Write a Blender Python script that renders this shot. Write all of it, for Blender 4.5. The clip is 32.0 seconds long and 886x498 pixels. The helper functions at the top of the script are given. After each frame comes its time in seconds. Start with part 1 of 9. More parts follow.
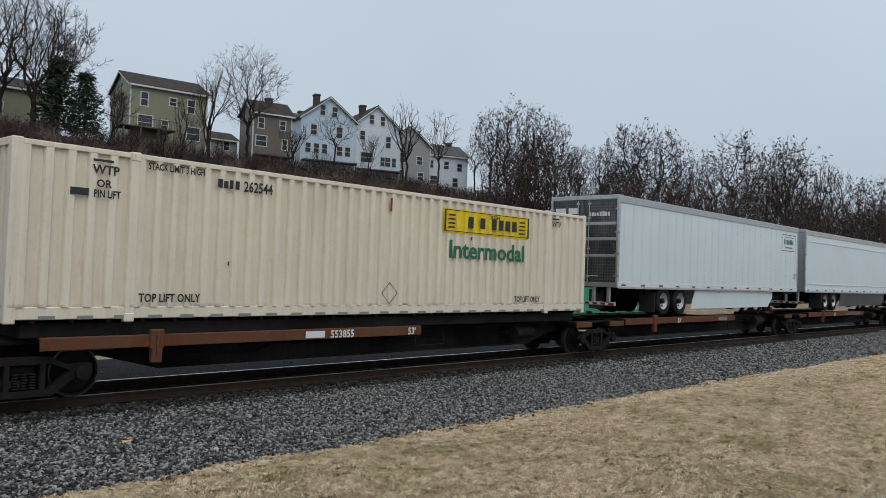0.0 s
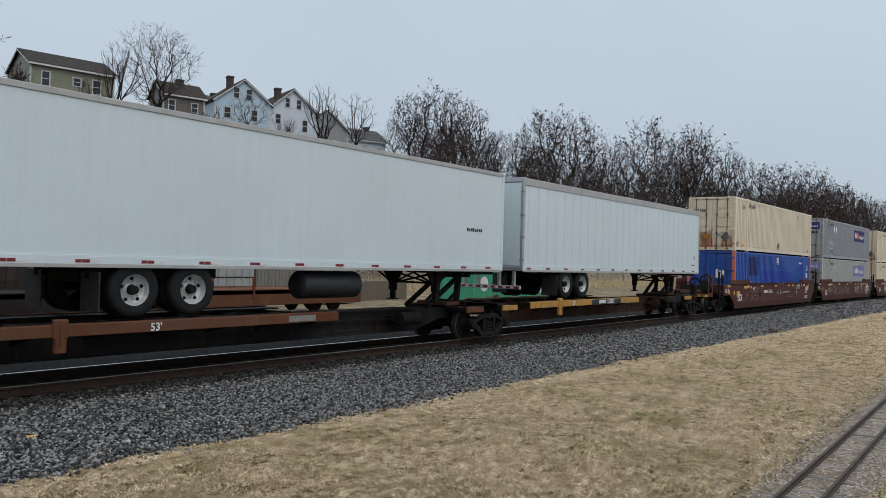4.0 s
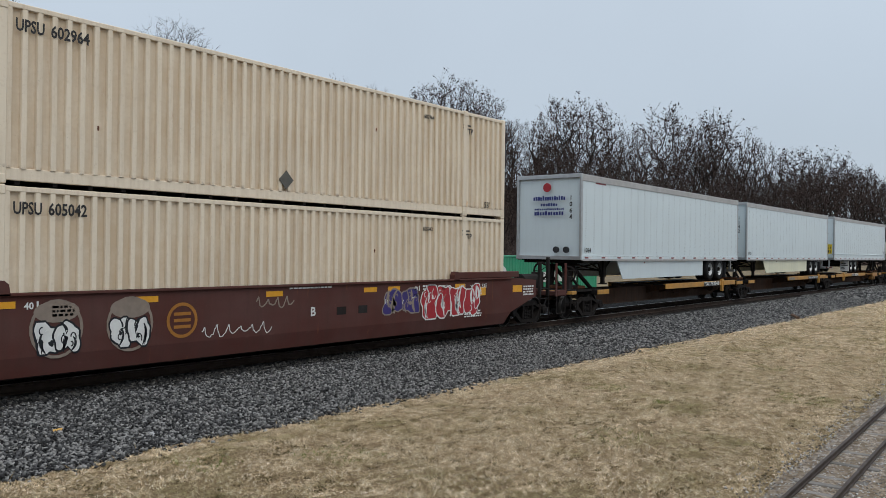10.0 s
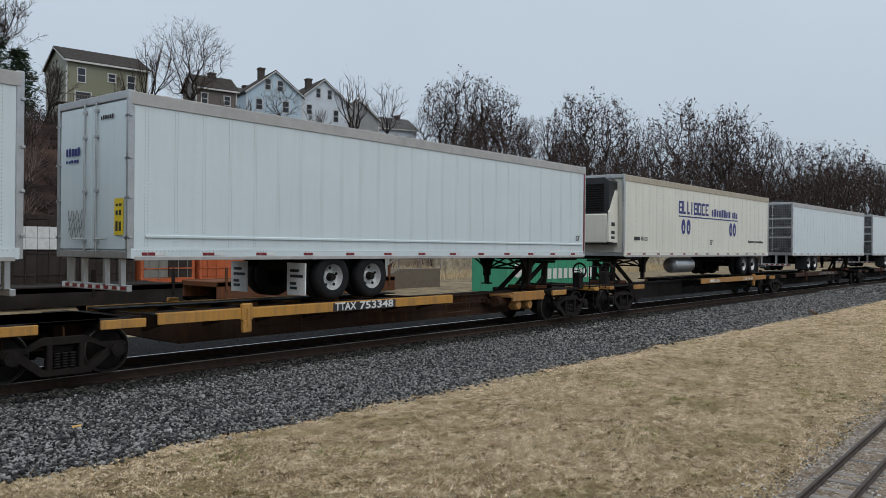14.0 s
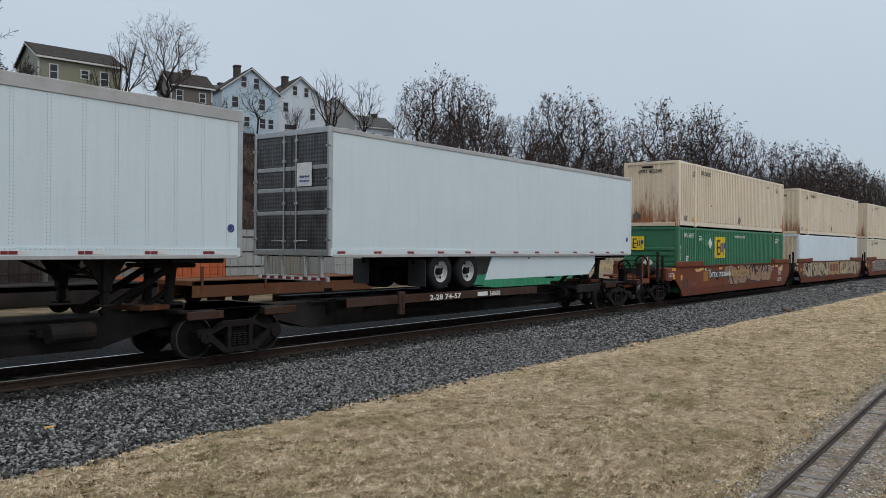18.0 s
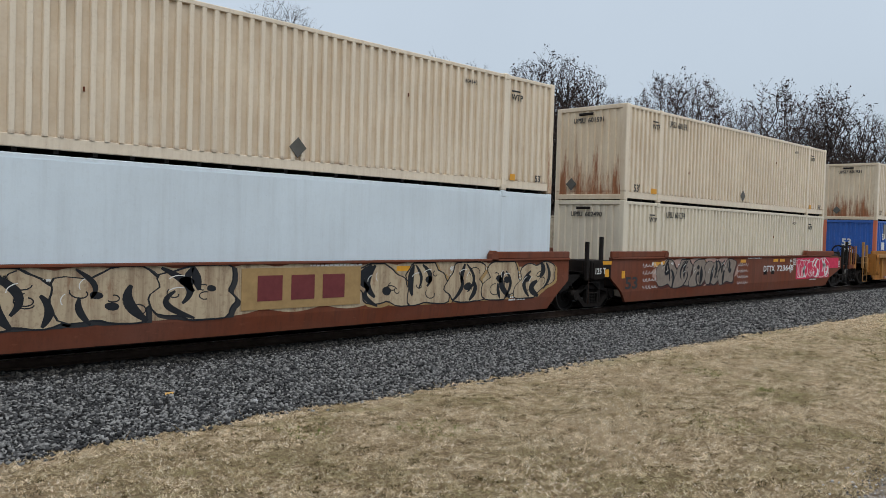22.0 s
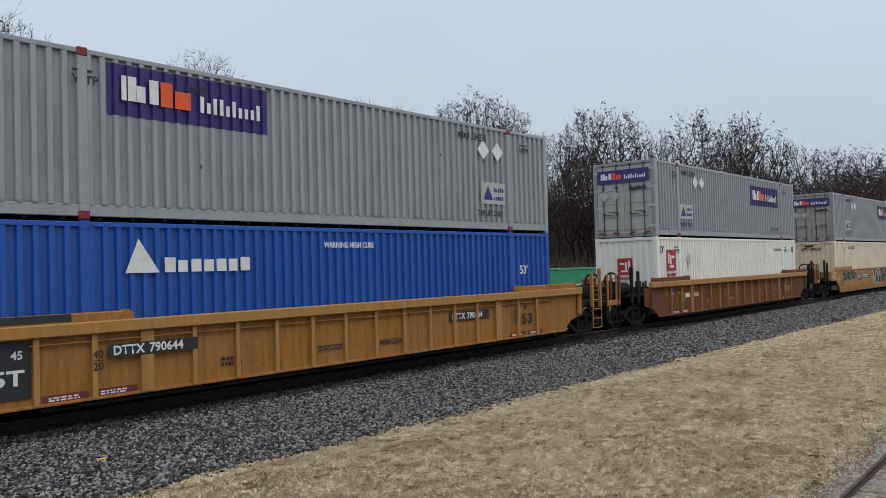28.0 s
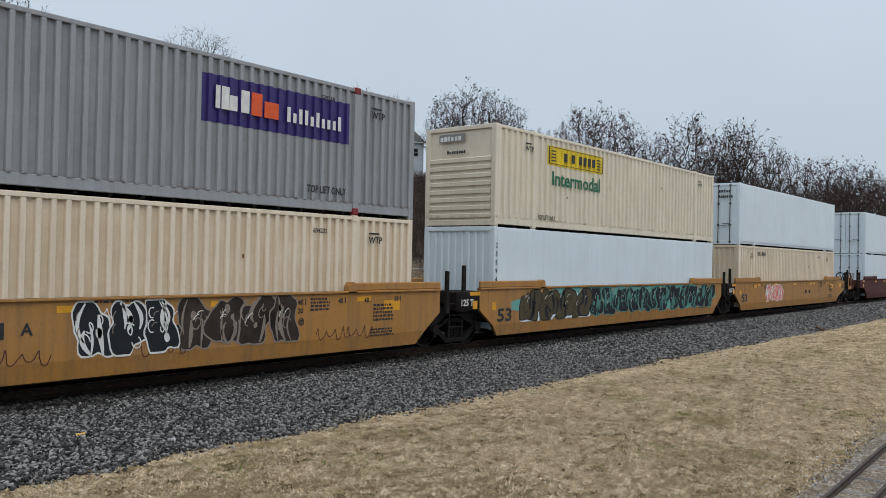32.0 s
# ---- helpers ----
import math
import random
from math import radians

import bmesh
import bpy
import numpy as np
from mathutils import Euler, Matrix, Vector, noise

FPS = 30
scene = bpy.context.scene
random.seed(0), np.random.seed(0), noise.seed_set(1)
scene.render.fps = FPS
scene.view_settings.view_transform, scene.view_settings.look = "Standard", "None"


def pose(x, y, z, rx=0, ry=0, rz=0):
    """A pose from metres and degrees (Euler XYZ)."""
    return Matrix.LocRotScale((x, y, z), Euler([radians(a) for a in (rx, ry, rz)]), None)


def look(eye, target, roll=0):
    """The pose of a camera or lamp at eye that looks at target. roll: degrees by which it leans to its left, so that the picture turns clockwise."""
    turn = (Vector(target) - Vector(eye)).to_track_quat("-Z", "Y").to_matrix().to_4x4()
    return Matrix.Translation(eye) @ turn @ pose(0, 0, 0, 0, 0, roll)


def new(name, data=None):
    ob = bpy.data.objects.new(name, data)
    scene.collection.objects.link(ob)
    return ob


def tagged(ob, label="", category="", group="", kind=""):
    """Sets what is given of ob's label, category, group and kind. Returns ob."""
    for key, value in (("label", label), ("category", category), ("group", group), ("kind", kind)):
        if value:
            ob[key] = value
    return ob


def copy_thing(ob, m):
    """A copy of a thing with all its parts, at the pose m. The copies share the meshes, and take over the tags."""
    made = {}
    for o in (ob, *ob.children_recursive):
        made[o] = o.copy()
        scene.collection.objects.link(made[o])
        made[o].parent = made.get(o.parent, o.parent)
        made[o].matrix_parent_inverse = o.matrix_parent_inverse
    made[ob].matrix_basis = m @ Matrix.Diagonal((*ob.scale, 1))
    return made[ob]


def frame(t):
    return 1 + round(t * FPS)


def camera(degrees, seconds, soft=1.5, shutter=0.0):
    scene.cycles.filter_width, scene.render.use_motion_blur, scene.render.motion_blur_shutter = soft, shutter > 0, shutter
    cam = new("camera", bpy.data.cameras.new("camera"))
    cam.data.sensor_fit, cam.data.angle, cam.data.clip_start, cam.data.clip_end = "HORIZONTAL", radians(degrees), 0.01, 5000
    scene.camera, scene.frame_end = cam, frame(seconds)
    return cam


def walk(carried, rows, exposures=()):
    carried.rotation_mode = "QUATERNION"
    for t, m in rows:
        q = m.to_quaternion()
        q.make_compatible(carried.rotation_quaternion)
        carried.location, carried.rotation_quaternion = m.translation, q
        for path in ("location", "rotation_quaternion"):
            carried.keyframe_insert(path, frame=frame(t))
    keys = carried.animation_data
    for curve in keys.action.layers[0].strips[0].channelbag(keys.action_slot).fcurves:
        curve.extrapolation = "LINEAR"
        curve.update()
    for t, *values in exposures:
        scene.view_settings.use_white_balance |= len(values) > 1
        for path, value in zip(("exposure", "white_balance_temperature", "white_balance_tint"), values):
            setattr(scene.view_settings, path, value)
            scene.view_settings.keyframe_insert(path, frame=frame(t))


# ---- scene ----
EYE = Vector((0.0, 0.0, 2.35))


def view(yaw, pitch, roll):
    """A hand-held phone that stays in one spot and only turns."""
    a, b = radians(yaw), radians(pitch)
    ahead = Vector((-math.sin(a) * math.cos(b), math.cos(a) * math.cos(b), math.sin(b)))
    return look(EYE, EYE + ahead, roll)


cam = camera(57.53, 32.0, soft=0.6)
walk(cam, [(t, view(y, p, r)) for t, y, p, r in (
    (0, -47.52, 1.74, 2.06), (0.5, -48.29, 1.63, 2.59), (1, -49.28, 1.46, 2.88), (1.5, -50.78, 1.35, 3.00),
    (2, -51.48, 1.13, 3.13), (2.5, -52.17, 1.04, 2.45), (3, -52.42, 1.00, 2.02), (3.5, -53.04, 0.93, 1.85),
    (5.5, -53.43, 0.73, 1.24), (6, -53.24, 0.60, 1.25), (6.5, -53.02, 0.55, 1.12), (7, -52.87, 0.51, 1.03),
    (7.5, -52.82, 0.43, 1.06), (8, -52.72, 0.42, 1.07), (8.5, -52.55, 0.40, 1.06), (9, -52.39, 0.36, 0.90),
    (9.5, -52.23, 0.21, 0.87), (10, -52.07, 0.14, 0.77), (10.5, -51.94, 0.20, 0.63), (11, -51.80, 0.18, 0.53),
    (11.5, -51.67, 0.19, 0.48), (12, -51.52, 0.19, 0.45), (12.5, -51.36, 0.18, 0.48), (13, -51.25, 0.07, 0.51),
    (13.5, -51.12, -0.04, 0.54), (14, -51.01, -0.10, 0.55), (14.5, -50.96, -0.17, 0.53), (15, -50.82, -0.18, 0.60),
    (15.5, -50.65, -0.17, 0.61), (17.5, -50.00, -0.23, 0.61), (18, -52.62, -0.19, 0.53), (18.5, -52.39, -0.16, 0.38),
    (19, -51.76, -0.12, 0.22), (19.5, -50.15, -0.06, 0.22), (20, -48.56, -0.09, 0.59), (20.5, -46.59, -0.41, 0.89),
    (21, -45.93, -0.88, 1.37), (21.5, -45.54, -1.20, 1.53), (22, -45.25, -1.57, 1.67), (22.5, -45.20, -1.67, 1.68),
    (23, -45.64, -1.76, 2.01), (23.5, -45.77, -1.82, 1.90), (24, -45.61, -2.04, 1.97), (24.5, -45.91, -2.50, 1.66),
    (25, -46.42, -2.85, 0.72), (25.5, -49.73, -3.09, 0.46), (26, -50.50, -0.44, -0.23), (26.5, -50.55, 2.15, -0.48),
    (28.5, -49.70, 1.13, -1.73), (29, -49.82, 1.06, -1.40), (29.5, -50.18, 1.02, -1.07), (30, -50.41, 1.06, -0.33),
    (30.5, -50.57, 0.95, 0.45), (31, -50.53, 0.77, 0.92), (31.5, -50.51, 0.73, 1.22), (32, -50.58, 0.73, 1.18),)],
     exposures=((0, -0.03), (6, -0.02), (7.5, 0.02), (9, 0.2), (10, 0.0), (11, -0.05), (18, -0.03), (20.5, 0.08), (21, 0.16), (22, 0.04), (24, 0.15), (25, 0.28), (25.6, 0.2), (26.1, 0.04), (28.5, 0.06), (30.5, 0.08), (32, 0.04)))

# ---- sky and light: a bright overcast winter day ----
world = bpy.data.worlds.new("overcast_sky")
scene.world = world
world.use_nodes = True
wn, wl = world.node_tree.nodes, world.node_tree.links
wn.clear()
SUN_EL, SUN_AZ = 60.0, 200.0
sky = wn.new("ShaderNodeTexSky")
sky.sky_type, sky.sun_disc = "NISHITA", False
sky.sun_elevation, sky.sun_rotation = radians(SUN_EL), radians(SUN_AZ)
coord = wn.new("ShaderNodeTexCoord")
sep = wn.new("ShaderNodeSeparateXYZ")
wl.new(coord.outputs["Generated"], sep.inputs[0])
ramp = wn.new("ShaderNodeValToRGB")          # cloud deck: paler low down, brighter towards the zenith
ramp.color_ramp.elements[0].position, ramp.color_ramp.elements[0].color = 0.0, (4.85, 5.6, 6.42, 1)
ramp.color_ramp.elements[1].position, ramp.color_ramp.elements[1].color = 1.0, (10.6, 11.4, 12.2, 1)
mid = ramp.color_ramp.elements.new(0.35)
mid.color = (6.02, 6.92, 7.92, 1)
wl.new(sep.outputs["Z"], ramp.inputs[0])
cloud = wn.new("ShaderNodeTexNoise")
cloud.inputs["Scale"].default_value, cloud.inputs["Detail"].default_value = 2.2, 5.0
wl.new(coord.outputs["Generated"], cloud.inputs["Vector"])
soft = wn.new("ShaderNodeMapRange")
soft.inputs["To Min"].default_value, soft.inputs["To Max"].default_value = 0.9, 1.1
wl.new(cloud.outputs["Fac"], soft.inputs["Value"])
puff = wn.new("ShaderNodeVectorMath")
puff.operation = "SCALE"
wl.new(ramp.outputs[0], puff.inputs[0])
wl.new(soft.outputs[0], puff.inputs["Scale"])
veil = wn.new("ShaderNodeMixRGB")
veil.inputs[0].default_value = 0.9
wl.new(sky.outputs[0], veil.inputs[1])
wl.new(puff.outputs[0], veil.inputs[2])
back = wn.new("ShaderNodeBackground")
back.inputs[1].default_value = 0.1
wl.new(veil.outputs[0], back.inputs[0])
wl.new(back.outputs[0], wn.new("ShaderNodeOutputWorld").inputs[0])

sun = new("sun", bpy.data.lights.new("sun", "SUN"))
sun.data.energy, sun.data.angle, sun.data.color = 1.15, radians(45), (1.0, 0.95, 0.88)
sa, se = radians(SUN_AZ), radians(SUN_EL)
sun.matrix_world = look((math.sin(sa) * math.cos(se) * 60, math.cos(sa) * math.cos(se) * 60, math.sin(se) * 60), (0, 0, 0))
scene.view_settings.exposure = 0.0

# ---- materials ----
def lin(r, g, b):
    return tuple(((c / 255 + 0.055) / 1.055) ** 2.4 if c > 10 else c / 255 / 12.92 for c in (r, g, b))


MATS = {}


def shader(name, rough=0.6, metal=0.0):
    m = bpy.data.materials.new(name)
    m.use_nodes = True
    nodes, links = m.node_tree.nodes, m.node_tree.links
    b = nodes["Principled BSDF"]
    b.inputs["Roughness"].default_value, b.inputs["Metallic"].default_value = rough, metal
    if rough >= 0.69:
        b.inputs["Specular IOR Level"].default_value = 0.12      # dust, soot and bark hardly gleam
    return m, nodes, links, b


def noise_node(nodes, links, vec, scale, detail=4.0, rough=0.6):
    n = nodes.new("ShaderNodeTexNoise")
    n.inputs["Scale"].default_value, n.inputs["Detail"].default_value, n.inputs["Roughness"].default_value = scale, detail, rough
    if vec is not None:
        links.new(vec, n.inputs["Vector"])
    return n.outputs["Fac"]


def band(nodes, links, value, lo, hi, to0=0.0, to1=1.0):
    n = nodes.new("ShaderNodeMapRange")
    for key, v in (("From Min", lo), ("From Max", hi), ("To Min", to0), ("To Max", to1)):
        n.inputs[key].default_value = v
    links.new(value, n.inputs["Value"])
    return n.outputs[0]


def blend(nodes, links, fac, a, b, kind="MIX"):
    n = nodes.new("ShaderNodeMixRGB")
    n.blend_type = kind
    for i, v in enumerate((fac, a, b)):
        if isinstance(v, (int, float)):
            n.inputs[i].default_value = v
        elif isinstance(v, tuple):
            n.inputs[i].default_value = (*v[:3], 1)
        else:
            links.new(v, n.inputs[i])
    return n.outputs[0]


def stretched(nodes, links, sx, sy, sz):
    t = nodes.new("ShaderNodeTexCoord")
    p = nodes.new("ShaderNodeMapping")
    p.inputs["Scale"].default_value = (sx, sy, sz)
    links.new(t.outputs["Object"], p.inputs["Vector"])
    shift = nodes.new("ShaderNodeObjectInfo")
    add = nodes.new("ShaderNodeVectorMath")
    add.operation = "ADD"
    scaled = nodes.new("ShaderNodeMath")
    scaled.operation = "MULTIPLY"
    scaled.inputs[1].default_value = 37.0
    links.new(shift.outputs["Random"], scaled.inputs[0])
    links.new(p.outputs[0], add.inputs[0])
    links.new(scaled.outputs[0], add.inputs[1])
    return add.outputs[0]


def bump(nodes, links, b, height, strength=0.2, dist=0.01):
    n = nodes.new("ShaderNodeBump")
    n.inputs["Strength"].default_value, n.inputs["Distance"].default_value = strength, dist
    links.new(height, n.inputs["Height"])
    links.new(n.outputs[0], b.inputs["Normal"])


def paint(name, col, rough=0.45, dirt=0.25, rust=0.0, grime=(0.09, 0.07, 0.05), fade=0.12, rustcol=(0.16, 0.055, 0.018), low=0.0, scuff=0.0, flute=0.0, flutecol=(0.42, 0.27, 0.13)):
    """Weathered paint on steel: faded patches, running dirt, scuffs and, where the paint has gone, rust.
    low: how much the rust gathers where water stands, at the foot of the sheet."""
    if name in MATS:
        return MATS[name]
    m, n, l, b = shader(name, rough)
    run = noise_node(n, l, stretched(n, l, 5.5, 5.5, 0.35), 1.0, 6, 0.7)
    patch = noise_node(n, l, stretched(n, l, 0.45, 0.45, 0.7), 1.0, 3)
    fine = noise_node(n, l, stretched(n, l, 14, 14, 14), 1.0, 4)
    speck = noise_node(n, l, stretched(n, l, 34, 34, 26), 1.0, 3, 0.7)
    c = blend(n, l, band(n, l, patch, 0.35, 0.7, 0, 1), col, tuple(min(1, x * (1 - fade) + 0.35 * fade * 0.6) for x in col))
    c = blend(n, l, band(n, l, run, 0.46, 0.72, 0, dirt), c, grime)
    c = blend(n, l, band(n, l, fine, 0.52, 0.78, 0, dirt * 0.6), c, grime)
    c = blend(n, l, band(n, l, speck, 0.68, 0.74, 0, min(1, dirt * 1.3)), c, tuple(x * 0.5 for x in grime))
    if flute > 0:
        # flutes: rain-washed rust dust on cream; shade put into colour on grey, blue, green
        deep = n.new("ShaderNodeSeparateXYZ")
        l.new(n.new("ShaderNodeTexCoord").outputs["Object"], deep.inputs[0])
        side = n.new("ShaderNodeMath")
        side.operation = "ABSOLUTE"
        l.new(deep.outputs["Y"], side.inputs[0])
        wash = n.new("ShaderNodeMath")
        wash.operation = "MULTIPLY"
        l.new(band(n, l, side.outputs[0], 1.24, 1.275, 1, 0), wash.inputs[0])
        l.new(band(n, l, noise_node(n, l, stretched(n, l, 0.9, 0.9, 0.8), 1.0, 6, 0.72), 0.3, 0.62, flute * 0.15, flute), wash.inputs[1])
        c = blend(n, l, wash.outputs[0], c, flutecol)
    if flute > 0:
        seam = n.new("ShaderNodeSeparateXYZ")
        l.new(n.new("ShaderNodeTexCoord").outputs["Object"], seam.inputs[0])
        chip = n.new("ShaderNodeMath")
        chip.operation = "MULTIPLY"
        above = n.new("ShaderNodeMath")
        above.operation = "MULTIPLY"
        l.new(band(n, l, seam.outputs["Z"], 0.262, 0.32, 1, 0), above.inputs[0])
        l.new(band(n, l, seam.outputs["Z"], 0.25, 0.254, 0, 1), above.inputs[1])
        l.new(above.outputs[0], chip.inputs[0])
        l.new(band(n, l, noise_node(n, l, stretched(n, l, 2.6, 2.6, 1.2), 1.0, 7, 0.8), 0.46, 0.66, 0, 0.9), chip.inputs[1])
        c = blend(n, l, chip.outputs[0], c, tuple(x * 0.6 for x in rustcol))
    if scuff > 0:
        mark = noise_node(n, l, stretched(n, l, 3.2, 3.2, 7.0), 1.0, 6, 0.75)
        c = blend(n, l, band(n, l, mark, 0.62, 0.66, 0, scuff), c, tuple(min(1, x * 1.5 + 0.03) for x in col))
    if rust > 0:
        eat = noise_node(n, l, stretched(n, l, 3.4, 3.4, 0.55), 1.0, 8, 0.74)
        if low > 0:
            sep = n.new("ShaderNodeSeparateXYZ")
            l.new(n.new("ShaderNodeTexCoord").outputs["Object"], sep.inputs[0])
            add = n.new("ShaderNodeMath")
            l.new(eat, add.inputs[0])
            l.new(band(n, l, sep.outputs["Z"], 0.1, 2.6, low, -low), add.inputs[1])
            eat = add.outputs[0]
        f = band(n, l, eat, 0.66 - 0.2 * rust, 0.8 - 0.16 * rust, 0, min(1.0, 0.6 + rust * 0.5))
        c = blend(n, l, f, c, blend(n, l, fine, rustcol, tuple(x * 2.2 for x in rustcol)))
        l.new(band(n, l, f, 0, 1, rough, 0.85), b.inputs["Roughness"])
    l.new(c, b.inputs["Base Color"])
    bump(n, l, b, fine, 0.2, 0.012)
    MATS[name] = m
    return m


def plain(name, col, rough=0.6, metal=0.0, vary=0.25, scale=6.0):
    if name in MATS:
        return MATS[name]
    m, n, l, b = shader(name, rough, metal)
    f = noise_node(n, l, stretched(n, l, scale, scale, scale), 1.0, 5)
    l.new(blend(n, l, band(n, l, f, 0.3, 0.75), col, tuple(x * (1 - vary) for x in col)), b.inputs["Base Color"])
    l.new(band(n, l, f, 0.3, 0.8, rough * 0.9, min(1, rough * 1.15)), b.inputs["Roughness"])
    bump(n, l, b, f, 0.1, 0.01)
    MATS[name] = m
    return m


def ground_mat(name, cols, scales, rough=0.95, bump_scale=30.0, strength=0.6, dist=0.03):
    m, n, l, b = shader(name, rough)
    t = n.new("ShaderNodeTexCoord").outputs["Object"]
    c = cols[0]
    for col, s in zip(cols[1:], scales):
        c = blend(n, l, band(n, l, noise_node(n, l, t, s, 6, 0.65), 0.42, 0.62), c, col)
    l.new(c, b.inputs["Base Color"])
    bump(n, l, b, noise_node(n, l, t, bump_scale, 6, 0.7), strength, dist)
    return m


def island_mat(name, a, b_, c_=None, rough=0.9):
    """Colour that varies from piece to piece of a joined mesh."""
    m, n, l, b = shader(name, rough)
    g = n.new("ShaderNodeNewGeometry")
    r = n.new("ShaderNodeValToRGB")
    r.color_ramp.elements[0].color, r.color_ramp.elements[1].color = (*a, 1), (*b_, 1)
    if c_:
        r.color_ramp.elements.new(0.5).color = (*c_, 1)
    l.new(g.outputs["Random Per Island"], r.inputs[0])
    l.new(r.outputs[0], b.inputs["Base Color"])
    return m


TAN = (0.33, 0.2, 0.095)
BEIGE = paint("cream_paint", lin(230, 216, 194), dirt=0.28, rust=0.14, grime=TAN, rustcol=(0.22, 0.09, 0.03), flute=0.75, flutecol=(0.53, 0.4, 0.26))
SEAM = paint("grey_white_seam", lin(168, 182, 190), dirt=0.2)
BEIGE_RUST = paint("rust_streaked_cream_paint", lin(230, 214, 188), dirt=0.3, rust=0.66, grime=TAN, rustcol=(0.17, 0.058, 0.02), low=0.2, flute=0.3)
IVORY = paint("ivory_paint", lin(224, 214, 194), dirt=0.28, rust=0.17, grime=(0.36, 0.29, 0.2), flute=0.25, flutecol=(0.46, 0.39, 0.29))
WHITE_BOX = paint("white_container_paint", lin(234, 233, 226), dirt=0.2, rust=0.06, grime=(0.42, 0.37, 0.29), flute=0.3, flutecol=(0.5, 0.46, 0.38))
PALE_BLUE = paint("pale_blue_white_panel", lin(214, 226, 234), dirt=0.1)
# flute on these five: shade of the grooves put into the colour
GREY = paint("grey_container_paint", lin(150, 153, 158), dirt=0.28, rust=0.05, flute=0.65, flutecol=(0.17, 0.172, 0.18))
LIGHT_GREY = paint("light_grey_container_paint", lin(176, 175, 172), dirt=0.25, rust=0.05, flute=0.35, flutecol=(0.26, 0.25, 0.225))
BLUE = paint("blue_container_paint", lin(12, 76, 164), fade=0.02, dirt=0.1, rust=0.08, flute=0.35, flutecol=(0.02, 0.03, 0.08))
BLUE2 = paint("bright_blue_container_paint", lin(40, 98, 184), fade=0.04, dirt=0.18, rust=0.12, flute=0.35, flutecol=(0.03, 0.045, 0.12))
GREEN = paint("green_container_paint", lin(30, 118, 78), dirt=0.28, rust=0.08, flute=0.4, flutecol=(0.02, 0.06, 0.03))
ORANGE_POST = paint("orange_post_paint", lin(206, 106, 72), dirt=0.25, rust=0.2)
WHITE = paint("white_trailer_skin", lin(206, 218, 222), rough=0.32, dirt=0.06, fade=0.07)
WHITE_OLD = paint("ivory_trailer_skin", lin(222, 220, 208), rough=0.38, dirt=0.14, fade=0.08)
SKIRT = paint("cream_skirt", lin(226, 224, 196), rough=0.4, dirt=0.12)
BLACK_SKIRT = paint("black_skirt", lin(44, 46, 50), rough=0.5, dirt=0.2)
DULL_RAIL = plain("dull_aluminium_rail", (0.46, 0.45, 0.44), 0.5, 0.2, 0.25, 3.0)
# dark rods on cream doors; on grey ones their shadow put into the colour
ROD = plain("sooty_galvanised_rod", (0.1, 0.098, 0.095), 0.5, 0.5, 0.4)
RIVET = plain("dull_rivet_heads", (0.3, 0.31, 0.32), 0.5, 0.3)
ALU = plain("brushed_aluminium", (0.5, 0.51, 0.52), 0.38, 0.85, 0.2)


def quilted(name):
    """Bright steel sheet pressed into small diamonds, dulled by soot; facet light and shade put into two tones."""
    m, n, l, b = shader(name, 0.35, 0.7)
    turn = n.new("ShaderNodeMapping")
    turn.inputs["Rotation"].default_value = (radians(45), 0, 0)
    l.new(n.new("ShaderNodeTexCoord").outputs["Object"], turn.inputs["Vector"])
    check = n.new("ShaderNodeTexChecker")
    check.inputs["Scale"].default_value = 15.0
    flat = n.new("ShaderNodeVectorMath")
    flat.operation = "MULTIPLY"
    flat.inputs[1].default_value = (0, 1, 1)
    l.new(turn.outputs[0], flat.inputs[0])
    l.new(flat.outputs[0], check.inputs["Vector"])
    soot = noise_node(n, l, stretched(n, l, 2.2, 2.2, 1.2), 1.0, 6, 0.7)
    c = blend(n, l, check.outputs["Fac"], (0.075, 0.075, 0.08), (0.15, 0.15, 0.155))
    l.new(blend(n, l, band(n, l, soot, 0.42, 0.62, 0, 0.7), c, (0.04, 0.038, 0.038)), b.inputs["Base Color"])
    bump(n, l, b, check.outputs["Fac"], 0.5, 0.01)
    MATS[name] = m
    return m


DOOR_GREY = quilted("quilted_steel")
BROWN = paint("oxide_brown_car_paint", lin(82, 46, 40), rough=0.7, dirt=0.4, grime=(0.06, 0.035, 0.028), rust=0.2, scuff=0.25)
BROWN2 = paint("faded_oxide_car_paint", lin(114, 62, 42), rough=0.75, dirt=0.45, grime=(0.07, 0.036, 0.024), rust=0.35, scuff=0.3)
RUSTY = paint("rusty_rib_car_paint", lin(106, 62, 40), rough=0.75, dirt=0.45, rust=0.6)
YELLOW = paint("yellow_car_paint", lin(184, 132, 52), rough=0.6, dirt=0.5, rust=0.3, scuff=0.3)
YELLOW2 = paint("worn_yellow_car_paint", lin(168, 118, 52), rough=0.65, dirt=0.5, rust=0.36, scuff=0.3)
PANEL_OCHRE = paint("rusty_ochre_car_panel", lin(160, 108, 52), rough=0.75, dirt=0.55, rust=0.42, scuff=0.3, grime=(0.05, 0.03, 0.018), rustcol=(0.11, 0.045, 0.018))
LEDGE_DARK = paint("sooty_brown_ledge", lin(62, 40, 29), rough=0.75, dirt=0.5, rust=0.5, grime=(0.02, 0.015, 0.012), rustcol=(0.09, 0.04, 0.018))
LEDGE_ORANGE = paint("worn_orange_ledge", lin(94, 54, 32), rough=0.7, dirt=0.55, rust=0.55)
SILL = paint("dark_rusty_sill", lin(25, 20, 18), rough=0.85, dirt=0.5, rust=0.55, grime=(0.012, 0.01, 0.009), rustcol=(0.028, 0.014, 0.009))
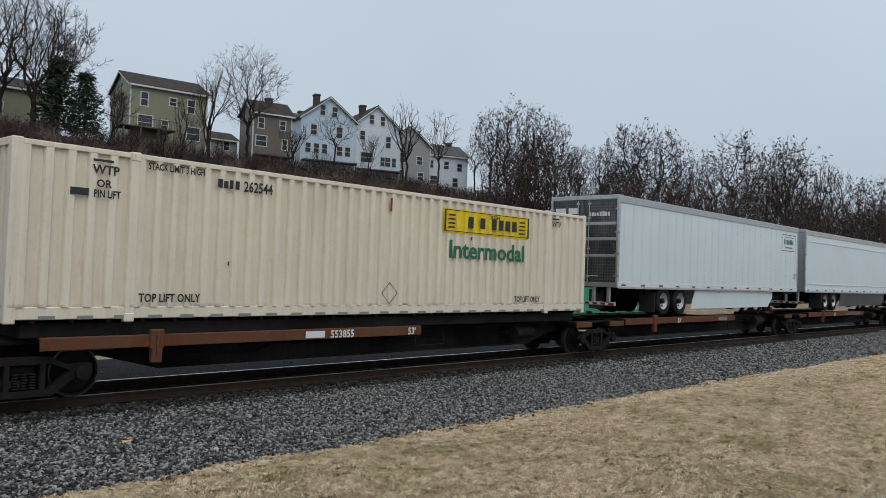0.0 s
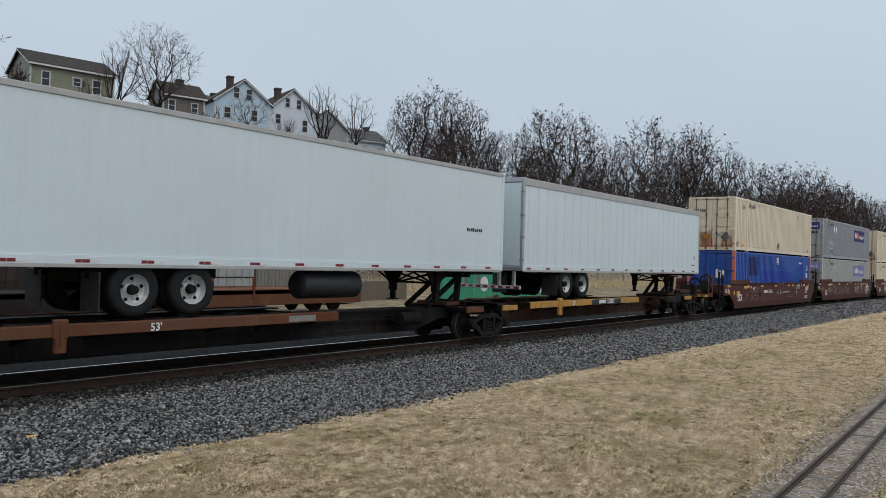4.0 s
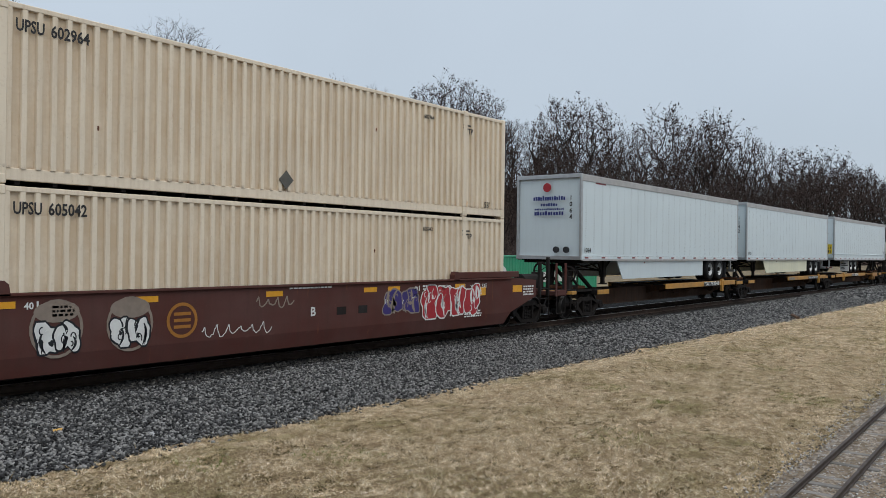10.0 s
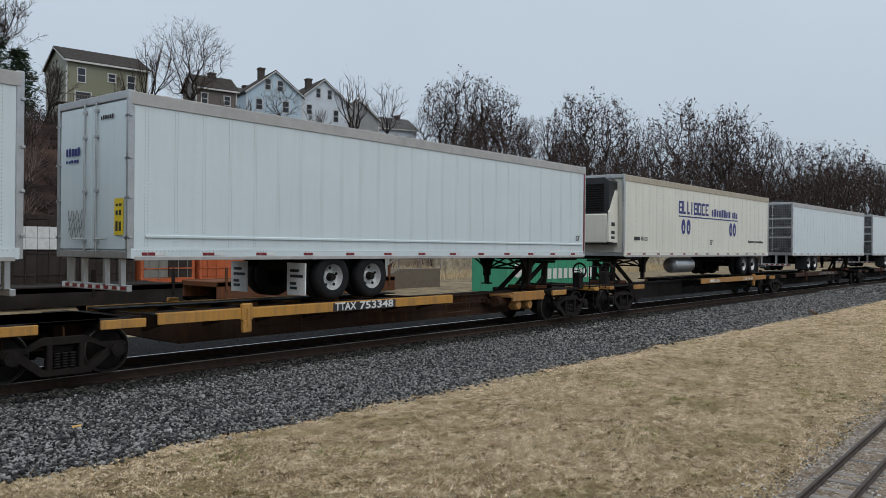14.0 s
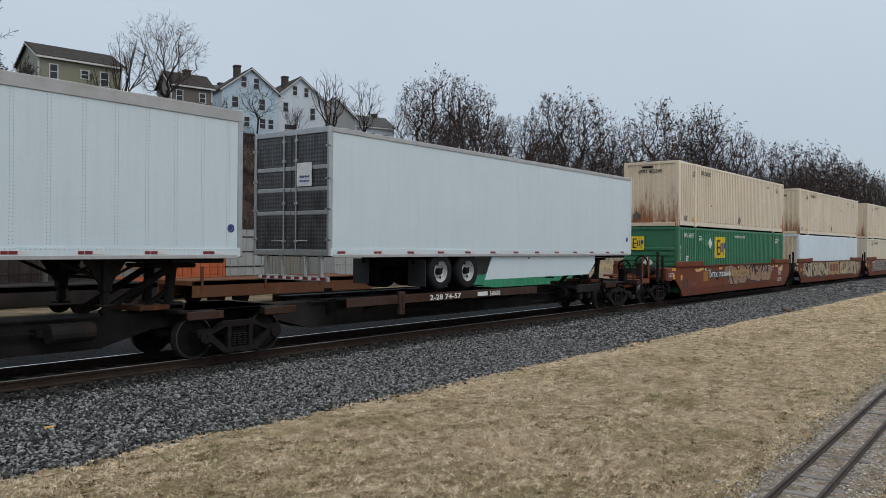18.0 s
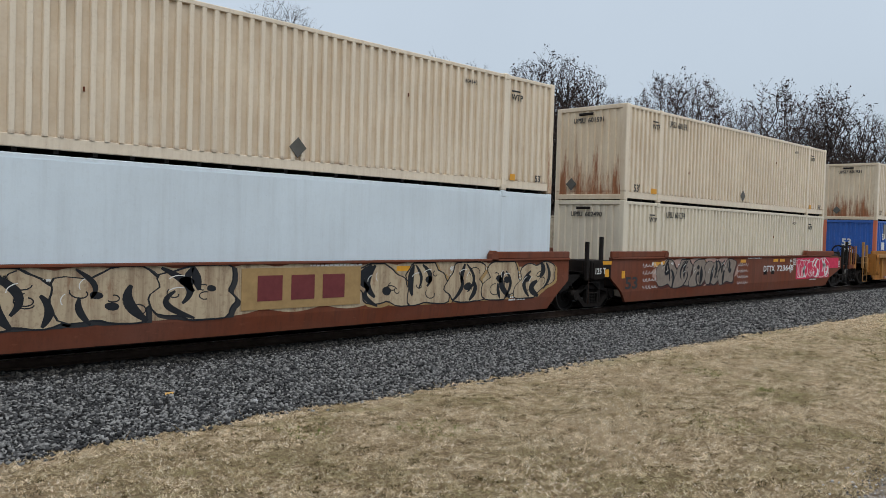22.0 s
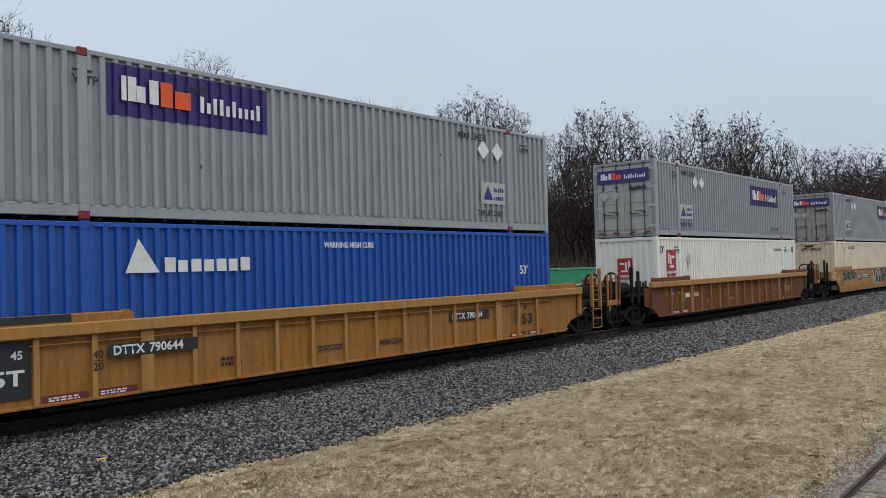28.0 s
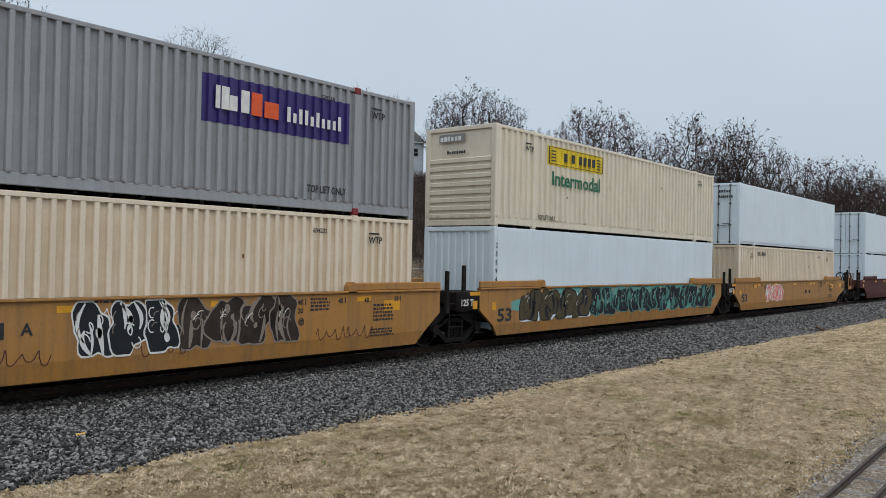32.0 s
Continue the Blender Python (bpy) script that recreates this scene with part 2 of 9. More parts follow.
SILL_BROWN = paint("brown_sill", lin(62, 40, 25), rough=0.85, dirt=0.6, rust=0.6, scuff=0.4, grime=(0.02, 0.015, 0.012), rustcol=(0.07, 0.03, 0.013))
DARK = plain("greasy_black_steel", (0.018, 0.016, 0.015), 0.7, 0.3)
CASTING = plain("cast_steel", (0.024, 0.02, 0.018), 0.8, 0.2, 0.4)
WHEEL_STEEL = plain("wheel_steel", (0.024, 0.021, 0.02), 0.7, 0.3, 0.4)
TREAD = plain("worn_tread", (0.12, 0.11, 0.1), 0.45, 0.7)
RUBBER = plain("tyre_rubber", (0.02, 0.02, 0.021), 0.8)
RIM = plain("white_steel_rim", (0.55, 0.56, 0.56), 0.4, 0.3)
BLACK = plain("black_paint", (0.02, 0.021, 0.024), 0.6)
WHITE_INK = plain("white_lettering", (0.72, 0.72, 0.7), 0.6, 0, 0.2)
BLACK_INK = plain("black_lettering", (0.02, 0.02, 0.022), 0.6)
GREY_INK = plain("grey_lettering", (0.24, 0.23, 0.22), 0.6)
GREEN_INK = plain("green_lettering", lin(22, 104, 72), 0.5)
NAVY_INK = plain("navy_lettering", lin(36, 48, 120), 0.5)
PURPLE = plain("purple_panel", lin(52, 38, 108), 0.45)
FADED_PURPLE = plain("sun_faded_purple", lin(150, 140, 196), 0.6, 0, 0.35, 3.0)
ORANGE_INK = plain("orange_lettering", lin(222, 88, 34), 0.5)
SIGN_YELLOW = plain("yellow_sign", lin(236, 206, 40), 0.5)
MARK_YELLOW = plain("yellow_reflector", lin(226, 160, 34), 0.4)
RED = plain("red_reflector", lin(126, 28, 36), 0.4)
RED_LOGO = plain("red_panel", lin(164, 34, 44), 0.5)
PLACARD = plain("grey_placard_holder", (0.12, 0.115, 0.1), 0.5, 0.3)
WHITE_CARD = plain("white_card", (0.75, 0.75, 0.74), 0.5)
PINK = plain("pink_spray", lin(214, 62, 92), 0.7)
SILVER_SPRAY = plain("silver_spray", lin(142, 128, 116), 0.6, 0.1)
TAN_SPRAY = plain("tan_spray", lin(172, 142, 98), 0.7)
TEAL_SPRAY = plain("teal_spray", lin(88, 138, 132), 0.7)
CHARCOAL_SPRAY = plain("charcoal_spray", lin(44, 46, 50), 0.7)
OCHRE_SPRAY = plain("ochre_spray", lin(164, 112, 56), 0.7)
DUSTY = plain("dusty_rose_spray", lin(164, 130, 110), 0.7, 0, 0.35, 4.0)
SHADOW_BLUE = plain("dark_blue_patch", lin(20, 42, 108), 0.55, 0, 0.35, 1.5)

# ---- mesh helpers ----
class Geo:
    """Collects the faces of one mesh, with a material slot for each."""

    def __init__(self):
        self.v, self.f, self.m = [], [], []

    def add(self, verts, faces, m=0):
        k = len(self.v)
        self.v += [tuple(p) for p in verts]
        self.f += [tuple(k + i for i in f) for f in faces]
        self.m += [m] * len(faces)
        return self

    def box(self, x0, x1, y0, y1, z0, z1, ch=0.0, m=0):
        lo, hi = (x0, y0, z0), (x1, y1, z1)
        if ch <= 0:
            v = [(x, y, z) for x in (x0, x1) for y in (y0, y1) for z in (z0, z1)]
            return self.add(v, [(0, 1, 3, 2), (4, 6, 7, 5), (0, 4, 5, 1), (2, 3, 7, 6), (0, 2, 6, 4), (1, 5, 7, 3)], m)
        ch = min(ch, (x1 - x0) * 0.45, (y1 - y0) * 0.45, (z1 - z0) * 0.45)
        v, at = [], {}
        for s in ((i, j, k) for i in (0, 1) for j in (0, 1) for k in (0, 1)):
            for ax in range(3):
                p = [hi[a] - (0 if a == ax else ch) if s[a] else lo[a] + (0 if a == ax else ch) for a in range(3)]
                at[s, ax] = len(v)
                v.append(p)
        f = []
        for ax in range(3):
            b, c = [a for a in range(3) if a != ax]
            for side in (0, 1):
                ring = []
                for i, j in ((0, 0), (1, 0), (1, 1), (0, 1)):
                    s = [0, 0, 0]
                    s[ax], s[b], s[c] = side, i, j
                    ring.append(at[tuple(s), ax])
                f.append(ring)
            for i, j in ((0, 0), (0, 1), (1, 0), (1, 1)):
                s0, s1 = [0, 0, 0], [0, 0, 0]
                s0[ax], s1[ax] = 0, 1
                s0[b] = s1[b] = i
                s0[c] = s1[c] = j
                f.append((at[tuple(s0), b], at[tuple(s1), b], at[tuple(s1), c], at[tuple(s0), c]))
        for s in ((i, j, k) for i in (0, 1) for j in (0, 1) for k in (0, 1)):
            f.append((at[s, 0], at[s, 1], at[s, 2]))
        return self.add(v, f, m)

    def prism(self, poly, e0, e1, axis="y", m=0):
        """A polygon drawn across the axis, drawn out along it. Axis y: points are (x, z); axis x: (y, z); axis z: (x, y)."""
        def put(p, e):
            return {"y": (p[0], e, p[1]), "x": (e, p[0], p[1]), "z": (p[0], p[1], e)}[axis]
        n = len(poly)
        v = [put(p, e0) for p in poly] + [put(p, e1) for p in poly]
        f = [tuple(range(n)), tuple(range(2 * n - 1, n - 1, -1))]
        f += [(i, i + n, (i + 1) % n + n, (i + 1) % n) for i in range(n)]
        return self.add(v, f, m)

    def cyl(self, c, axis, r, h, n=16, m=0, r2=None, caps=True):
        """A round bar centred at c."""
        r2 = r if r2 is None else r2
        ax = "xyz".index(axis)
        b, d = [a for a in range(3) if a != ax]
        v = []
        for e, rad in ((-h / 2, r), (h / 2, r2)):
            for i in range(n):
                p = list(c)
                p[ax] += e
                p[b] += rad * math.cos(2 * math.pi * i / n)
                p[d] += rad * math.sin(2 * math.pi * i / n)
                v.append(p)
        f = [(i, (i + 1) % n, n + (i + 1) % n, n + i) for i in range(n)]
        if caps:
            f += [tuple(range(n)), tuple(range(2 * n - 1, n - 1, -1))]
        return self.add(v, f, m)

    def bar(self, p, q, r, n=6, m=0, r2=None):
        """A round bar from p to q."""
        p, q = Vector(p), Vector(q)
        r2 = r if r2 is None else r2
        d = (q - p).normalized()
        a = d.orthogonal().normalized()
        b = d.cross(a)
        v = [p + (a * math.cos(t) + b * math.sin(t)) * r for t in (2 * math.pi * i / n for i in range(n))]
        v += [q + (a * math.cos(t) + b * math.sin(t)) * r2 for t in (2 * math.pi * i / n for i in range(n))]
        f = [(i, (i + 1) % n, n + (i + 1) % n, n + i) for i in range(n)] + [tuple(range(n)), tuple(range(2 * n - 1, n - 1, -1))]
        return self.add(v, f, m)

    def pipe(self, pts, r, n=6, m=0):
        for p, q in zip(pts[:-1], pts[1:]):
            self.bar(p, q, r, n, m)
        return self

    def fold(self, profile, e0, e1, put, m=0):
        """A folded sheet: profile (s, d) drawn out from e0 to e1, put by put(s, d, e)."""
        v = [put(s, d, e) for e in (e0, e1) for s, d in profile]
        n = len(profile)
        return self.add(v, [(i, i + 1, n + i + 1, n + i) for i in range(n - 1)], m)

    def lathe(self, profile, c, axis="y", n=20, m=0):
        """A turned body: profile (radius, along) round an axis through c."""
        ax = "xyz".index(axis)
        b, d = [a for a in range(3) if a != ax]
        v = []
        for r, e in profile:
            for i in range(n):
                p = list(c)
                p[ax] += e
                p[b] += r * math.cos(2 * math.pi * i / n)
                p[d] += r * math.sin(2 * math.pi * i / n)
                v.append(p)
        f = [(k * n + i, k * n + (i + 1) % n, (k + 1) * n + (i + 1) % n, (k + 1) * n + i) for k in range(len(profile) - 1) for i in range(n)]
        return self.add(v, f, m)

    def mesh(self, name, mats, smooth=False):
        me = bpy.data.meshes.new(name)
        me.from_pydata(self.v, [], self.f)
        for mat in mats if isinstance(mats, (list, tuple)) else (mats,):
            me.materials.append(mat)
        if any(self.m):
            me.polygons.foreach_set("material_index", self.m)
        if smooth:
            me.polygons.foreach_set("use_smooth", [True] * len(me.polygons))
        me.update()
        return me


SHARED = {}
FOLDED = ("logo_panel", "dark_panel", "bright_panel")
PITCH = {}         # how close the folds of a box's side stand
SLIP = {}          # shift of a box's body along the car, to fit the camera's view


def part(name, geo, mats, parent, label="", smooth=False, key=None, at=None):
    """One mesh object under a thing or a part. Alike parts share a mesh by key."""
    me = SHARED.get(key) if key else None
    if me is None:
        me = geo.mesh(name, mats, smooth)
        if key:
            SHARED[key] = me
    ob = new(name, me)
    ob.parent = parent
    if at is not None:
        ob.matrix_basis = at if isinstance(at, Matrix) else Matrix.Translation(at)
    if label:
        tagged(ob, label)
    return ob


def thing(name, label, category, group="", kind="", geo=None, mats=None, at=None, smooth=False):
    ob = new(name, geo.mesh(name, mats, smooth) if geo else None)
    if at is not None:
        ob.matrix_basis = at
    return tagged(ob, label, category, group, kind)


def lettering(name, words, x, z, height, mat, parent, y, width=None, end=False, upright=False):
    """Words in the built-in font on a side (facing -y) or on an end (facing -x)."""
    cu = bpy.data.curves.new(name, "FONT")
    cu.body, cu.size, cu.resolution_u, cu.extrude, cu.offset = words, height * 1.38, 2, 0.0, height * 0.035
    tmp = bpy.data.objects.new(name, cu)
    me = bpy.data.meshes.new_from_object(tmp)
    me.materials.clear()
    me.materials.append(mat)
    bpy.data.objects.remove(tmp)
    bpy.data.curves.remove(cu)
    ob = new(name, me)
    ob.parent = parent
    w = max((p.co.x for p in me.vertices), default=1)
    sx = width / w if width else 1.0
    turn = pose(0, 0, 0, 90, 0, 0) @ Matrix.Diagonal((sx, 1, 1, 1))
    if upright:
        turn = pose(0, 0, 0, 90, 0, 0) @ pose(0, 0, 0, 0, 0, 90)
    if end:
        y += SLIP.get(parent.name, 0.0)
        ob.matrix_basis = Matrix.Translation((y, x, z)) @ pose(0, 0, 0, 0, 0, -90) @ turn
    else:
        ob.matrix_basis = Matrix.Translation((x, y, z)) @ turn
    return ob


def decal(name, x0, x1, z0, z1, mat, parent, y, end=False, key=None):
    """A thin painted or stuck-on plate on a side (facing -y) or an end (facing -x). Large ones follow the folds of the sheet."""
    g = Geo()
    if name in FOLDED and not end and PITCH.get(parent.name):
        slip, lift = SLIP.get(parent.name, 0.0), 0.006 if name == "logo_panel" else 0.004
        prof = [(p + slip, d) for p, d in corr(-PX + 0.08, PX - 0.08, PITCH[parent.name], 0.055)]
        if x0 > prof[0][0] and x1 < prof[-1][0]:
            cut = [(x0, np.interp(x0, *zip(*prof))), *(q for q in prof if x0 < q[0] < x1), (x1, np.interp(x1, *zip(*prof)))]
            g.fold(cut, z0, z1, lambda q, d, e: (q, -CW / 2 + 0.005 + float(d) - lift, e))
            return part(name, g, mat, parent, key=key)
    if end:
        y += SLIP.get(parent.name, 0.0)
        g.box(y - 0.003, y, x0, x1, z0, z1)
    else:
        g.box(x0, x1, y - 0.003, y, z0, z1)
    return part(name, g, mat, parent, key=key)


def diamond(name, x, z, r, mat, parent, y, end=False):
    g = Geo()
    y += SLIP.get(parent.name, 0.0) if end else 0.0
    p = [(x - r, z), (x, z - r), (x + r, z), (x, z + r)]
    g.prism(p, y - 0.012, y, "x" if end else "y")
    return part(name, g, mat, parent)


# ---- ground, hill and track bed ----
def hill(x, y):
    """Height of the land: level yard, then a steep wooded bank up to the houses."""
    t = min(max((y - 51 - 0.02 * x) / 38.0, 0), 1)
    crest = 16.3 - 3.5 * min(max((x - 120) / 160, 0), 1) + 1.2 * noise.noise((x * 0.03, y * 0.02, 3.1))
    return crest * (t * t * (3 - 2 * t)) + 0.03 * max(y - 92, 0) + (0.5 * noise.noise((x * 0.15, y * 0.15, 0)) if t > 0.02 else 0)


def sheet(xs, ys, height):
    g = Geo()
    n = len(ys)
    g.v = [(x, y, height(x, y)) for x in xs for y in ys]
    g.f = [(i * n + j, (i + 1) * n + j, (i + 1) * n + j + 1, i * n + j + 1) for i in range(len(xs) - 1) for j in range(n - 1)]
    g.m = [0] * len(g.f)
    return g


GRASS_EDGE = 8.65


def edge_y(x):
    """Where the grass stops and the stones begin."""
    return GRASS_EDGE - 0.45 * min(max((x - 20) / 12, 0), 1) + 0.3 * noise.noise((x * 0.6, 0, 0)) + 0.2 * noise.noise((x * 2.3, 4, 0)) - (TRACK_BEND(x))


def TRACK_BEND(x):
    a = min(max(x - 30, 0), 60)
    return 0.00037 * a * a + 2 * 0.00037 * 60 * max(x - 90, 0)


def land(x, y):
    """The whole ground: lawn, dip of the track bed, yard and hill."""
    yy = y + TRACK_BEND(x)
    if yy < 20:
        z = 0.03 * noise.noise((x * 0.25, y * 0.25, 0)) + 0.004 * noise.noise((x * 0.8, y * 0.8, 5))
        if yy > 7.6:
            z = z * max(0, 1 - (yy - 7.6)) - 0.16 * min((yy - 7.6) / 2.0, 1)
        return z
    return -0.24 + 0.06 * min((yy - 20) / 4, 1) + hill(x, y)


def spaced(a, b, step, grow=None):
    out = [a]
    while out[-1] < b:
        out.append(out[-1] + step)
    return out


DRY_GRASS = ground_mat("dry_lawn_soil", [lin(180, 158, 124), lin(192, 171, 138), lin(154, 142, 102), lin(132, 110, 82), lin(92, 75, 54)], [0.8, 0.35, 14.0, 45.0], bump_scale=60, strength=1.0, dist=0.05)
HILL_SOIL = ground_mat("leaf_litter_bank", [lin(42, 33, 30), lin(64, 50, 44), lin(28, 22, 20), lin(78, 62, 54)], [0.25, 0.9, 0.12], bump_scale=3.0, strength=1.0, dist=0.3)
YARD_DIRT = ground_mat("yard_dirt", [lin(124, 112, 92), lin(150, 136, 108), lin(96, 86, 72)], [0.3, 1.4], bump_scale=10, strength=0.5, dist=0.05)
# near black: the shade in the gaps between the stones put into the colour
BALLAST_FINES = ground_mat("ballast_fines", [lin(34, 35, 36), lin(20, 21, 22), lin(52, 53, 54)], [14, 22], bump_scale=24, strength=1.0, dist=0.06)
PATH_SOIL = ground_mat("gritty_soil", [lin(164, 150, 134), lin(182, 172, 160), lin(134, 120, 104), lin(104, 90, 74)], [1.8, 5.0, 16.0], bump_scale=45, strength=0.9, dist=0.03)
ASPHALT = ground_mat("worn_asphalt", [lin(112, 110, 108), lin(98, 96, 94)], [1.5], bump_scale=60, strength=0.4, dist=0.01)

xs = spaced(-60, -3, 3) + spaced(0, 24, 0.75) + spaced(25.5, 60, 1.5) + spaced(64, 420, 8) + [700, 1200, 2600]
ys = [-1500, -300, -60, -20, -8, -4] + spaced(-2, 7, 0.5)[:] + [7.6, 8.2, 8.6, 9.0, 9.6, 11, 13, 15, 18, 20, 21, 24, 30, 38, 46] + spaced(50, 96, 2.5) + [105, 120, 150, 220, 400, 900, 2200]
ground = thing("ground", "dry winter lawn beside the railway, yard dirt and a steep brown bank", "ground", kind="structure",
               geo=sheet(xs, ys, land), mats=[DRY_GRASS, YARD_DIRT, HILL_SOIL], smooth=True)
for poly in ground.data.polygons:
    cy = poly.center.y + TRACK_BEND(poly.center.x)
    poly.material_index = 0 if cy < 12 else (1 if cy < 51 + 0.02 * poly.center.x else 2)

# stone bed of the main line
bed_x = spaced(-30, 60, 1.0) + spaced(64, 260, 6)


def bed_z(yy):
    """Cross-section of the bed, against the distance from the track's line."""
    d = abs(yy - 14.48)
    return -0.12 + 0.055 * min(max(d - 4.6, 0) / 1.6, 1)


g = Geo()
cut = [0, 0.04, 0.12, 0.25, 0.45, 0.7, 1.0]
for x in bed_x:
    e0, e1 = edge_y(x) - 0.25, 20.2 - TRACK_BEND(x)
    for f in cut:
        y = e0 + (e1 - e0) * f
        z = bed_z(y + TRACK_BEND(x)) + 0.015 * noise.noise((x * 1.7, y * 1.7, 1)) - (0.06 if f in (0, 1.0) else 0)
        g.v.append((x, y, z))
n = len(cut)
g.f = [(i * n + j, (i + 1) * n + j, (i + 1) * n + j + 1, i * n + j + 1) for i in range(len(bed_x) - 1) for j in range(n - 1)]
g.m = [0] * len(g.f)
tagged(thing("track_bed", "grey crushed stone bed under the rails", "track bed", kind="structure", geo=g, mats=BALLAST_FINES, smooth=True))

# the main track: rails and ties
RAIL_STEEL = plain("rusty_rail", (0.05, 0.034, 0.026), 0.75, 0.3, 0.4)
RAIL_HEAD = plain("polished_rail_head", (0.8, 0.8, 0.8), 0.35, 0.8, 0.1)
TIE_WOOD = plain("creosoted_tie", (0.035, 0.028, 0.024), 0.9, 0, 0.5)
track = thing("railway_track", "rusty steel rails with polished heads on dark wooden ties", "railway track", kind="structure")
rail_xs = spaced(-30, 30, 15) + spaced(36, 96, 5) + [140, 200, 260]
for s in (-0.755, 0.755):
    g = Geo()
    prof = [(-0.07, -0.1), (0.07, -0.1), (0.07, -0.085), (0.012, -0.06), (0.012, 0.02), (0.035, 0.032), (0.036, 0.058), (0.03, 0.065), (0.014, 0.069), (-0.014, 0.069), (-0.03, 0.065), (-0.036, 0.058), (-0.035, 0.032), (-0.012, 0.02), (-0.012, -0.06), (-0.07, -0.085)]
    k = len(prof)
    for x in rail_xs:
        g.v += [(x, 14.48 - TRACK_BEND(x) + s + p, z) for p, z in prof]
    for i in range(len(rail_xs) - 1):
        for j in range(k):
            g.f.append((i * k + j, (i + 1) * k + j, (i + 1) * k + (j + 1) % k, i * k + (j + 1) % k))
            g.m.append(1 if j in (7, 8, 9) else 0)
    part("rail", g, [RAIL_STEEL, RAIL_HEAD], track)
tie_rng = random.Random(5)
for i in range(200):
    x = -18 + i * 0.5
    g = Geo()
    g.box(-0.115, 0.115, -1.3, 1.3, -0.2, 0, 0.015)
    part("tie", g, TIE_WOOD, track, key="tie", at=pose(x + tie_rng.uniform(-0.03, 0.03), 14.48 - TRACK_BEND(x) + tie_rng.uniform(-0.06, 0.06), -0.098, 0, 0, tie_rng.uniform(-1, 1)))

# the miniature park railway
MINI_STEEL = plain("mini_rail_steel", (0.06, 0.042, 0.033), 0.65, 0.4)
MINI_TIE = plain("grey_weathered_sleeper", (0.3, 0.28, 0.26), 0.9, 0, 0.6, 1.5)
mini = thing("miniature_track", "narrow miniature railway track on weathered grey sleepers", "railway track", kind="structure")


def mini_y(x):
    return 1.93 + 0.0175 * (x - 9)


def land_roll(x):
    return noise.noise((x * 0.25, mini_y(x) * 0.25, 0))


for s in (-0.19, 0.19):
    g = Geo()
    g.prism([(s - 0.025, 0.02), (s + 0.025, 0.02), (s + 0.025, 0.03), (s + 0.008, 0.035), (s + 0.008, 0.06), (s + 0.016, 0.065), (s + 0.016, 0.08), (s - 0.016, 0.08), (s - 0.016, 0.065), (s - 0.008, 0.06), (s - 0.008, 0.035), (s - 0.025, 0.03)], -27, 51, "x")
    part("rail", g, MINI_STEEL, mini, at=pose(9, 1.93, 0.025, 0, 0, 1.0))
for i in range(170):
    x = -16 + i * 0.34
    g = Geo()
    g.box(-0.05, 0.05, -0.3, 0.3, -0.05, 0.04, 0.008)
    part("sleeper", g, MINI_TIE, mini, key="sleeper", at=pose(x, mini_y(x) + tie_rng.uniform(-0.04, 0.04), 0.03 * land_roll(x) + tie_rng.uniform(-0.02, 0.004), 0, 0, 1 + tie_rng.uniform(-3, 3)))
g = Geo()
strip = spaced(-18, 48, 0.8)
for x in strip:
    w0, w1 = 0.75 + 0.3 * noise.noise((x * 0.8, 1, 0)), 0.5 + 0.2 * noise.noise((x * 0.7, 7, 0))
    for y, z in ((-w0, -0.03), (-0.42, 0.01), (0, 0.018), (0.42, 0.012), (w1, -0.03)):
        g.v.append((x, mini_y(x) + y, z + 0.03 * noise.noise((x * 0.25, (mini_y(x) + y) * 0.25, 0)) + 0.008))
g.f = [(i * 5 + j, (i + 1) * 5 + j, (i + 1) * 5 + j + 1, i * 5 + j + 1) for i in range(len(strip) - 1) for j in range(4)]
g.m = [0] * len(g.f)
thing("gravel_strip", "thin grey gravel strip under the miniature track", "gravel", kind="structure", geo=g, mats=PATH_SOIL, smooth=True)
g = Geo()
px = [(38, -6), (41, 2.0), (43, 5.2), (47, 6.6), (60, 6.4), (90, 5.0), (90, 2.5), (60, 3.0), (50, 2.5), (46, -6)]
g.prism(px, -0.02, 0.045, "z")
thing("asphalt_path", "worn grey asphalt path across the lawn", "path", kind="structure", geo=g, mats=ASPHALT)

# ---- the train: one straight run past the camera, from right to left ----
TRACK_Y, SPEED, RAIL_TOP, BEND = 14.48, 13.18, 0.07, 0.00037


def track_y(x):
    """The track is straight past the camera; far along it is bent a little to fit the camera's view."""
    a = min(max(x - 30, 0), 60)
    return TRACK_Y - BEND * a * a - 2 * BEND * 60 * max(x - 90, 0)


def track_pose(x, z=0.0):
    slope = -2 * BEND * min(max(x - 30, 0), 60)
    return pose(x, track_y(x), z, 0, 0, math.degrees(math.atan(slope)))


MOVING = []          # (thing, place along the train, height)
WHEELS = {-1: [], 1: []}


def rolling(ob, u, z=0.0):
    ob.matrix_basis = track_pose(u, z)
    MOVING.append((ob, u, z))
    return ob


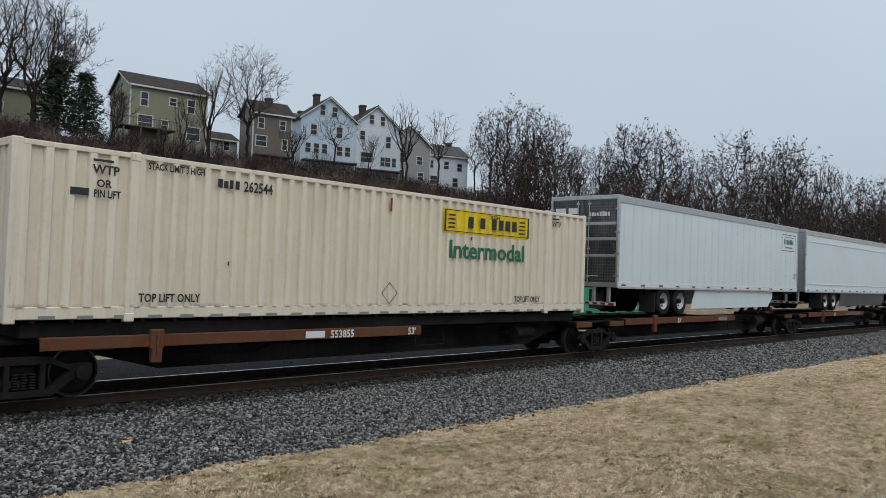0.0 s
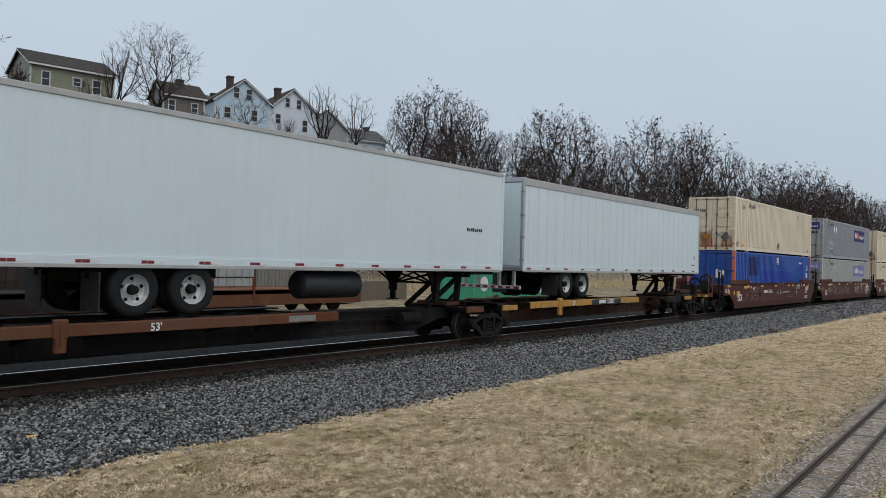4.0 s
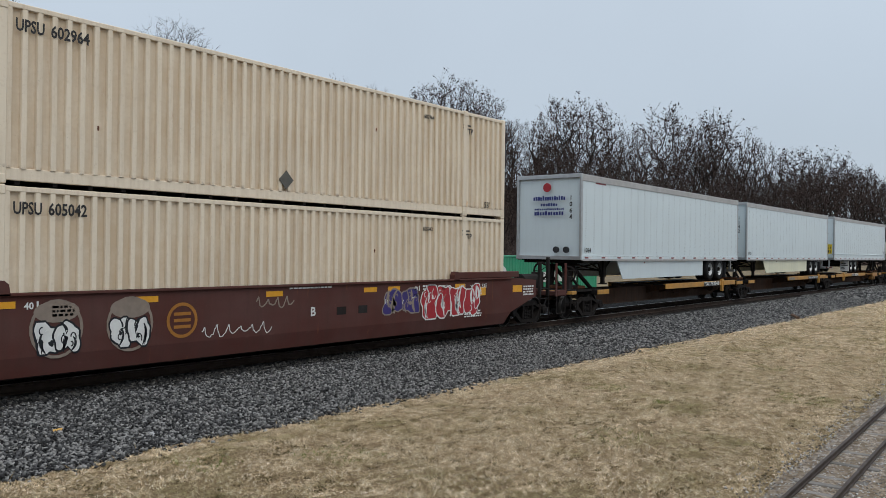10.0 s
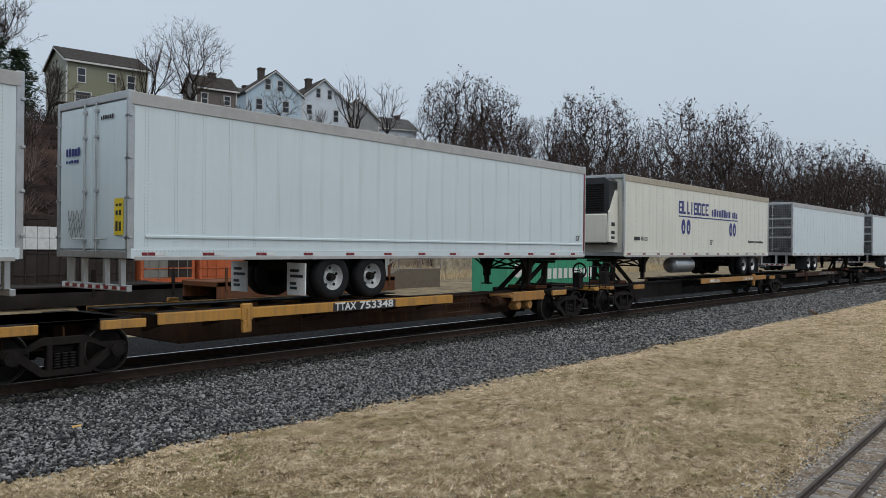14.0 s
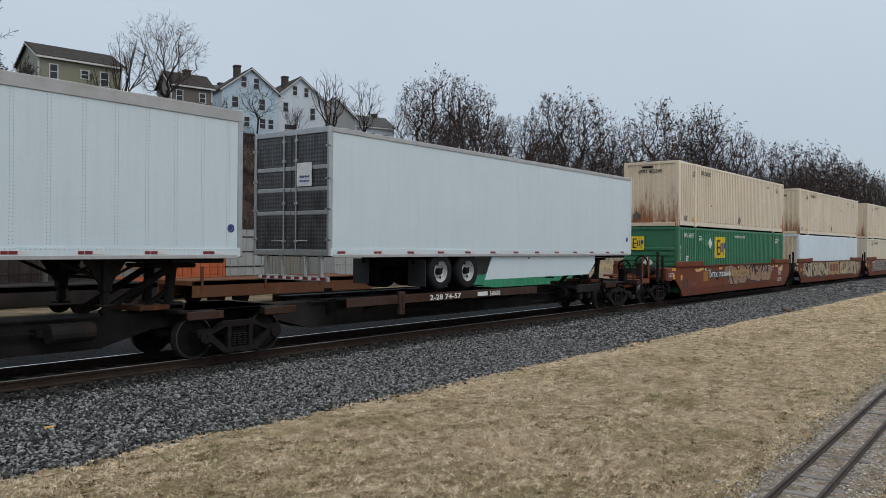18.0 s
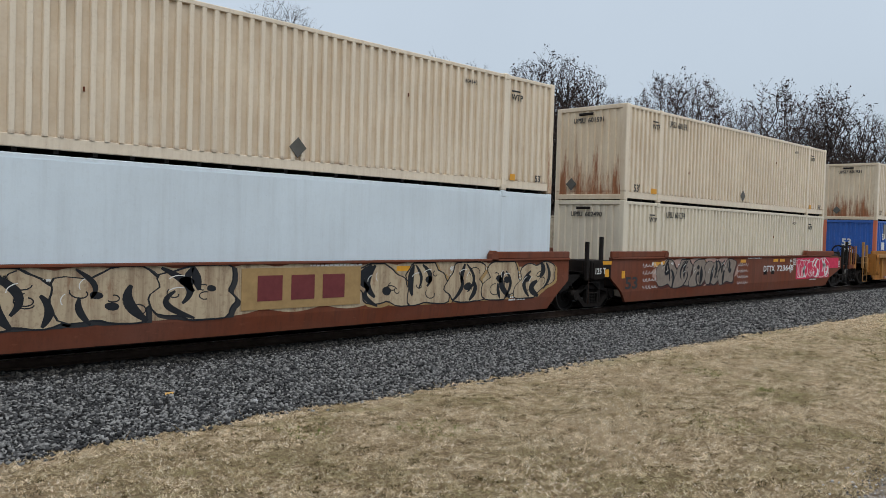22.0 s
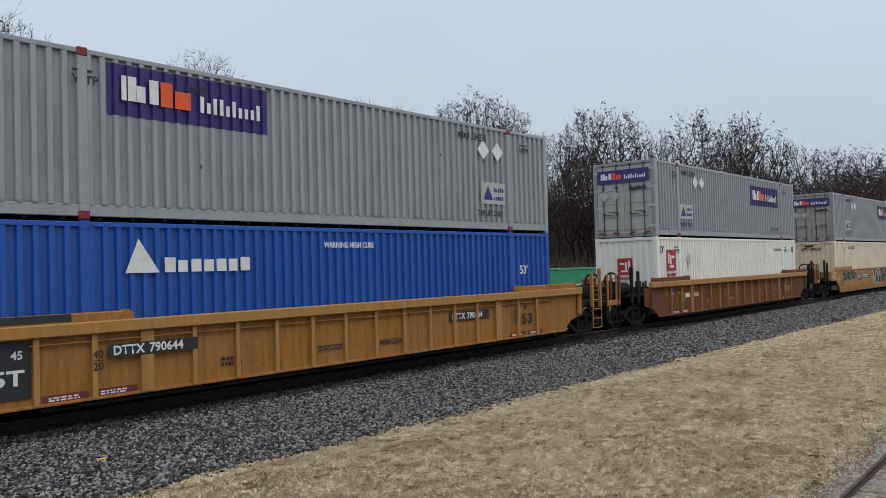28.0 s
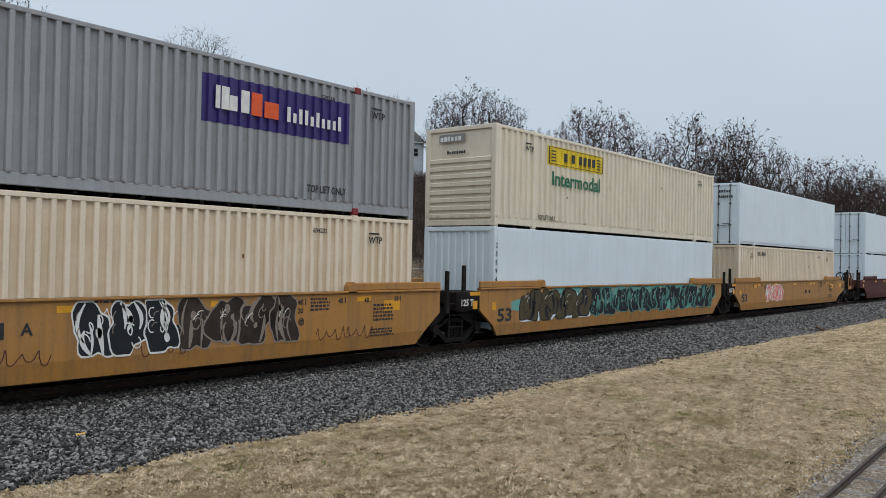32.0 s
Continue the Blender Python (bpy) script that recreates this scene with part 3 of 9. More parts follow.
# -- trucks --
def truck(parent, x, nm="truck"):
    """A two-axle truck: bolster, side frames with spring nests, wheelsets."""
    g = Geo()
    g.box(-0.22, 0.22, -1.0, 1.0, 0.42, 0.68, 0.04).cyl((0, 0, 0.72), "z", 0.24, 0.12, 14)
    g.box(-0.95, 0.95, -0.06, 0.06, 0.5, 0.56, 0.01)
    bol = part(nm, g, CASTING, parent, key="bolster", at=(x, 0, 0))
    for s in (-1, 1):
        g = Geo()
        y0, y1 = (s * 1.06 - 0.07, s * 1.06 + 0.07)
        g.prism([(-1.08, 0.62), (-0.9, 0.68), (-0.62, 0.66), (-0.36, 0.8), (0.36, 0.8), (0.62, 0.66), (0.9, 0.68), (1.08, 0.62), (1.04, 0.56), (0.7, 0.56), (0.4, 0.68), (-0.4, 0.68), (-0.7, 0.56), (-1.04, 0.56)], y0, y1)
        g.prism([(-1.04, 0.56), (-0.7, 0.56), (-0.36, 0.27), (0.36, 0.27), (0.7, 0.56), (1.04, 0.56), (1.0, 0.44), (0.78, 0.44), (0.42, 0.17), (-0.42, 0.17), (-0.78, 0.44), (-1.0, 0.44)], y0, y1)
        for e in (-1, 1):
            g.box(e * 0.27 - 0.045, e * 0.27 + 0.045, y0, y1, 0.24, 0.7, 0.015)
            g.cyl((e * 0.89, s * 1.1, 0.52), "y", 0.13, 0.2, 12)
            g.box(e * 0.89 - 0.16, e * 0.89 + 0.16, y0 - 0.02, y1 + 0.02, 0.5, 0.67, 0.03)
        part("side_frame", g, CASTING, bol, key=f"frame{s}")
        g = Geo()
        g.lathe([(0.065 if k % 2 else 0.045, 0.28 + 0.022 * k) for k in range(13)], (0, 0, 0), "z", 9)
        for i in (-0.13, 0.0, 0.13):
            part("spring", g, DARK, bol, key="spring", at=(i, s * 1.06, 0))
    for e in (-1, 1):
        g = Geo()
        g.cyl((0, 0, 0), "y", 0.08, 2.1, 10)
        for s in (-1, 1):
            g.lathe([(0.0, s * 0.06), (0.14, s * 0.06), (0.16, s * 0.02), (0.34, 0.0), (0.37, -s * 0.02)], (0, s * 0.74, 0), n=28)
            g.lathe([(0.37, s * 0.05), (0.415, s * 0.06), (0.42, -s * 0.05), (0.45, -s * 0.065), (0.45, -s * 0.095), (0.36, -s * 0.1), (0.14, -s * 0.06), (0.0, -s * 0.06)], (0, s * 0.74, 0), n=28)
            g.lathe([(0.37, s * 0.051), (0.37, -s * 0.02)], (0, s * 0.74, 0), n=28)
            g.lathe([(0.4, s * 0.066), (0.4225, s * 0.062), (0.4225, -s * 0.045)], (0, s * 0.74, 0), n=28, m=1)
            g.cyl((0, s * 1.17, 0), "y", 0.085, 0.07, 10)
            for k in range(3):
                a = k * 2.094
                g.cyl((0.05 * math.cos(a), s * 1.21, 0.05 * math.sin(a)), "y", 0.014, 0.02, 6)
        w = part("wheelset", g, [WHEEL_STEEL, TREAD], bol, key="wheelset", smooth=False, at=(e * 0.89, 0, RAIL_TOP + 0.42))
        WHEELS[e].append(w)
    return bol


# -- containers --
CL, CW, CH = 16.154, 2.59, 2.896
PX = CL / 2 - 1.98      # the lifting posts of a 40 ft frame within the 53 ft box


def corr(s0, s1, pitch, depth):
    n = max(1, round((s1 - s0) / pitch))
    p, out = (s1 - s0) / n, []
    for i in range(n):
        a = s0 + i * p
        out += [(a, 0), (a + p * 0.34, 0), (a + p * 0.42, depth), (a + p * 0.92, depth)]
    return out + [(s1, 0)]


def container(u, z0, mat, label, end="corr", side="corr", pitch=0.24, end_mat=None, post_mat=None, corner_mat=None, group="stacked containers", cast_mat=None):
    c = thing("shipping_container", label, "container", group)
    end_mat, post_mat, corner_mat = end_mat or mat, post_mat or mat, corner_mat or mat
    PITCH[c.name] = pitch if side == "corr" else 0.0
    hl, hw, key = CL / 2, CW / 2, f"{mat.name}{end}{side}{pitch}{end_mat.name}{post_mat.name}{corner_mat.name}"
    rails = Geo()
    for s in (-1, 1):
        rails.box(-hl + 0.16, hl - 0.16, s * (hw - 0.02) - 0.05 * (s > 0), s * (hw - 0.02) + 0.05 * (s < 0), 0.06, 0.26, 0.012)
        rails.box(-hl + 0.16, hl - 0.16, s * hw - 0.05 * (s > 0), s * hw + 0.05 * (s < 0), CH - 0.11, CH - 0.02, 0.012)
        rails.box(s * hl - 0.05 * (s > 0), s * hl + 0.05 * (s < 0), -hw + 0.16, hw - 0.16, 0.02, 0.18, 0.012)
        rails.box(s * hl - 0.05 * (s > 0), s * hl + 0.05 * (s < 0), -hw + 0.16, hw - 0.16, CH - 0.13, CH, 0.012)
    part("frame_rail", rails, mat, c, key="rail" + key)
    for sx in (-1, 1):
        for sy in (-1, 1):
            g = Geo()
            g.box(min(sx * hl, sx * (hl - 0.17)), max(sx * hl, sx * (hl - 0.17)), min(sy * hw, sy * (hw - 0.17)), max(sy * hw, sy * (hw - 0.17)), 0, CH, 0.015)
            part("corner_post", g, corner_mat, c, key=f"cp{sx}{sy}{corner_mat.name}")
    for sy in (-1, 1):
        for sx in (-1, 1):
            g = Geo()
            y = sy * hw
            g.box(sx * PX - 0.085, sx * PX + 0.085, min(y - sy * 0.05, y + sy * 0.018), max(y - sy * 0.05, y + sy * 0.018), 0.0, CH, 0.012)
            lp = part("lifting_post", g, post_mat, c, key=f"lp{sx}{sy}{post_mat.name}")
            for z in (0.0, CH - 0.16):
                g = Geo()
                g.box(sx * PX - 0.09, sx * PX + 0.09, min(y - sy * 0.1, y + sy * 0.03), max(y - sy * 0.1, y + sy * 0.03), z, z + 0.16, 0.02)
                part("corner_casting", g, cast_mat or post_mat, lp, key=f"cc{sx}{sy}{z}{(cast_mat or post_mat).name}")
        g = Geo()
        y = sy * (hw - 0.005)
        if side == "corr":
            for a, b in ((-hl + 0.16, -PX - 0.08), (-PX + 0.08, PX - 0.08), (PX + 0.08, hl - 0.16)):
                g.fold(corr(a, b, pitch if sy < 0 else 0.56, 0.055), 0.255, CH - 0.1, lambda s, d, e: (s, y - sy * d, e))
        else:
            g.box(-hl + 0.15, hl - 0.15, y - 0.02, y + 0.002, 0.17, CH - 0.1)
            if sy < 0:
                for k in range(27):
                    b = Geo()
                    b.box(-0.02, 0.02, -0.016, 0.0, 0.18, CH - 0.11)
                    part("seam_strip", b, SEAM, c, key="seam", at=(-hl + 0.5 + k * 0.582, y - 0.001, 0))
        part("side_panel", g, mat, c, key=f"side{sy}" + key)
    g = Geo()
    g.fold(corr(-hl + 0.05, hl - 0.05, 0.6, -0.02), -hw + 0.05, hw - 0.05, lambda s, d, e: (s, e, CH - 0.03 - d))
    part("roof", g, mat, c, key="roof" + key)
    g = Geo()
    g.box(-hl + 0.05, hl - 0.05, -hw + 0.06, hw - 0.06, 0.06, 0.14)
    for k in range(26):
        x = -hl + 0.4 + k * 0.61
        g.box(x, x + 0.08, -hw + 0.06, hw - 0.06, 0.0, 0.06)
    tagged(part("underframe", g, DARK, c, key="floor"), kind="stuff")
    # ends: the leading one faces -x
    for s, kind in ((-1, end), (1, "corr" if end == "doors" else "doors")):
        x = s * (hl - 0.02)
        if kind == "corr":
            g = Geo()
            g.fold(corr(-hw + 0.17, hw - 0.17, 0.25, 0.04), 0.17, CH - 0.12, lambda q, d, e: (x - s * d, q, e))
            part("end_wall", g, end_mat, c, key=f"end{s}" + key)
        elif kind == "ribs":
            g = Geo()
            prof = [(0.17, 0.03)]
            for k in range(8):
                z = 0.22 + k * 0.23
                prof += [(z, 0.03), (z + 0.03, -0.02), (z + 0.13, -0.02), (z + 0.16, 0.03)]
            prof += [(CH - 0.12, 0.03)]
            g.fold(prof, -hw + 0.17, hw - 0.17, lambda q, d, e: (x - s * d, e, q))
            part("end_wall", g, end_mat, c, key=f"endr{s}" + key)
        else:
            for sy in (-1, 1):
                g = Geo()
                a, b = (0.008, hw - 0.17) if sy > 0 else (-hw + 0.17, -0.008)
                g.box(min(x, x - s * 0.04), max(x, x - s * 0.04), a, b, 0.14, CH - 0.14, 0.01)
                if kind == "doors":
                    for k in range(5):
                        z = 0.3 + k * 0.5
                        g.box(min(x, x + s * 0.018), max(x, x + s * 0.018), a + 0.1, b - 0.1, z, z + 0.3, 0.012)
                    for z in (0.35, 1.1, 1.8, 2.5):
                        yh = b if sy > 0 else a
                        g.box(min(x, x + s * 0.03), max(x, x + s * 0.03), yh - 0.14, yh + 0.14, z, z + 0.09, 0.01)
                d = part("door", g, end_mat, c, key=f"door{s}{sy}{kind}" + key)
                if s < 0:
                    for k, yy in enumerate((a + 0.28, b - 0.28)):
                        r = Geo()
                        r.bar((x + s * 0.05, yy, 0.08), (x + s * 0.05, yy, CH - 0.08), 0.02, 8)
                        for z in (0.1, 0.9, 1.9, CH - 0.14):
                            r.box(x + s * 0.08, x, yy - 0.05, yy + 0.05, z, z + 0.07, 0.008)
                        r.bar((x + s * 0.06, yy, 0.98 - 0.1 * k), (x + s * 0.06, yy + 0.36 * (1 if yy == a + 0.28 else -1), 1.0 - 0.1 * k), 0.014, 6)
                        part("lock_rod", r, ROD, d, key=f"rod{s}{sy}{k}")
    slip = next((s for at, s in ((96.01, 0.35), (115.57, 0.25), (135.18, 0.3), (271.59, -0.15), (333.98, 0.15), (373.82, -0.35), (420.71, -0.25)) if at == u), 0.0)
    if slip:
        SLIP[c.name] = slip
        for p in c.children:
            p.matrix_basis = Matrix.Translation((slip, 0, 0)) @ p.matrix_basis
    return rolling(c, u + CL / 2, z0)


NEAR = -CW / 2 - 0.004


def marks(c, ink=BLACK_INK, number="", wtp=True, fifty=(0.9,), diamond_at=None, hi=True, card=True, sticker=True, gap=0.42, code="", wx=0.52, wz=2.28, low=0.28):
    """The stencils that most of these boxes carry on the side."""
    hl = CL / 2
    if number:
        if code:
            lettering("owner_code", code, -PX + gap, 2.44, 0.2, ink, c, NEAR - 0.002, width=0.46)
        else:
            script_bars(c, -PX + gap, 2.46, 0.5, 0.17, ink, 4, y=NEAR - 0.002, name="owner_code")
        lettering("serial_number", number, -PX + gap + 0.56, 2.44, 0.2, ink, c, NEAR - 0.002, width=0.66)
        lettering("serial_number", number, PX - gap - 1.0, 2.46, 0.1, ink, c, NEAR - 0.002)
    if wtp:
        for x in (-PX - wx, PX + 0.2):
            lettering("stencil", "WTP", x, wz, 0.15, ink, c, NEAR - 0.002)
            decal("stencil_bar", x, x + 0.34, wz + 0.2, wz + 0.24, ink, c, NEAR - 0.002)
    for x in fifty:
        lettering("length_mark", "53'", -hl + x - 0.42, low, 0.22, ink, c, NEAR - 0.002)
        lettering("length_mark", "53'", hl - 0.75, 0.28, 0.17, ink, c, NEAR - 0.002)
    if diamond_at is not None:
        diamond("placard_holder", diamond_at, 0.5, 0.2, PLACARD, c, NEAR)
    if sticker:
        decal("warning_sticker", -PX - 0.5, -PX - 0.16, 0.26, 0.42, MARK_YELLOW, c, NEAR - 0.002)
        decal("warning_sticker", PX + 0.22, PX + 0.42, 0.26, 0.42, MARK_YELLOW, c, NEAR - 0.002)
    for x in (-PX + 1.9, PX - 3.3):
        g = Geo()
        g.box(x - 0.014, x + 0.014, NEAR - 0.006, NEAR + 0.02, 0.46 + 0.9 * ((x * 7) % 2), 0.54 + 0.9 * ((x * 7) % 2), 0.004)
        part("scuff", g, RUSTY, c)


def end_marks(c, ink=BLACK_INK, number="", diamond_mat=PLACARD, plate=True):
    x = -CL / 2 - 0.004
    if number:
        lettering("serial_number", number, 0.1, 2.4, 0.15, ink, c, x - 0.004, end=True)
        lettering("owner_code", "UPSU", 0.64, 2.4, 0.15, ink, c, x - 0.004, end=True, width=0.44)
    if plate:
        x += SLIP.get(c.name, 0.0)
        g = Geo()
        g.box(x - 0.05, x, -0.1, 0.42, 2.62, 2.7, 0.01)
        part("tow_pocket", g, CASTING, c)
    if diamond_mat:
        diamond("placard_holder", 0.66, 0.5, 0.2, diamond_mat, c, -CL / 2 - 0.004, end=True)


# -- logos, as plain shapes --
def purple_logo(c, x, z, w, h, faded=False, end=False, y=None):
    y = NEAR if y is None else y
    s = -1 if end else 1
    base, a, b = (FADED_PURPLE, WHITE_CARD, WHITE_CARD) if faded else (PURPLE, WHITE_CARD, ORANGE_INK)

    def plate(n, f0, f1, g0, g1, m, up):
        x0, x1 = (x - f0 * w, x - f1 * w) if end else (x + f0 * w, x + f1 * w)
        decal(n, min(x0, x1), max(x0, x1), z + g0 * h, z + g1 * h, m, c, y - up, end)
    plate("logo_panel", 0, 1, 0, 1, base, 0.002)
    for f0, f1, g1 in ((0.07, 0.105, 0.78), (0.105, 0.16, 0.78), (0.15, 0.21, 0.62), (0.225, 0.285, 0.78)):
        plate("logo_shape", f0, f1 - 0.008, 0.3, g1, a, 0.006)
    for f0, f1, g1 in ((0.29, 0.36, 0.78), (0.375, 0.47, 0.64)):
        plate("logo_shape", f0, f1, 0.28, g1, b, 0.006)
    for k in range(10):
        plate("logo_shape", 0.53 + k * 0.042, 0.553 + k * 0.042, 0.28, 0.62 if k in (0, 2, 3, 5, 9) else 0.5, a, 0.006)


def script_bars(c, x, z, w, h, mat, n, end=False, y=None, name="writing_bar"):
    """Unreadable writing: a row of short bars."""
    y = NEAR - 0.002 if y is None else y
    rng = random.Random(int(x * 91 + z * 17 + n))
    p = x
    for k in range(n):
        bw = w / n * rng.uniform(0.6, 0.85)
        if end:
            decal(name, p - bw, p, z, z + h * rng.uniform(0.7, 1), mat, c, y, True)
            p -= w / n
        else:
            decal(name, p, p + bw, z, z + h * rng.uniform(0.7, 1), mat, c, y)
            p += w / n


def hunt_logo(c, x, z, w=3.57):
    decal("logo_panel", x, x + w, z, z + 0.6, SIGN_YELLOW, c, NEAR - 0.002)
    for a, b, e, f in ((0.02, 0.98, 0.92, 0.95), (0.02, 0.98, 0.06, 0.09), (0.02, 0.035, 0.06, 0.95), (0.965, 0.98, 0.06, 0.95)):
        decal("logo_line", x + a * w, x + b * w, z + e * 0.6, z + f * 0.6, BLACK_INK, c, NEAR - 0.006)
    for k, f in enumerate((0.27, 0.4, 0.53, 0.61, 0.69, 0.77)):
        decal("logo_shape", x + f * w, x + (f + 0.055) * w, z + 0.17, z + 0.44, BLACK_INK, c, NEAR - 0.006)
    for f in (0.08, 0.88):
        for k in range(4):
            decal("logo_line", x + (f - 0.02) * w, x + (f + 0.05) * w, z + 0.12 + k * 0.1, z + 0.16 + k * 0.1, BLACK_INK, c, NEAR - 0.006)
    lettering("lettering", "Intermodal", x + 0.25, z - 0.6, 0.44, GREEN_INK, c, NEAR - 0.004, width=w - 0.5)


def square_logo(c, x, z, s, ground, end=False, y=None, tall=None):
    """A square panel with blue and black shapes."""
    y = NEAR if y is None else y
    q = -1 if end else 1

    def plate(f0, f1, g0, g1, m, up, n="logo_shape"):
        a, b = sorted((x + q * f0 * s, x + q * f1 * s))
        decal(n, a, b, z + g0 * (tall or s), z + g1 * (tall or s), m, c, y - up, end)
    plate(0, 1, 0, 1, ground, 0.002, "logo_panel")
    plate(0.12, 0.2, 0.15, 0.85, BLACK_INK, 0.006)
    for g in (0.15, 0.46, 0.77):
        plate(0.2, 0.42, g, g + 0.08, BLACK_INK, 0.006)
    plate(0.47, 0.54, 0.28, 0.72, NAVY_INK, 0.006)
    plate(0.6, 0.67, 0.28, 0.72, NAVY_INK, 0.006)
    plate(0.74, 0.8, 0.15, 0.72, NAVY_INK, 0.006)
    plate(0.8, 0.94, 0.46, 0.72, NAVY_INK, 0.006)


# -- trailers on the flat cars --
TRAILER_BASE = 1.17


def road_wheel(parent, x, s, rim=None):
    g = Geo()
    R = 0.5
    for y in (0.0, -0.33):
        g.lathe([(0.29, y - 0.12), (0.4, y - 0.14), (0.48, y - 0.12), (R, y - 0.07), (R, y + 0.07), (0.48, y + 0.12), (0.4, y + 0.14), (0.29, y + 0.12)], (0, 0, 0), n=32)
    w = part("wheel", g, RUBBER, parent, "black dual road tyres", smooth=True, key="tyre", at=pose(x, s * 1.13, R, 0, 0, 0 if s > 0 else 180))
    g = Geo()
    g.lathe([(0.29, 0.12), (0.28, 0.09), (0.265, 0.05), (0.25, 0.02), (0.17, -0.03), (0.14, -0.03), (0.1, 0.0)], (0, 0, 0), n=28)
    for k in range(10):
        a = k * 0.6283
        g.cyl((0.17 * math.cos(a), -0.01, 0.17 * math.sin(a)), "y", 0.016, 0.05, 6)
    part("rim", g, rim or RIM, w, key="rim" + (rim or RIM).name)
    g = Geo()
    g.cyl((0, 0.04, 0), "y", 0.1, 0.16, 12, r2=0.08)
    for k in range(5):
        a = 0.3 + k * 1.2566
        g.cyl((0.21 * math.cos(a), 0.006, 0.21 * math.sin(a)), "y", 0.035, 0.02, 8)
    part("hub", g, DARK, w, key="hub")
    return w


def trailer(u, label, skin=WHITE, nose=1, rivets=False, skirt=None, rear="plain", wheels=1.5, top_line=False, tank=False, reefer=False, band_mat=None, length=16.15, flaps=False, top_mat=None):
    """A 53 ft van trailer. nose=1: the nose trails; nose=-1: the nose leads."""
    t = thing("van_trailer", label, "trailer", "trailers on flat cars")
    hl, hw, zb, zt = length / 2, 1.295, 0.93, 3.9
    r = -nose                                   # side of the rear end along x
    g = Geo()
    g.box(-hl + 0.04, hl - 0.04, -hw, hw, zb + 0.1, zt - 0.06, 0.03)
    body = part("body", g, skin, t)
    g = Geo()
    for s in (-1, 1):
        g.box(-hl, hl, s * hw - 0.02, s * hw + 0.02, zt - (0.25 if top_line or rivets else 0.13), zt - 0.02, 0.008)
    part("roof_rail", g, top_mat or DULL_RAIL, t)
    g = Geo()
    g.box(-hl + 0.02, hl - 0.02, -hw + 0.03, hw - 0.03, zt - 0.06, zt - 0.03)
    for k in range(20):
        x = -hl + 0.5 + k * (length - 1) / 19
        g.box(x - 0.02, x + 0.02, -hw + 0.04, hw - 0.04, zt - 0.031, zt - 0.01)
    part("roof", g, skin, t)
    g = Geo()
    for s in (-1, 1):
        g.box(-hl, hl, min(s * hw, s * (hw + 0.018)), max(s * hw, s * (hw + 0.018)), zb, zb + 0.17, 0.006)
        g.box(-hl, hl, s * hw - 0.015, s * hw + 0.026, zb + 0.17, zb + 0.185)
    part("bottom_rail", g, band_mat or skin, t)
    for s in (-1, 1):
        g = Geo()
        g.box(-hl + 0.07, hl - 0.07, min(s * (hw - 0.03), s * (hw + 0.026)), max(s * (hw - 0.03), s * (hw + 0.026)), zb - 0.03, zb + 0.04, 0.006)
        part("rail_lip", g, DULL_RAIL, t)
    g = Geo()
    for k in range(28):
        x = -hl + 0.3 + k * (length - 0.6) / 27
        g.box(x - 0.03, x + 0.03, -hw + 0.03, hw - 0.03, zb - 0.03, zb + 0.09)
    tagged(part("floor_framing", g, DARK, t, key=f"beams{length}"), kind="stuff")
    for k in range(13):
        x = -hl + 0.45 + k * (length - 1.1) / 12
        g = Geo()
        g.box(-0.24, -0.13, -0.004, 0, -0.028, 0.028, m=0).box(-0.12, 0.02, -0.004, 0, -0.028, 0.028, m=0).box(0.02, 0.24, -0.004, 0, -0.028, 0.028, m=1)
        part("reflector_strip", g, [RED, WHITE_CARD], t, key="tape", at=(x, -hw - 0.02, zb + 0.085))
    # corner posts
    for sx in (-1, 1):
        g = Geo()
        for sy in (-1, 1):
            g.box(sx * hl - 0.06, sx * hl + 0.06, sy * hw - 0.07, sy * hw + 0.012, zb, zt, 0.012) if sy > 0 else g.box(sx * hl - 0.06, sx * hl + 0.06, sy * hw - 0.012, sy * hw + 0.07, zb, zt, 0.012)
        g.box(sx * hl - 0.05, sx * hl + 0.05, -hw, hw, zt - 0.14, zt, 0.01)
        g.box(sx * hl - 0.05, sx * hl + 0.05, -hw, hw, zb, zb + 0.14, 0.01)
        part("end_frame", g, ALU if sx == r or rivets else skin, t)
    if rivets:
        g = Geo()
        n = 26
        for k in range(n + 1):
            x = -hl + 0.3 + k * (length - 0.6) / n
            for dx in (-0.03, 0.03):
                for i in range(44):
                    z = zb + 0.24 + i * 0.061
                    g.add([(x + dx - 0.009, -hw, z - 0.009), (x + dx + 0.009, -hw, z - 0.009), (x + dx, -hw, z + 0.011), (x + dx, -hw - 0.007, z)], [(0, 1, 3), (1, 2, 3), (2, 0, 3)])
        for i in range(200):
            x = -hl + 0.1 + i * (length - 0.2) / 199
            for z in (zb + 0.03, zb + 0.14, zt - 0.08):
                g.add([(x - 0.009, -hw - 0.018, z - 0.009), (x + 0.009, -hw - 0.018, z - 0.009), (x, -hw - 0.018, z + 0.011), (x, -hw - 0.026, z)], [(0, 1, 3), (1, 2, 3), (2, 0, 3)])
        tagged(part("rivets", g, RIVET, t, key=f"rivets{length}"), kind="stuff")
    if top_line:
        g = Geo()
        for z in (zb + 0.36, zb + 2.4):
            g.box(-hl + 0.5, hl - 0.25, -hw - 0.022, -hw, z, z + 0.045, 0.01)
        part("rub_rail", g, skin, t)
    # rear doors
    x = r * hl
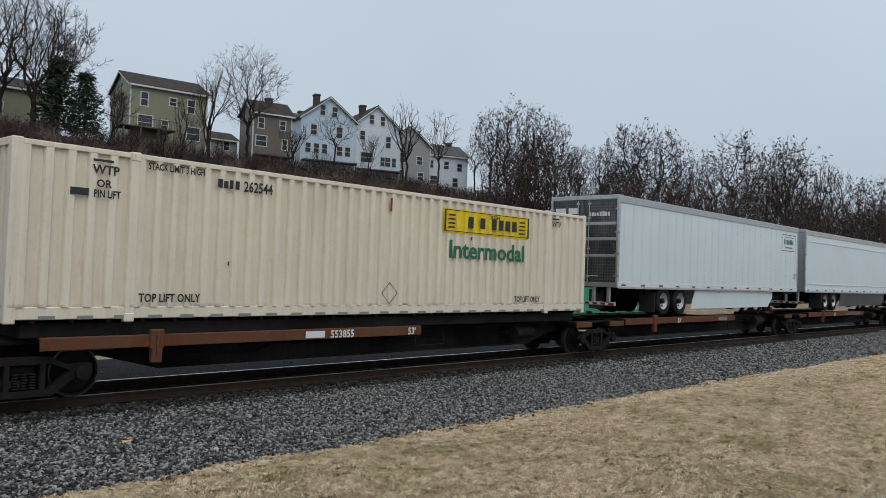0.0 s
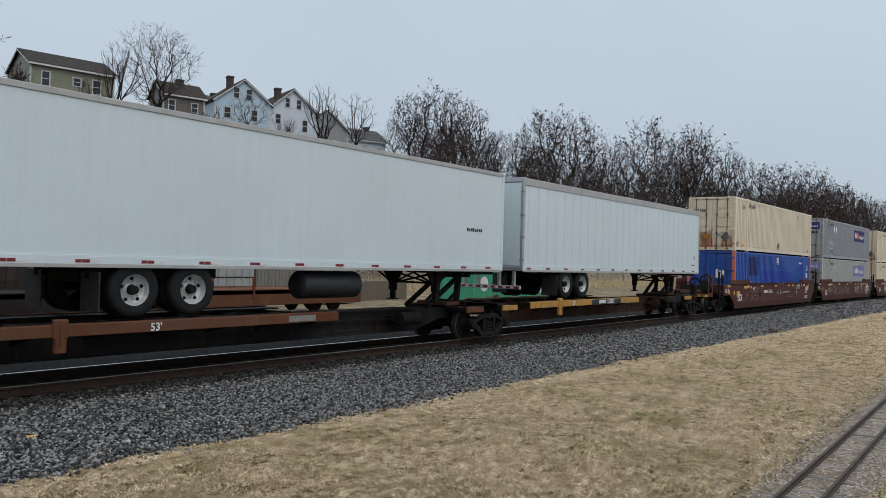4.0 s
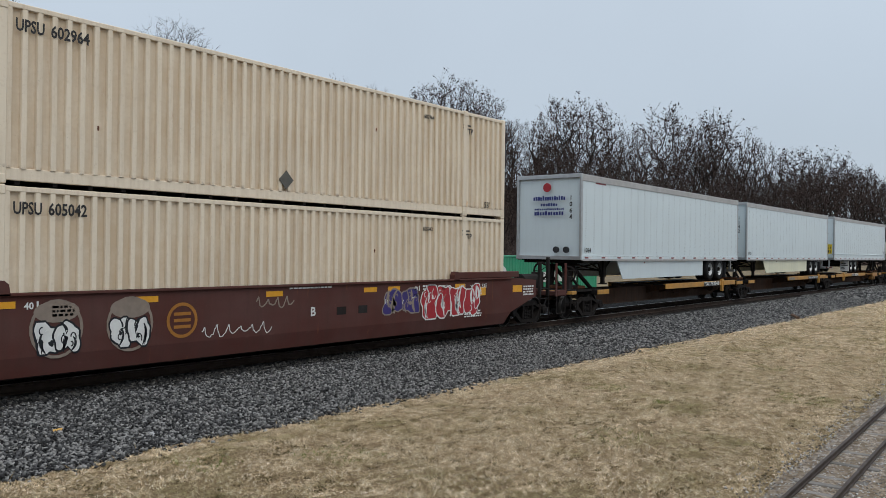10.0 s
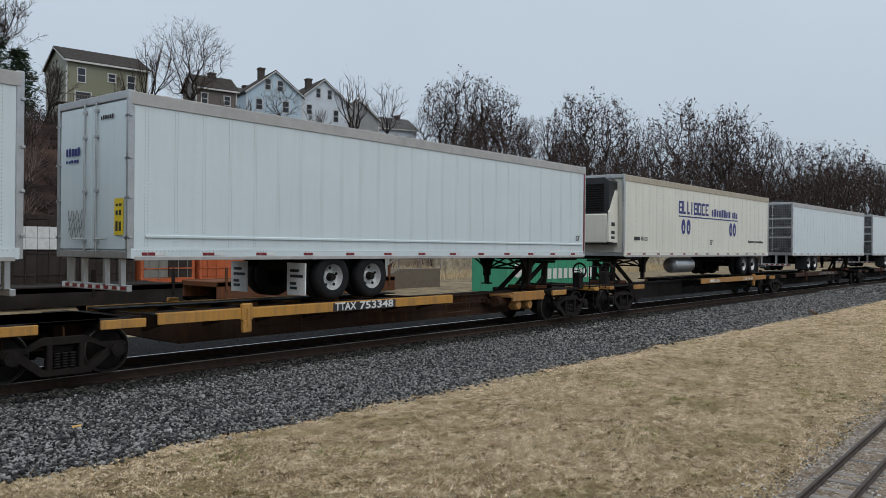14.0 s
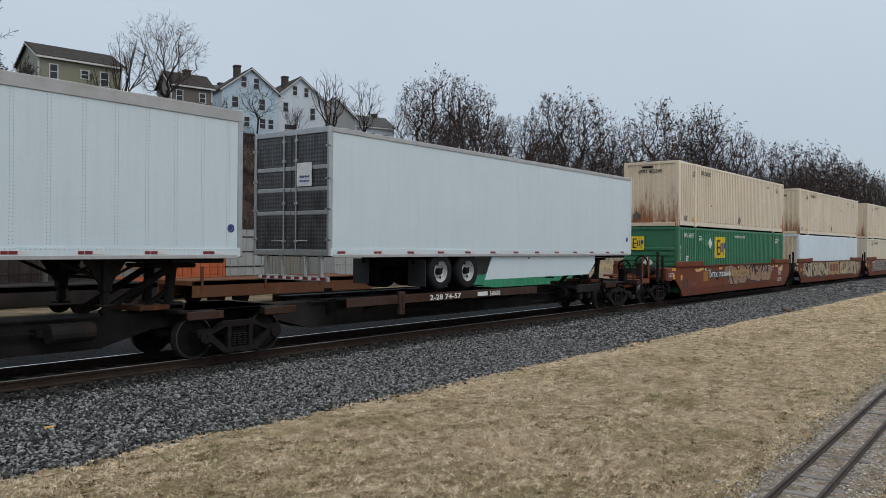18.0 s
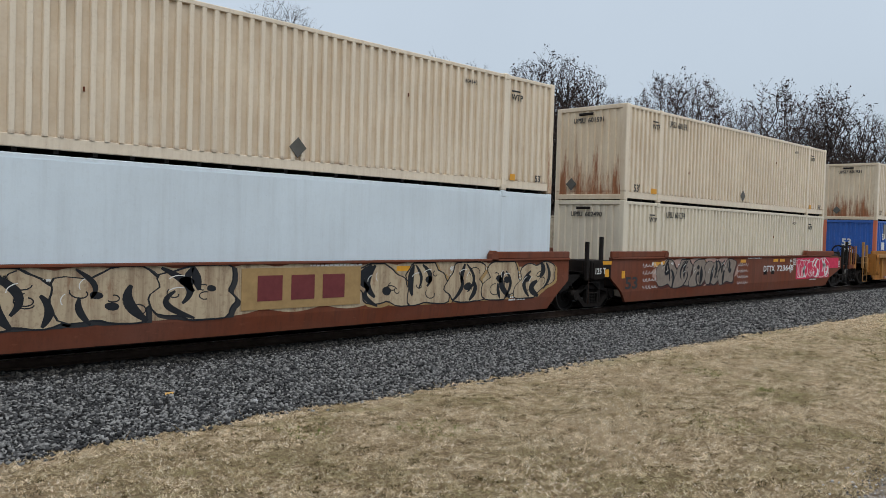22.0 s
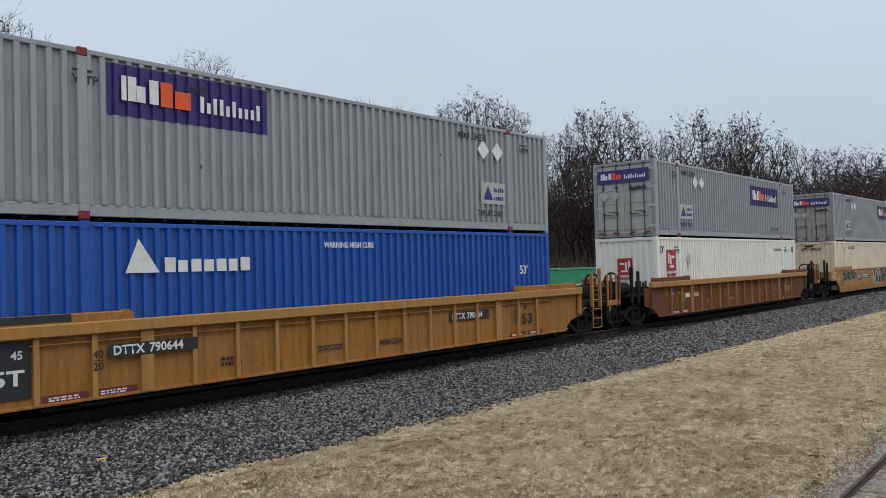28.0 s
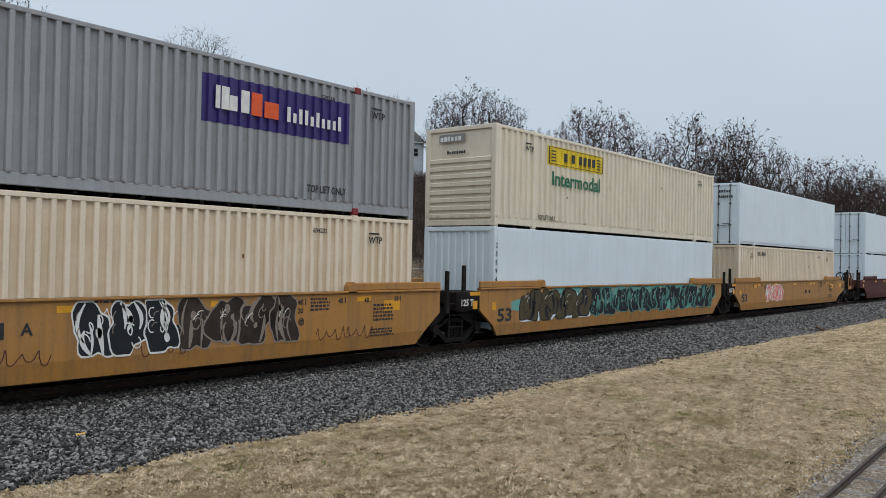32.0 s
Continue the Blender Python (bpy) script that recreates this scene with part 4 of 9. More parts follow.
    for sy in (-1, 1):
        g = Geo()
        a, b = (0.012, hw - 0.09) if sy > 0 else (-hw + 0.09, -0.012)
        g.box(min(x, x + r * 0.035), max(x, x + r * 0.035), a, b, zb + 0.16, zt - 0.16, 0.01)
        d = part("rear_door", g, DOOR_GREY if rear == "quilt" else (ALU if rear == "steel" else skin), t, "dented bright steel door" if rear == "quilt" else "")
        if rear == "quilt":
            for z in (zb + 0.95, zb + 1.5, zb + 2.0):
                q = Geo()
                q.box(min(x, x + r * 0.05), max(x, x + r * 0.05), a, b, z, z + 0.1, 0.01)
                part("door_band", q, ALU, d)
        g = Geo()
        yy = a + 0.2 if sy > 0 else b - 0.2
        g.bar((x + r * 0.07, yy, zb + 0.1), (x + r * 0.07, yy, zt - 0.1), 0.018, 8)
        for z in (zb + 0.3, zb + 1.2, zb + 2.2, zt - 0.3):
            g.box(min(x + r * 0.03, x + r * 0.09), max(x + r * 0.03, x + r * 0.09), yy - 0.05, yy + 0.05, z, z + 0.06, 0.008)
        g.bar((x + r * 0.08, yy, zb + 0.35), (x + r * 0.08, yy + sy * 0.4, zb + 0.35), 0.014, 6)
        part("lock_rod", g, ALU, d)
        g = Geo()
        for z in (zb + 0.35, zb + 1.05, zb + 1.75, zb + 2.5):
            yh = sy * (hw - 0.03)
            g.box(min(x, x + r * 0.06), max(x, x + r * 0.06), yh - 0.09, yh + 0.09, z, z + 0.05, 0.008)
        part("hinge", g, ALU, d)
    # rear bumper
    g = Geo()
    for sy in (-0.95, -0.4, 0.4, 0.95):
        g.box(min(x, x - r * 0.1), max(x, x - r * 0.1), sy - 0.05, sy + 0.05, 0.42, zb, 0.01)
    g.box(min(x, x - r * 0.1), max(x, x - r * 0.1), -1.2, 1.2, 0.34, 0.46, 0.01)
    bp = part("rear_bumper", g, ALU, t)
    g = Geo()
    for k in range(8):
        y = -1.15 + k * 0.29
        g.box(min(x, x + r * 0.006), max(x, x + r * 0.006), y, y + 0.17, 0.37, 0.43, m=0)
        g.box(min(x, x + r * 0.006), max(x, x + r * 0.006), y + 0.17, y + 0.29, 0.37, 0.43, m=1)
    part("bumper_tape", g, [RED, WHITE_CARD], bp)
    for sy in (-1, 1):
        g = Geo()
        for k in range(2):
            g.cyl((x + r * 0.02, sy * (0.95 + 0.16 * k), zb + 0.05), "x", 0.06, 0.05, 10)
        part("tail_lamp", g, RED, t)
    # running gear
    xa = r * (hl - wheels)
    for k in (0, 1):
        for s in (-1, 1):
            road_wheel(t, xa - r * k * 1.25, s)
        g = Geo()
        g.cyl((xa - r * k * 1.25, 0, 0.5), "y", 0.09, 2.2, 10)
        part("axle", g, DARK, t)
    g = Geo()
    g.box(xa - 2.1 if r > 0 else xa - 0.7, xa + 0.7 if r > 0 else xa + 2.1, -0.55, 0.55, 0.62, zb - 0.02, 0.03)
    for s in (-1, 1):
        g.box(min(xa + r * 0.75, xa - r * 2.0), max(xa + r * 0.75, xa - r * 2.0), s * 0.9 - 0.06, s * 0.9 + 0.06, 0.7, zb, 0.01)
    part("slider_frame", g, DARK, t)
    for s in (-1, 1):
        g = Geo()
        xf = xa + r * 0.72 if not flaps else xa + r * 0.85
        g.box(xf - 0.012, xf + 0.012, s * 1.0 - 0.3, s * 1.0 + 0.3, 0.12, 0.82)
        flap = part("mud_flap", g, WHITE_CARD if flaps else BLACK, t)
        if flaps and r < 0:
            for zz, ww in ((0.62, 0.3), (0.5, 0.42), (0.34, 0.2), (0.24, 0.24)):
                decal("writing_bar", s * 1.0 + 0.2 - ww, s * 1.0 + 0.2, zz, zz + 0.06, BLACK_INK, flap, xf - 0.013, end=True)
    # landing gear
    xl = -r * (hl - 2.6)
    for s in (-1, 1):
        g = Geo()
        g.prism([(xl - 0.42, zb - 0.05), (xl + 0.42, zb - 0.05), (xl + 0.12, 0.45), (xl - 0.12, 0.45)], s * 0.78 - 0.03, s * 0.78 + 0.03)
        g.box(xl - 0.09, xl + 0.09, s * 0.78 - 0.1, s * 0.78 + 0.1, 0.3, zb, 0.015)
        g.box(xl - 0.065, xl + 0.065, s * 0.78 - 0.065, s * 0.78 + 0.065, 0.06, 0.35, 0.01)
        g.box(xl - 0.13, xl + 0.13, s * 0.78 - 0.13, s * 0.78 + 0.13, 0.03, 0.07, 0.01)
        part("landing_leg", g, CASTING, t)
    braces = [((xl, -0.78, 0.5), (xl, 0.78, 0.85)), ((xl, 0.78, 0.5), (xl, -0.78, 0.85)), ((xl, -0.78, 0.55), (xl, 0.78, 0.55))]
    braces += [((xl, s * 0.78, 0.5), (xl + e, s * 0.6, zb)) for s in (-1, 1) for e in (-1.0, 1.0)]
    for p, q in braces:
        g = Geo()
        g.bar(p, q, 0.03)
        part("leg_brace", g, CASTING, t)
    g = Geo()
    xk = -r * (hl - 0.9)
    g.box(xk - 0.6, xk + 0.6, -1.2, 1.2, zb - 0.12, zb, 0.02)
    part("kingpin_plate", g, DARK, t)
    if skirt:
        a, b = xa - r * 2.15, xl + r * 0.25
        x0, x1 = min(a, b), max(a, b)
        for s in (-1, 1):
            g = Geo()
            g.prism([(x0 + 0.35 if r < 0 else x0, zb - 0.02), (x1, zb - 0.02), (x1, zb - 0.3), (x1 - 0.5 if r < 0 else x1, 0.24), (x0 if r < 0 else x0 + 0.5, 0.22)], s * 1.22 - 0.012, s * 1.22 + 0.012)
            part("side_skirt", g, skirt, t)
        g = Geo()
        g.cyl((x0 + 2.4, -1.24, zb - 0.09), "y", 0.03, 0.02, 10)
        part("marker_lamp", g, RED, t)
    if tank:
        g = Geo()
        xx = -r * 1.6 - 0.5
        g.lathe([(0.0, -0.95), (0.28, -0.95), (0.32, -0.9), (0.32, 0.9), (0.28, 0.95), (0.0, 0.95)], (xx, -0.85, 0.55), "x", 20)
        part("fuel_tank", g, BLACK if tank == 1 else ALU, t, smooth=True)
        g = Geo()
        g.cyl((xx + 0.98, -0.85, 0.55), "x", 0.2, 0.04, 18)
        part("tank_end", g, ALU, t)
    if reefer:
        xn = -r * hl
        g = Geo()
        d = -r
        pr = [(-1.0, 1.35), (1.0, 1.35), (1.0, 3.62), (0.8, 3.75), (-0.8, 3.75), (-1.0, 3.62)]
        g.prism([(p[0], p[1]) for p in pr], min(xn, xn + d * 0.62), max(xn, xn + d * 0.62), "x")
        unit = part("cooling_unit", g, BLACK, t, "black and white cooling unit on the nose")
        g = Geo()
        g.prism([(xn + d * 0.05, 1.4), (xn + d * 0.75, 1.45), (xn + d * 0.66, 2.5), (xn + d * 0.2, 3.3), (xn + d * 0.05, 3.3)], -1.06, -0.98)
        part("side_cover", g, WHITE_OLD, unit)
        g = Geo()
        g.box(min(xn + d * 0.6, xn + d * 0.7), max(xn + d * 0.6, xn + d * 0.7), -0.95, 0.95, 1.4, 2.45, 0.04)
        part("front_cover", g, WHITE_OLD, unit)
        g = Geo()
        for k in range(12):
            z = 2.55 + k * 0.085
            g.box(min(xn + d * 0.6, xn + d * 0.68), max(xn + d * 0.6, xn + d * 0.68), -0.8, 0.8, z, z + 0.04, 0.008)
        part("grille", g, DARK, unit)
        for a, b in ((2.0, 2.14), (1.72, 1.84), (1.55, 1.64)):
            g = Geo()
            g.box(min(xn + d * 0.3, xn + d * 0.55), max(xn + d * 0.3, xn + d * 0.55), -1.07, -1.055, a, b, 0.004)
            part("gauge_panel", g, BLACK, unit)
    return rolling(t, u + length / 2, TRAILER_BASE)


# -- spine cars --
def ladder(parent, x, y, z0, z1, mat, w=0.4):
    g = Geo()
    for d in (-w / 2, w / 2):
        g.bar((x + d, y, z0), (x + d, y, z1), 0.016, 6)
    n = max(2, int((z1 - z0) / 0.3))
    for k in range(n + 1):
        z = z0 + (z1 - z0) * k / n
        g.bar((x - w / 2, y, z), (x + w / 2, y, z), 0.014, 6)
    return part("ladder", g, mat, parent)


def spine_car(a, b, label, ledge, sill, load_u, first=False, last=False, stand=True, wheel_end=-1, valves=None):
    """One platform of an articulated spine car between the truck centres a and b (in metres along the train)."""
    mid, h = (a + b) / 2, (b - a) / 2
    c = thing("spine_car", label, "rail car", "spine car platforms")
    x0, x1 = -h - (1.7 if first else 0.0), h + (1.7 if last else 0.0)
    g = Geo()
    g.prism([(x0 + (0.4 if first else 0.15), 1.0), (x1 - (0.4 if last else 0.15), 1.0), (x1 - (0.4 if last else 0.15), 0.72), (h - 1.5, 0.68), (h - 2.6, 0.4), (-h + 2.6, 0.4), (-h + 1.5, 0.68), (x0 + (0.4 if first else 0.15), 0.72)], -0.34, 0.34)
    for z in (0.41, 0.99):
        g.box(-h + 2.6, h - 2.6, -0.42, 0.42, z - 0.012, z + 0.012)
    part("center_sill", g, sill, c)
    lx0 = load_u - mid + (0.55 if wheel_end < 0 else 16.15 - 8.9)
    lx1 = lx0 + 8.6
    for s in (-1, 1):
        g = Geo()
        g.box(lx0, lx1, min(s * 0.75, s * 1.27), max(s * 0.75, s * 1.27), 1.05, 1.08)
        part("wheel_runway", g, DARK, c)
        g = Geo()
        yo = s * 1.29
        bx = lx0 + 1.95 if wheel_end < 0 else lx1 - 1.9
        g.box(lx0, bx - 0.12, yo - 0.02, yo + 0.02, 0.9, 1.1, 0.006).box(bx + 0.12, lx1, yo - 0.02, yo + 0.02, 0.9, 1.1, 0.006)
        g.box(lx0, lx1, min(yo, yo - s * 0.09), max(yo, yo - s * 0.09), 1.085, 1.11, 0.006)
        part("side_ledge", g, ledge, c)
        g = Geo()
        g.box(bx - 0.13, bx + 0.13, s * 1.3 - 0.05, s * 1.3 + 0.05, 0.86, 1.2, 0.02).box(bx - 0.1, bx + 0.1, s * 1.3 - 0.06, s * 1.3 + 0.06, 0.62, 0.88, 0.02)
        g.bar((bx, s * 1.36, 0.75), (bx, s * 1.36, 1.1), 0.03, 6)
        part("guide_bracket", g, ledge, c)
    for k in range(7):
        x = lx0 + 0.3 + k * (lx1 - lx0 - 0.6) / 6
        g = Geo()
        g.prism([(-1.26, 1.03), (1.26, 1.03), (1.26, 0.93), (0.34, 0.7), (-0.34, 0.7), (-1.26, 0.93)], x - 0.05, x + 0.05, "x")
        part("cross_bearer", g, sill, c)
    # end platforms over the trucks
    for e in (-1, 1):
        g = Geo()
        xe = e * h
        g.box(xe - 0.9 if e < 0 else xe - 1.35, xe + 1.35 if e < 0 else xe + 0.9, -0.95, 0.95, 0.98, 1.05, 0.01)
        g.box(xe - e * 0.9 - 0.25, xe - e * 0.9 + 0.25, -1.22, 1.22, 0.86, 1.05, 0.02)
        part("end_platform", g, SILL, c)
        g = Geo()
        g.box(xe - e * 0.95 - 0.42, xe - e * 0.95 + 0.42, -1.27, -1.21, 0.88, 1.04, 0.01)
        part("end_ledge", g, ledge, c)
        is_end = (e < 0 and first) or (e > 0 and last)
        if is_end:
            g = Geo()
            xs = xe + e * 1.35
            g.box(xs - 0.14, xs + 0.14, -1.3, 1.3, 0.9, 1.1, 0.02)
            g.box(min(xs, xs - e * 1.4), max(xs, xs - e * 1.4), -0.5, 0.5, 0.85, 1.02, 0.02)
            part("end_sill", g, SILL, c)
            g = Geo()
            g.box(xs - 0.16, xs + 0.16, -1.34, -0.2, 0.94, 1.06, 0.01)
            part("yellow_step", g, ledge, c)
            g = Geo()
            g.box(min(xs, xs + e * 0.5), max(xs, xs + e * 0.5), -0.1, 0.1, 0.74, 0.92, 0.03)
            g.box(min(xs + e * 0.38, xs + e * 0.6), max(xs + e * 0.38, xs + e * 0.6), -0.16, 0.14, 0.7, 0.98, 0.05)
            part("coupler", g, CASTING, c)
            ladder(c, xs, -1.32, 0.42, 0.95, SILL, 0.42)
            g = Geo()
            for d in (-0.35, 0.35):
                g.bar((xs + d, -1.25, 1.0), (xs + d, -1.25, 1.75), 0.02, 6)
            g.bar((xs - 0.35, -1.25, 1.75), (xs + 0.35, -1.25, 1.75), 0.02, 6)
            part("grab_iron", g, SILL, c)
            g = Geo()
            g.lathe([(0.24, -0.02), (0.28, 0.0), (0.24, 0.02), (0.21, 0.0), (0.24, -0.02)], (xs - e * 0.4, -0.9, 1.62), "x", 18)
            for k in range(5):
                an = k * 1.2566
                g.bar((xs - e * 0.4, -0.9, 1.62), (xs - e * 0.4, -0.9 + 0.24 * math.cos(an), 1.62 + 0.24 * math.sin(an)), 0.012, 5)
            g.box(xs - e * 0.4 - 0.14, xs - e * 0.4 + 0.14, -0.98, -0.7, 1.0, 1.55, 0.03)
            part("brake_wheel", g, SILL, c)
            g = Geo()
            g.pipe([(xs, -0.3, 0.85), (xs + e * 0.3, -0.32, 0.5), (xs + e * 0.55, -0.3, 0.42)], 0.03)
            part("air_hose", g, RUBBER, c)
    if stand:
        # hitch that carries the kingpin
        xh = load_u + 16.15 - 0.95 - mid if wheel_end < 0 else load_u + 0.95 - mid
        d = -1 if wheel_end < 0 else 1
        g = Geo()
        g.box(xh - 0.5, xh + 0.5, -0.5, 0.5, 1.88, 1.96, 0.03)
        hitch = part("trailer_hitch", g, SILL, c)
        g = Geo()
        g.box(xh - 0.18, xh + 0.18, -0.55, 0.55, 1.02, 1.2, 0.03)
        part("hitch_foot", g, SILL, hitch)
        for s in (-0.38, 0.38):
            for p, q, r in (((xh, s, 1.9), (xh - 0.1, s, 1.02), 0.1), ((xh + d * 0.1, s, 1.85), (xh + d * 1.5, s, 1.05), 0.075), ((xh, s, 1.5), (xh + d * 0.7, s, 1.05), 0.05)):
                g = Geo()
                g.bar(p, q, r, 8)
                part("hitch_strut", g, SILL, hitch)
        g = Geo()
        g.box(xh + d * 0.3 - 0.5, xh + d * 0.3 + 0.5, -0.55, 0.55, 1.05, 1.16, 0.02)
        part("hitch_base", g, LEDGE_ORANGE, c)
    g = Geo()
    g.cyl((h - 3.4, -0.75, 0.78), "x", 0.17, 0.8, 14)
    g.box(h - 3.9, h - 2.9, -0.6, -0.34, 0.72, 0.84)
    part("air_reservoir", g, sill, c, smooth=False)
    g = Geo()
    g.pipe([(lx0 + 3.0, -0.42, 0.62), (lx0 + 4.6, -0.46, 0.62), (lx0 + 5.0, -0.46, 0.78), (h - 3.0, -0.46, 0.78)], 0.025)
    g.pipe([(lx1 + 0.2, -0.9, 0.95), (lx1 + 0.2, -0.95, 0.6), (lx1 + 1.2, -0.95, 0.6), (lx1 + 1.2, -0.9, 0.95)], 0.018)
    part("brake_pipe", g, sill, c)
    if last:
        g = Geo()
        g.box(h - 3.6, h - 1.7, -1.2, -0.4, 0.9, 0.98, 0.01).box(h - 3.5, h - 1.8, -1.22, -1.12, 0.78, 1.06, 0.02)
        part("valve_deck", g, valves or SILL, c)
        for dx in (-3.1, -2.5):
            g = Geo()
            g.lathe([(0.0, -0.16), (0.12, -0.16), (0.15, -0.1), (0.15, 0.1), (0.12, 0.16), (0.0, 0.16)], (h + dx, -1.0, 0.66), "y", 14)
            g.cyl((h + dx, -1.0, 0.82), "z", 0.04, 0.2, 8)
            part("brake_valve", g, valves or SILL, c)
    truck(c, -h)
    if last:
        truck(c, h)
    return rolling(c, mid), mid


# -- well cars --
def well_end(c, x, e, mat, posts=True, free=False):
    """The end of a well over its truck: deck, bolster box, ladder and guide posts."""
    g = Geo()
    g.box(min(x - e * 0.6, x + e * 1.0), max(x - e * 0.6, x + e * 1.0), -0.55, 0.55, 0.8, 1.15, 0.03)
    g.box(min(x - e * 1.7, x + e * 0.55), max(x - e * 1.7, x + e * 0.55), -1.2, 1.2, 1.12, 1.2, 0.01)
    part("end_deck", g, mat if free and mat in (BROWN, BROWN2) else SILL, c)
    if posts:
        for k, d in enumerate((0.25, 0.75) if free else (-0.7, 0.0)):
            g = Geo()
            xx = x + e * d
            g.box(xx - 0.05, xx + 0.05, -1.42, -1.32, 0.95, 2.2 if k else 2.05, 0.012)
            part("guide_post", g, YELLOW2 if mat is PANEL_OCHRE else SILL, c)
        ladder(c, x + e * (0.5 if free else -0.35), -1.4, 0.3, 1.5, YELLOW2 if mat is PANEL_OCHRE else SILL, 0.55)
    if free:
        xs = x + e * 1.75
        g = Geo()
        g.box(min(x, xs), max(x, xs), -0.35, 0.35, 0.7, 1.0, 0.03)
        g.box(xs - 0.12, xs + 0.12, -1.28, 1.28, 0.92, 1.08, 0.02)
        part("end_sill", g, mat if mat in (BROWN, BROWN2) else SILL, c)
        g = Geo()
        g.box(min(xs, xs + e * 0.5), max(xs, xs + e * 0.5), -0.1, 0.1, 0.74, 0.92, 0.03)
        g.box(min(xs + e * 0.36, xs + e * 0.58), max(xs + e * 0.36, xs + e * 0.58), -0.16, 0.14, 0.7, 0.98, 0.05)
        part("coupler", g, CASTING, c)
        for d in (-0.3, 0.3):
            g = Geo()
            g.box(xs + d - 0.05, xs + d + 0.05, -1.3, -1.26, 0.92, 2.0, 0.01)
            part("step_post", g, mat, c)
        g = Geo()
        g.box(xs - 0.26, xs + 0.26, -1.31, -1.2, 0.94, 1.12, 0.01)
        part("step_plate", g, mat, c)
        g = Geo()
        g.pipe([(xs - 0.28, -1.28, 0.94), (xs - 0.28, -1.28, 0.36), (xs + 0.28, -1.28, 0.36), (xs + 0.28, -1.28, 0.94)], 0.02)
        part("stirrup", g, SILL, c)
        g = Geo()
        g.lathe([(0.26, -0.02), (0.3, 0.0), (0.26, 0.02), (0.23, 0.0), (0.26, -0.02)], (x + e * 1.2, -0.85, 1.75), "x", 18)
        for k in range(5):
            an = k * 1.2566
            g.bar((x + e * 1.2, -0.85, 1.75), (x + e * 1.2, -0.85 + 0.26 * math.cos(an), 1.75 + 0.26 * math.sin(an)), 0.012, 5)
        g.box(x + e * 1.1 - 0.12, x + e * 1.1 + 0.12, -0.95, -0.6, 1.2, 1.72, 0.03)
        part("brake_wheel", g, SILL, c)
        g = Geo()
        g.cyl((x + e * 0.5, -0.75, 1.42), "x", 0.24, 0.9, 16)
        part("air_reservoir", g, SILL, c)
        g = Geo()
        g.pipe([(xs, -0.3, 0.85), (xs + e * 0.3, -0.32, 0.5), (xs + e * 0.5, -0.3, 0.42)], 0.03)
        part("air_hose", g, RUBBER, c)


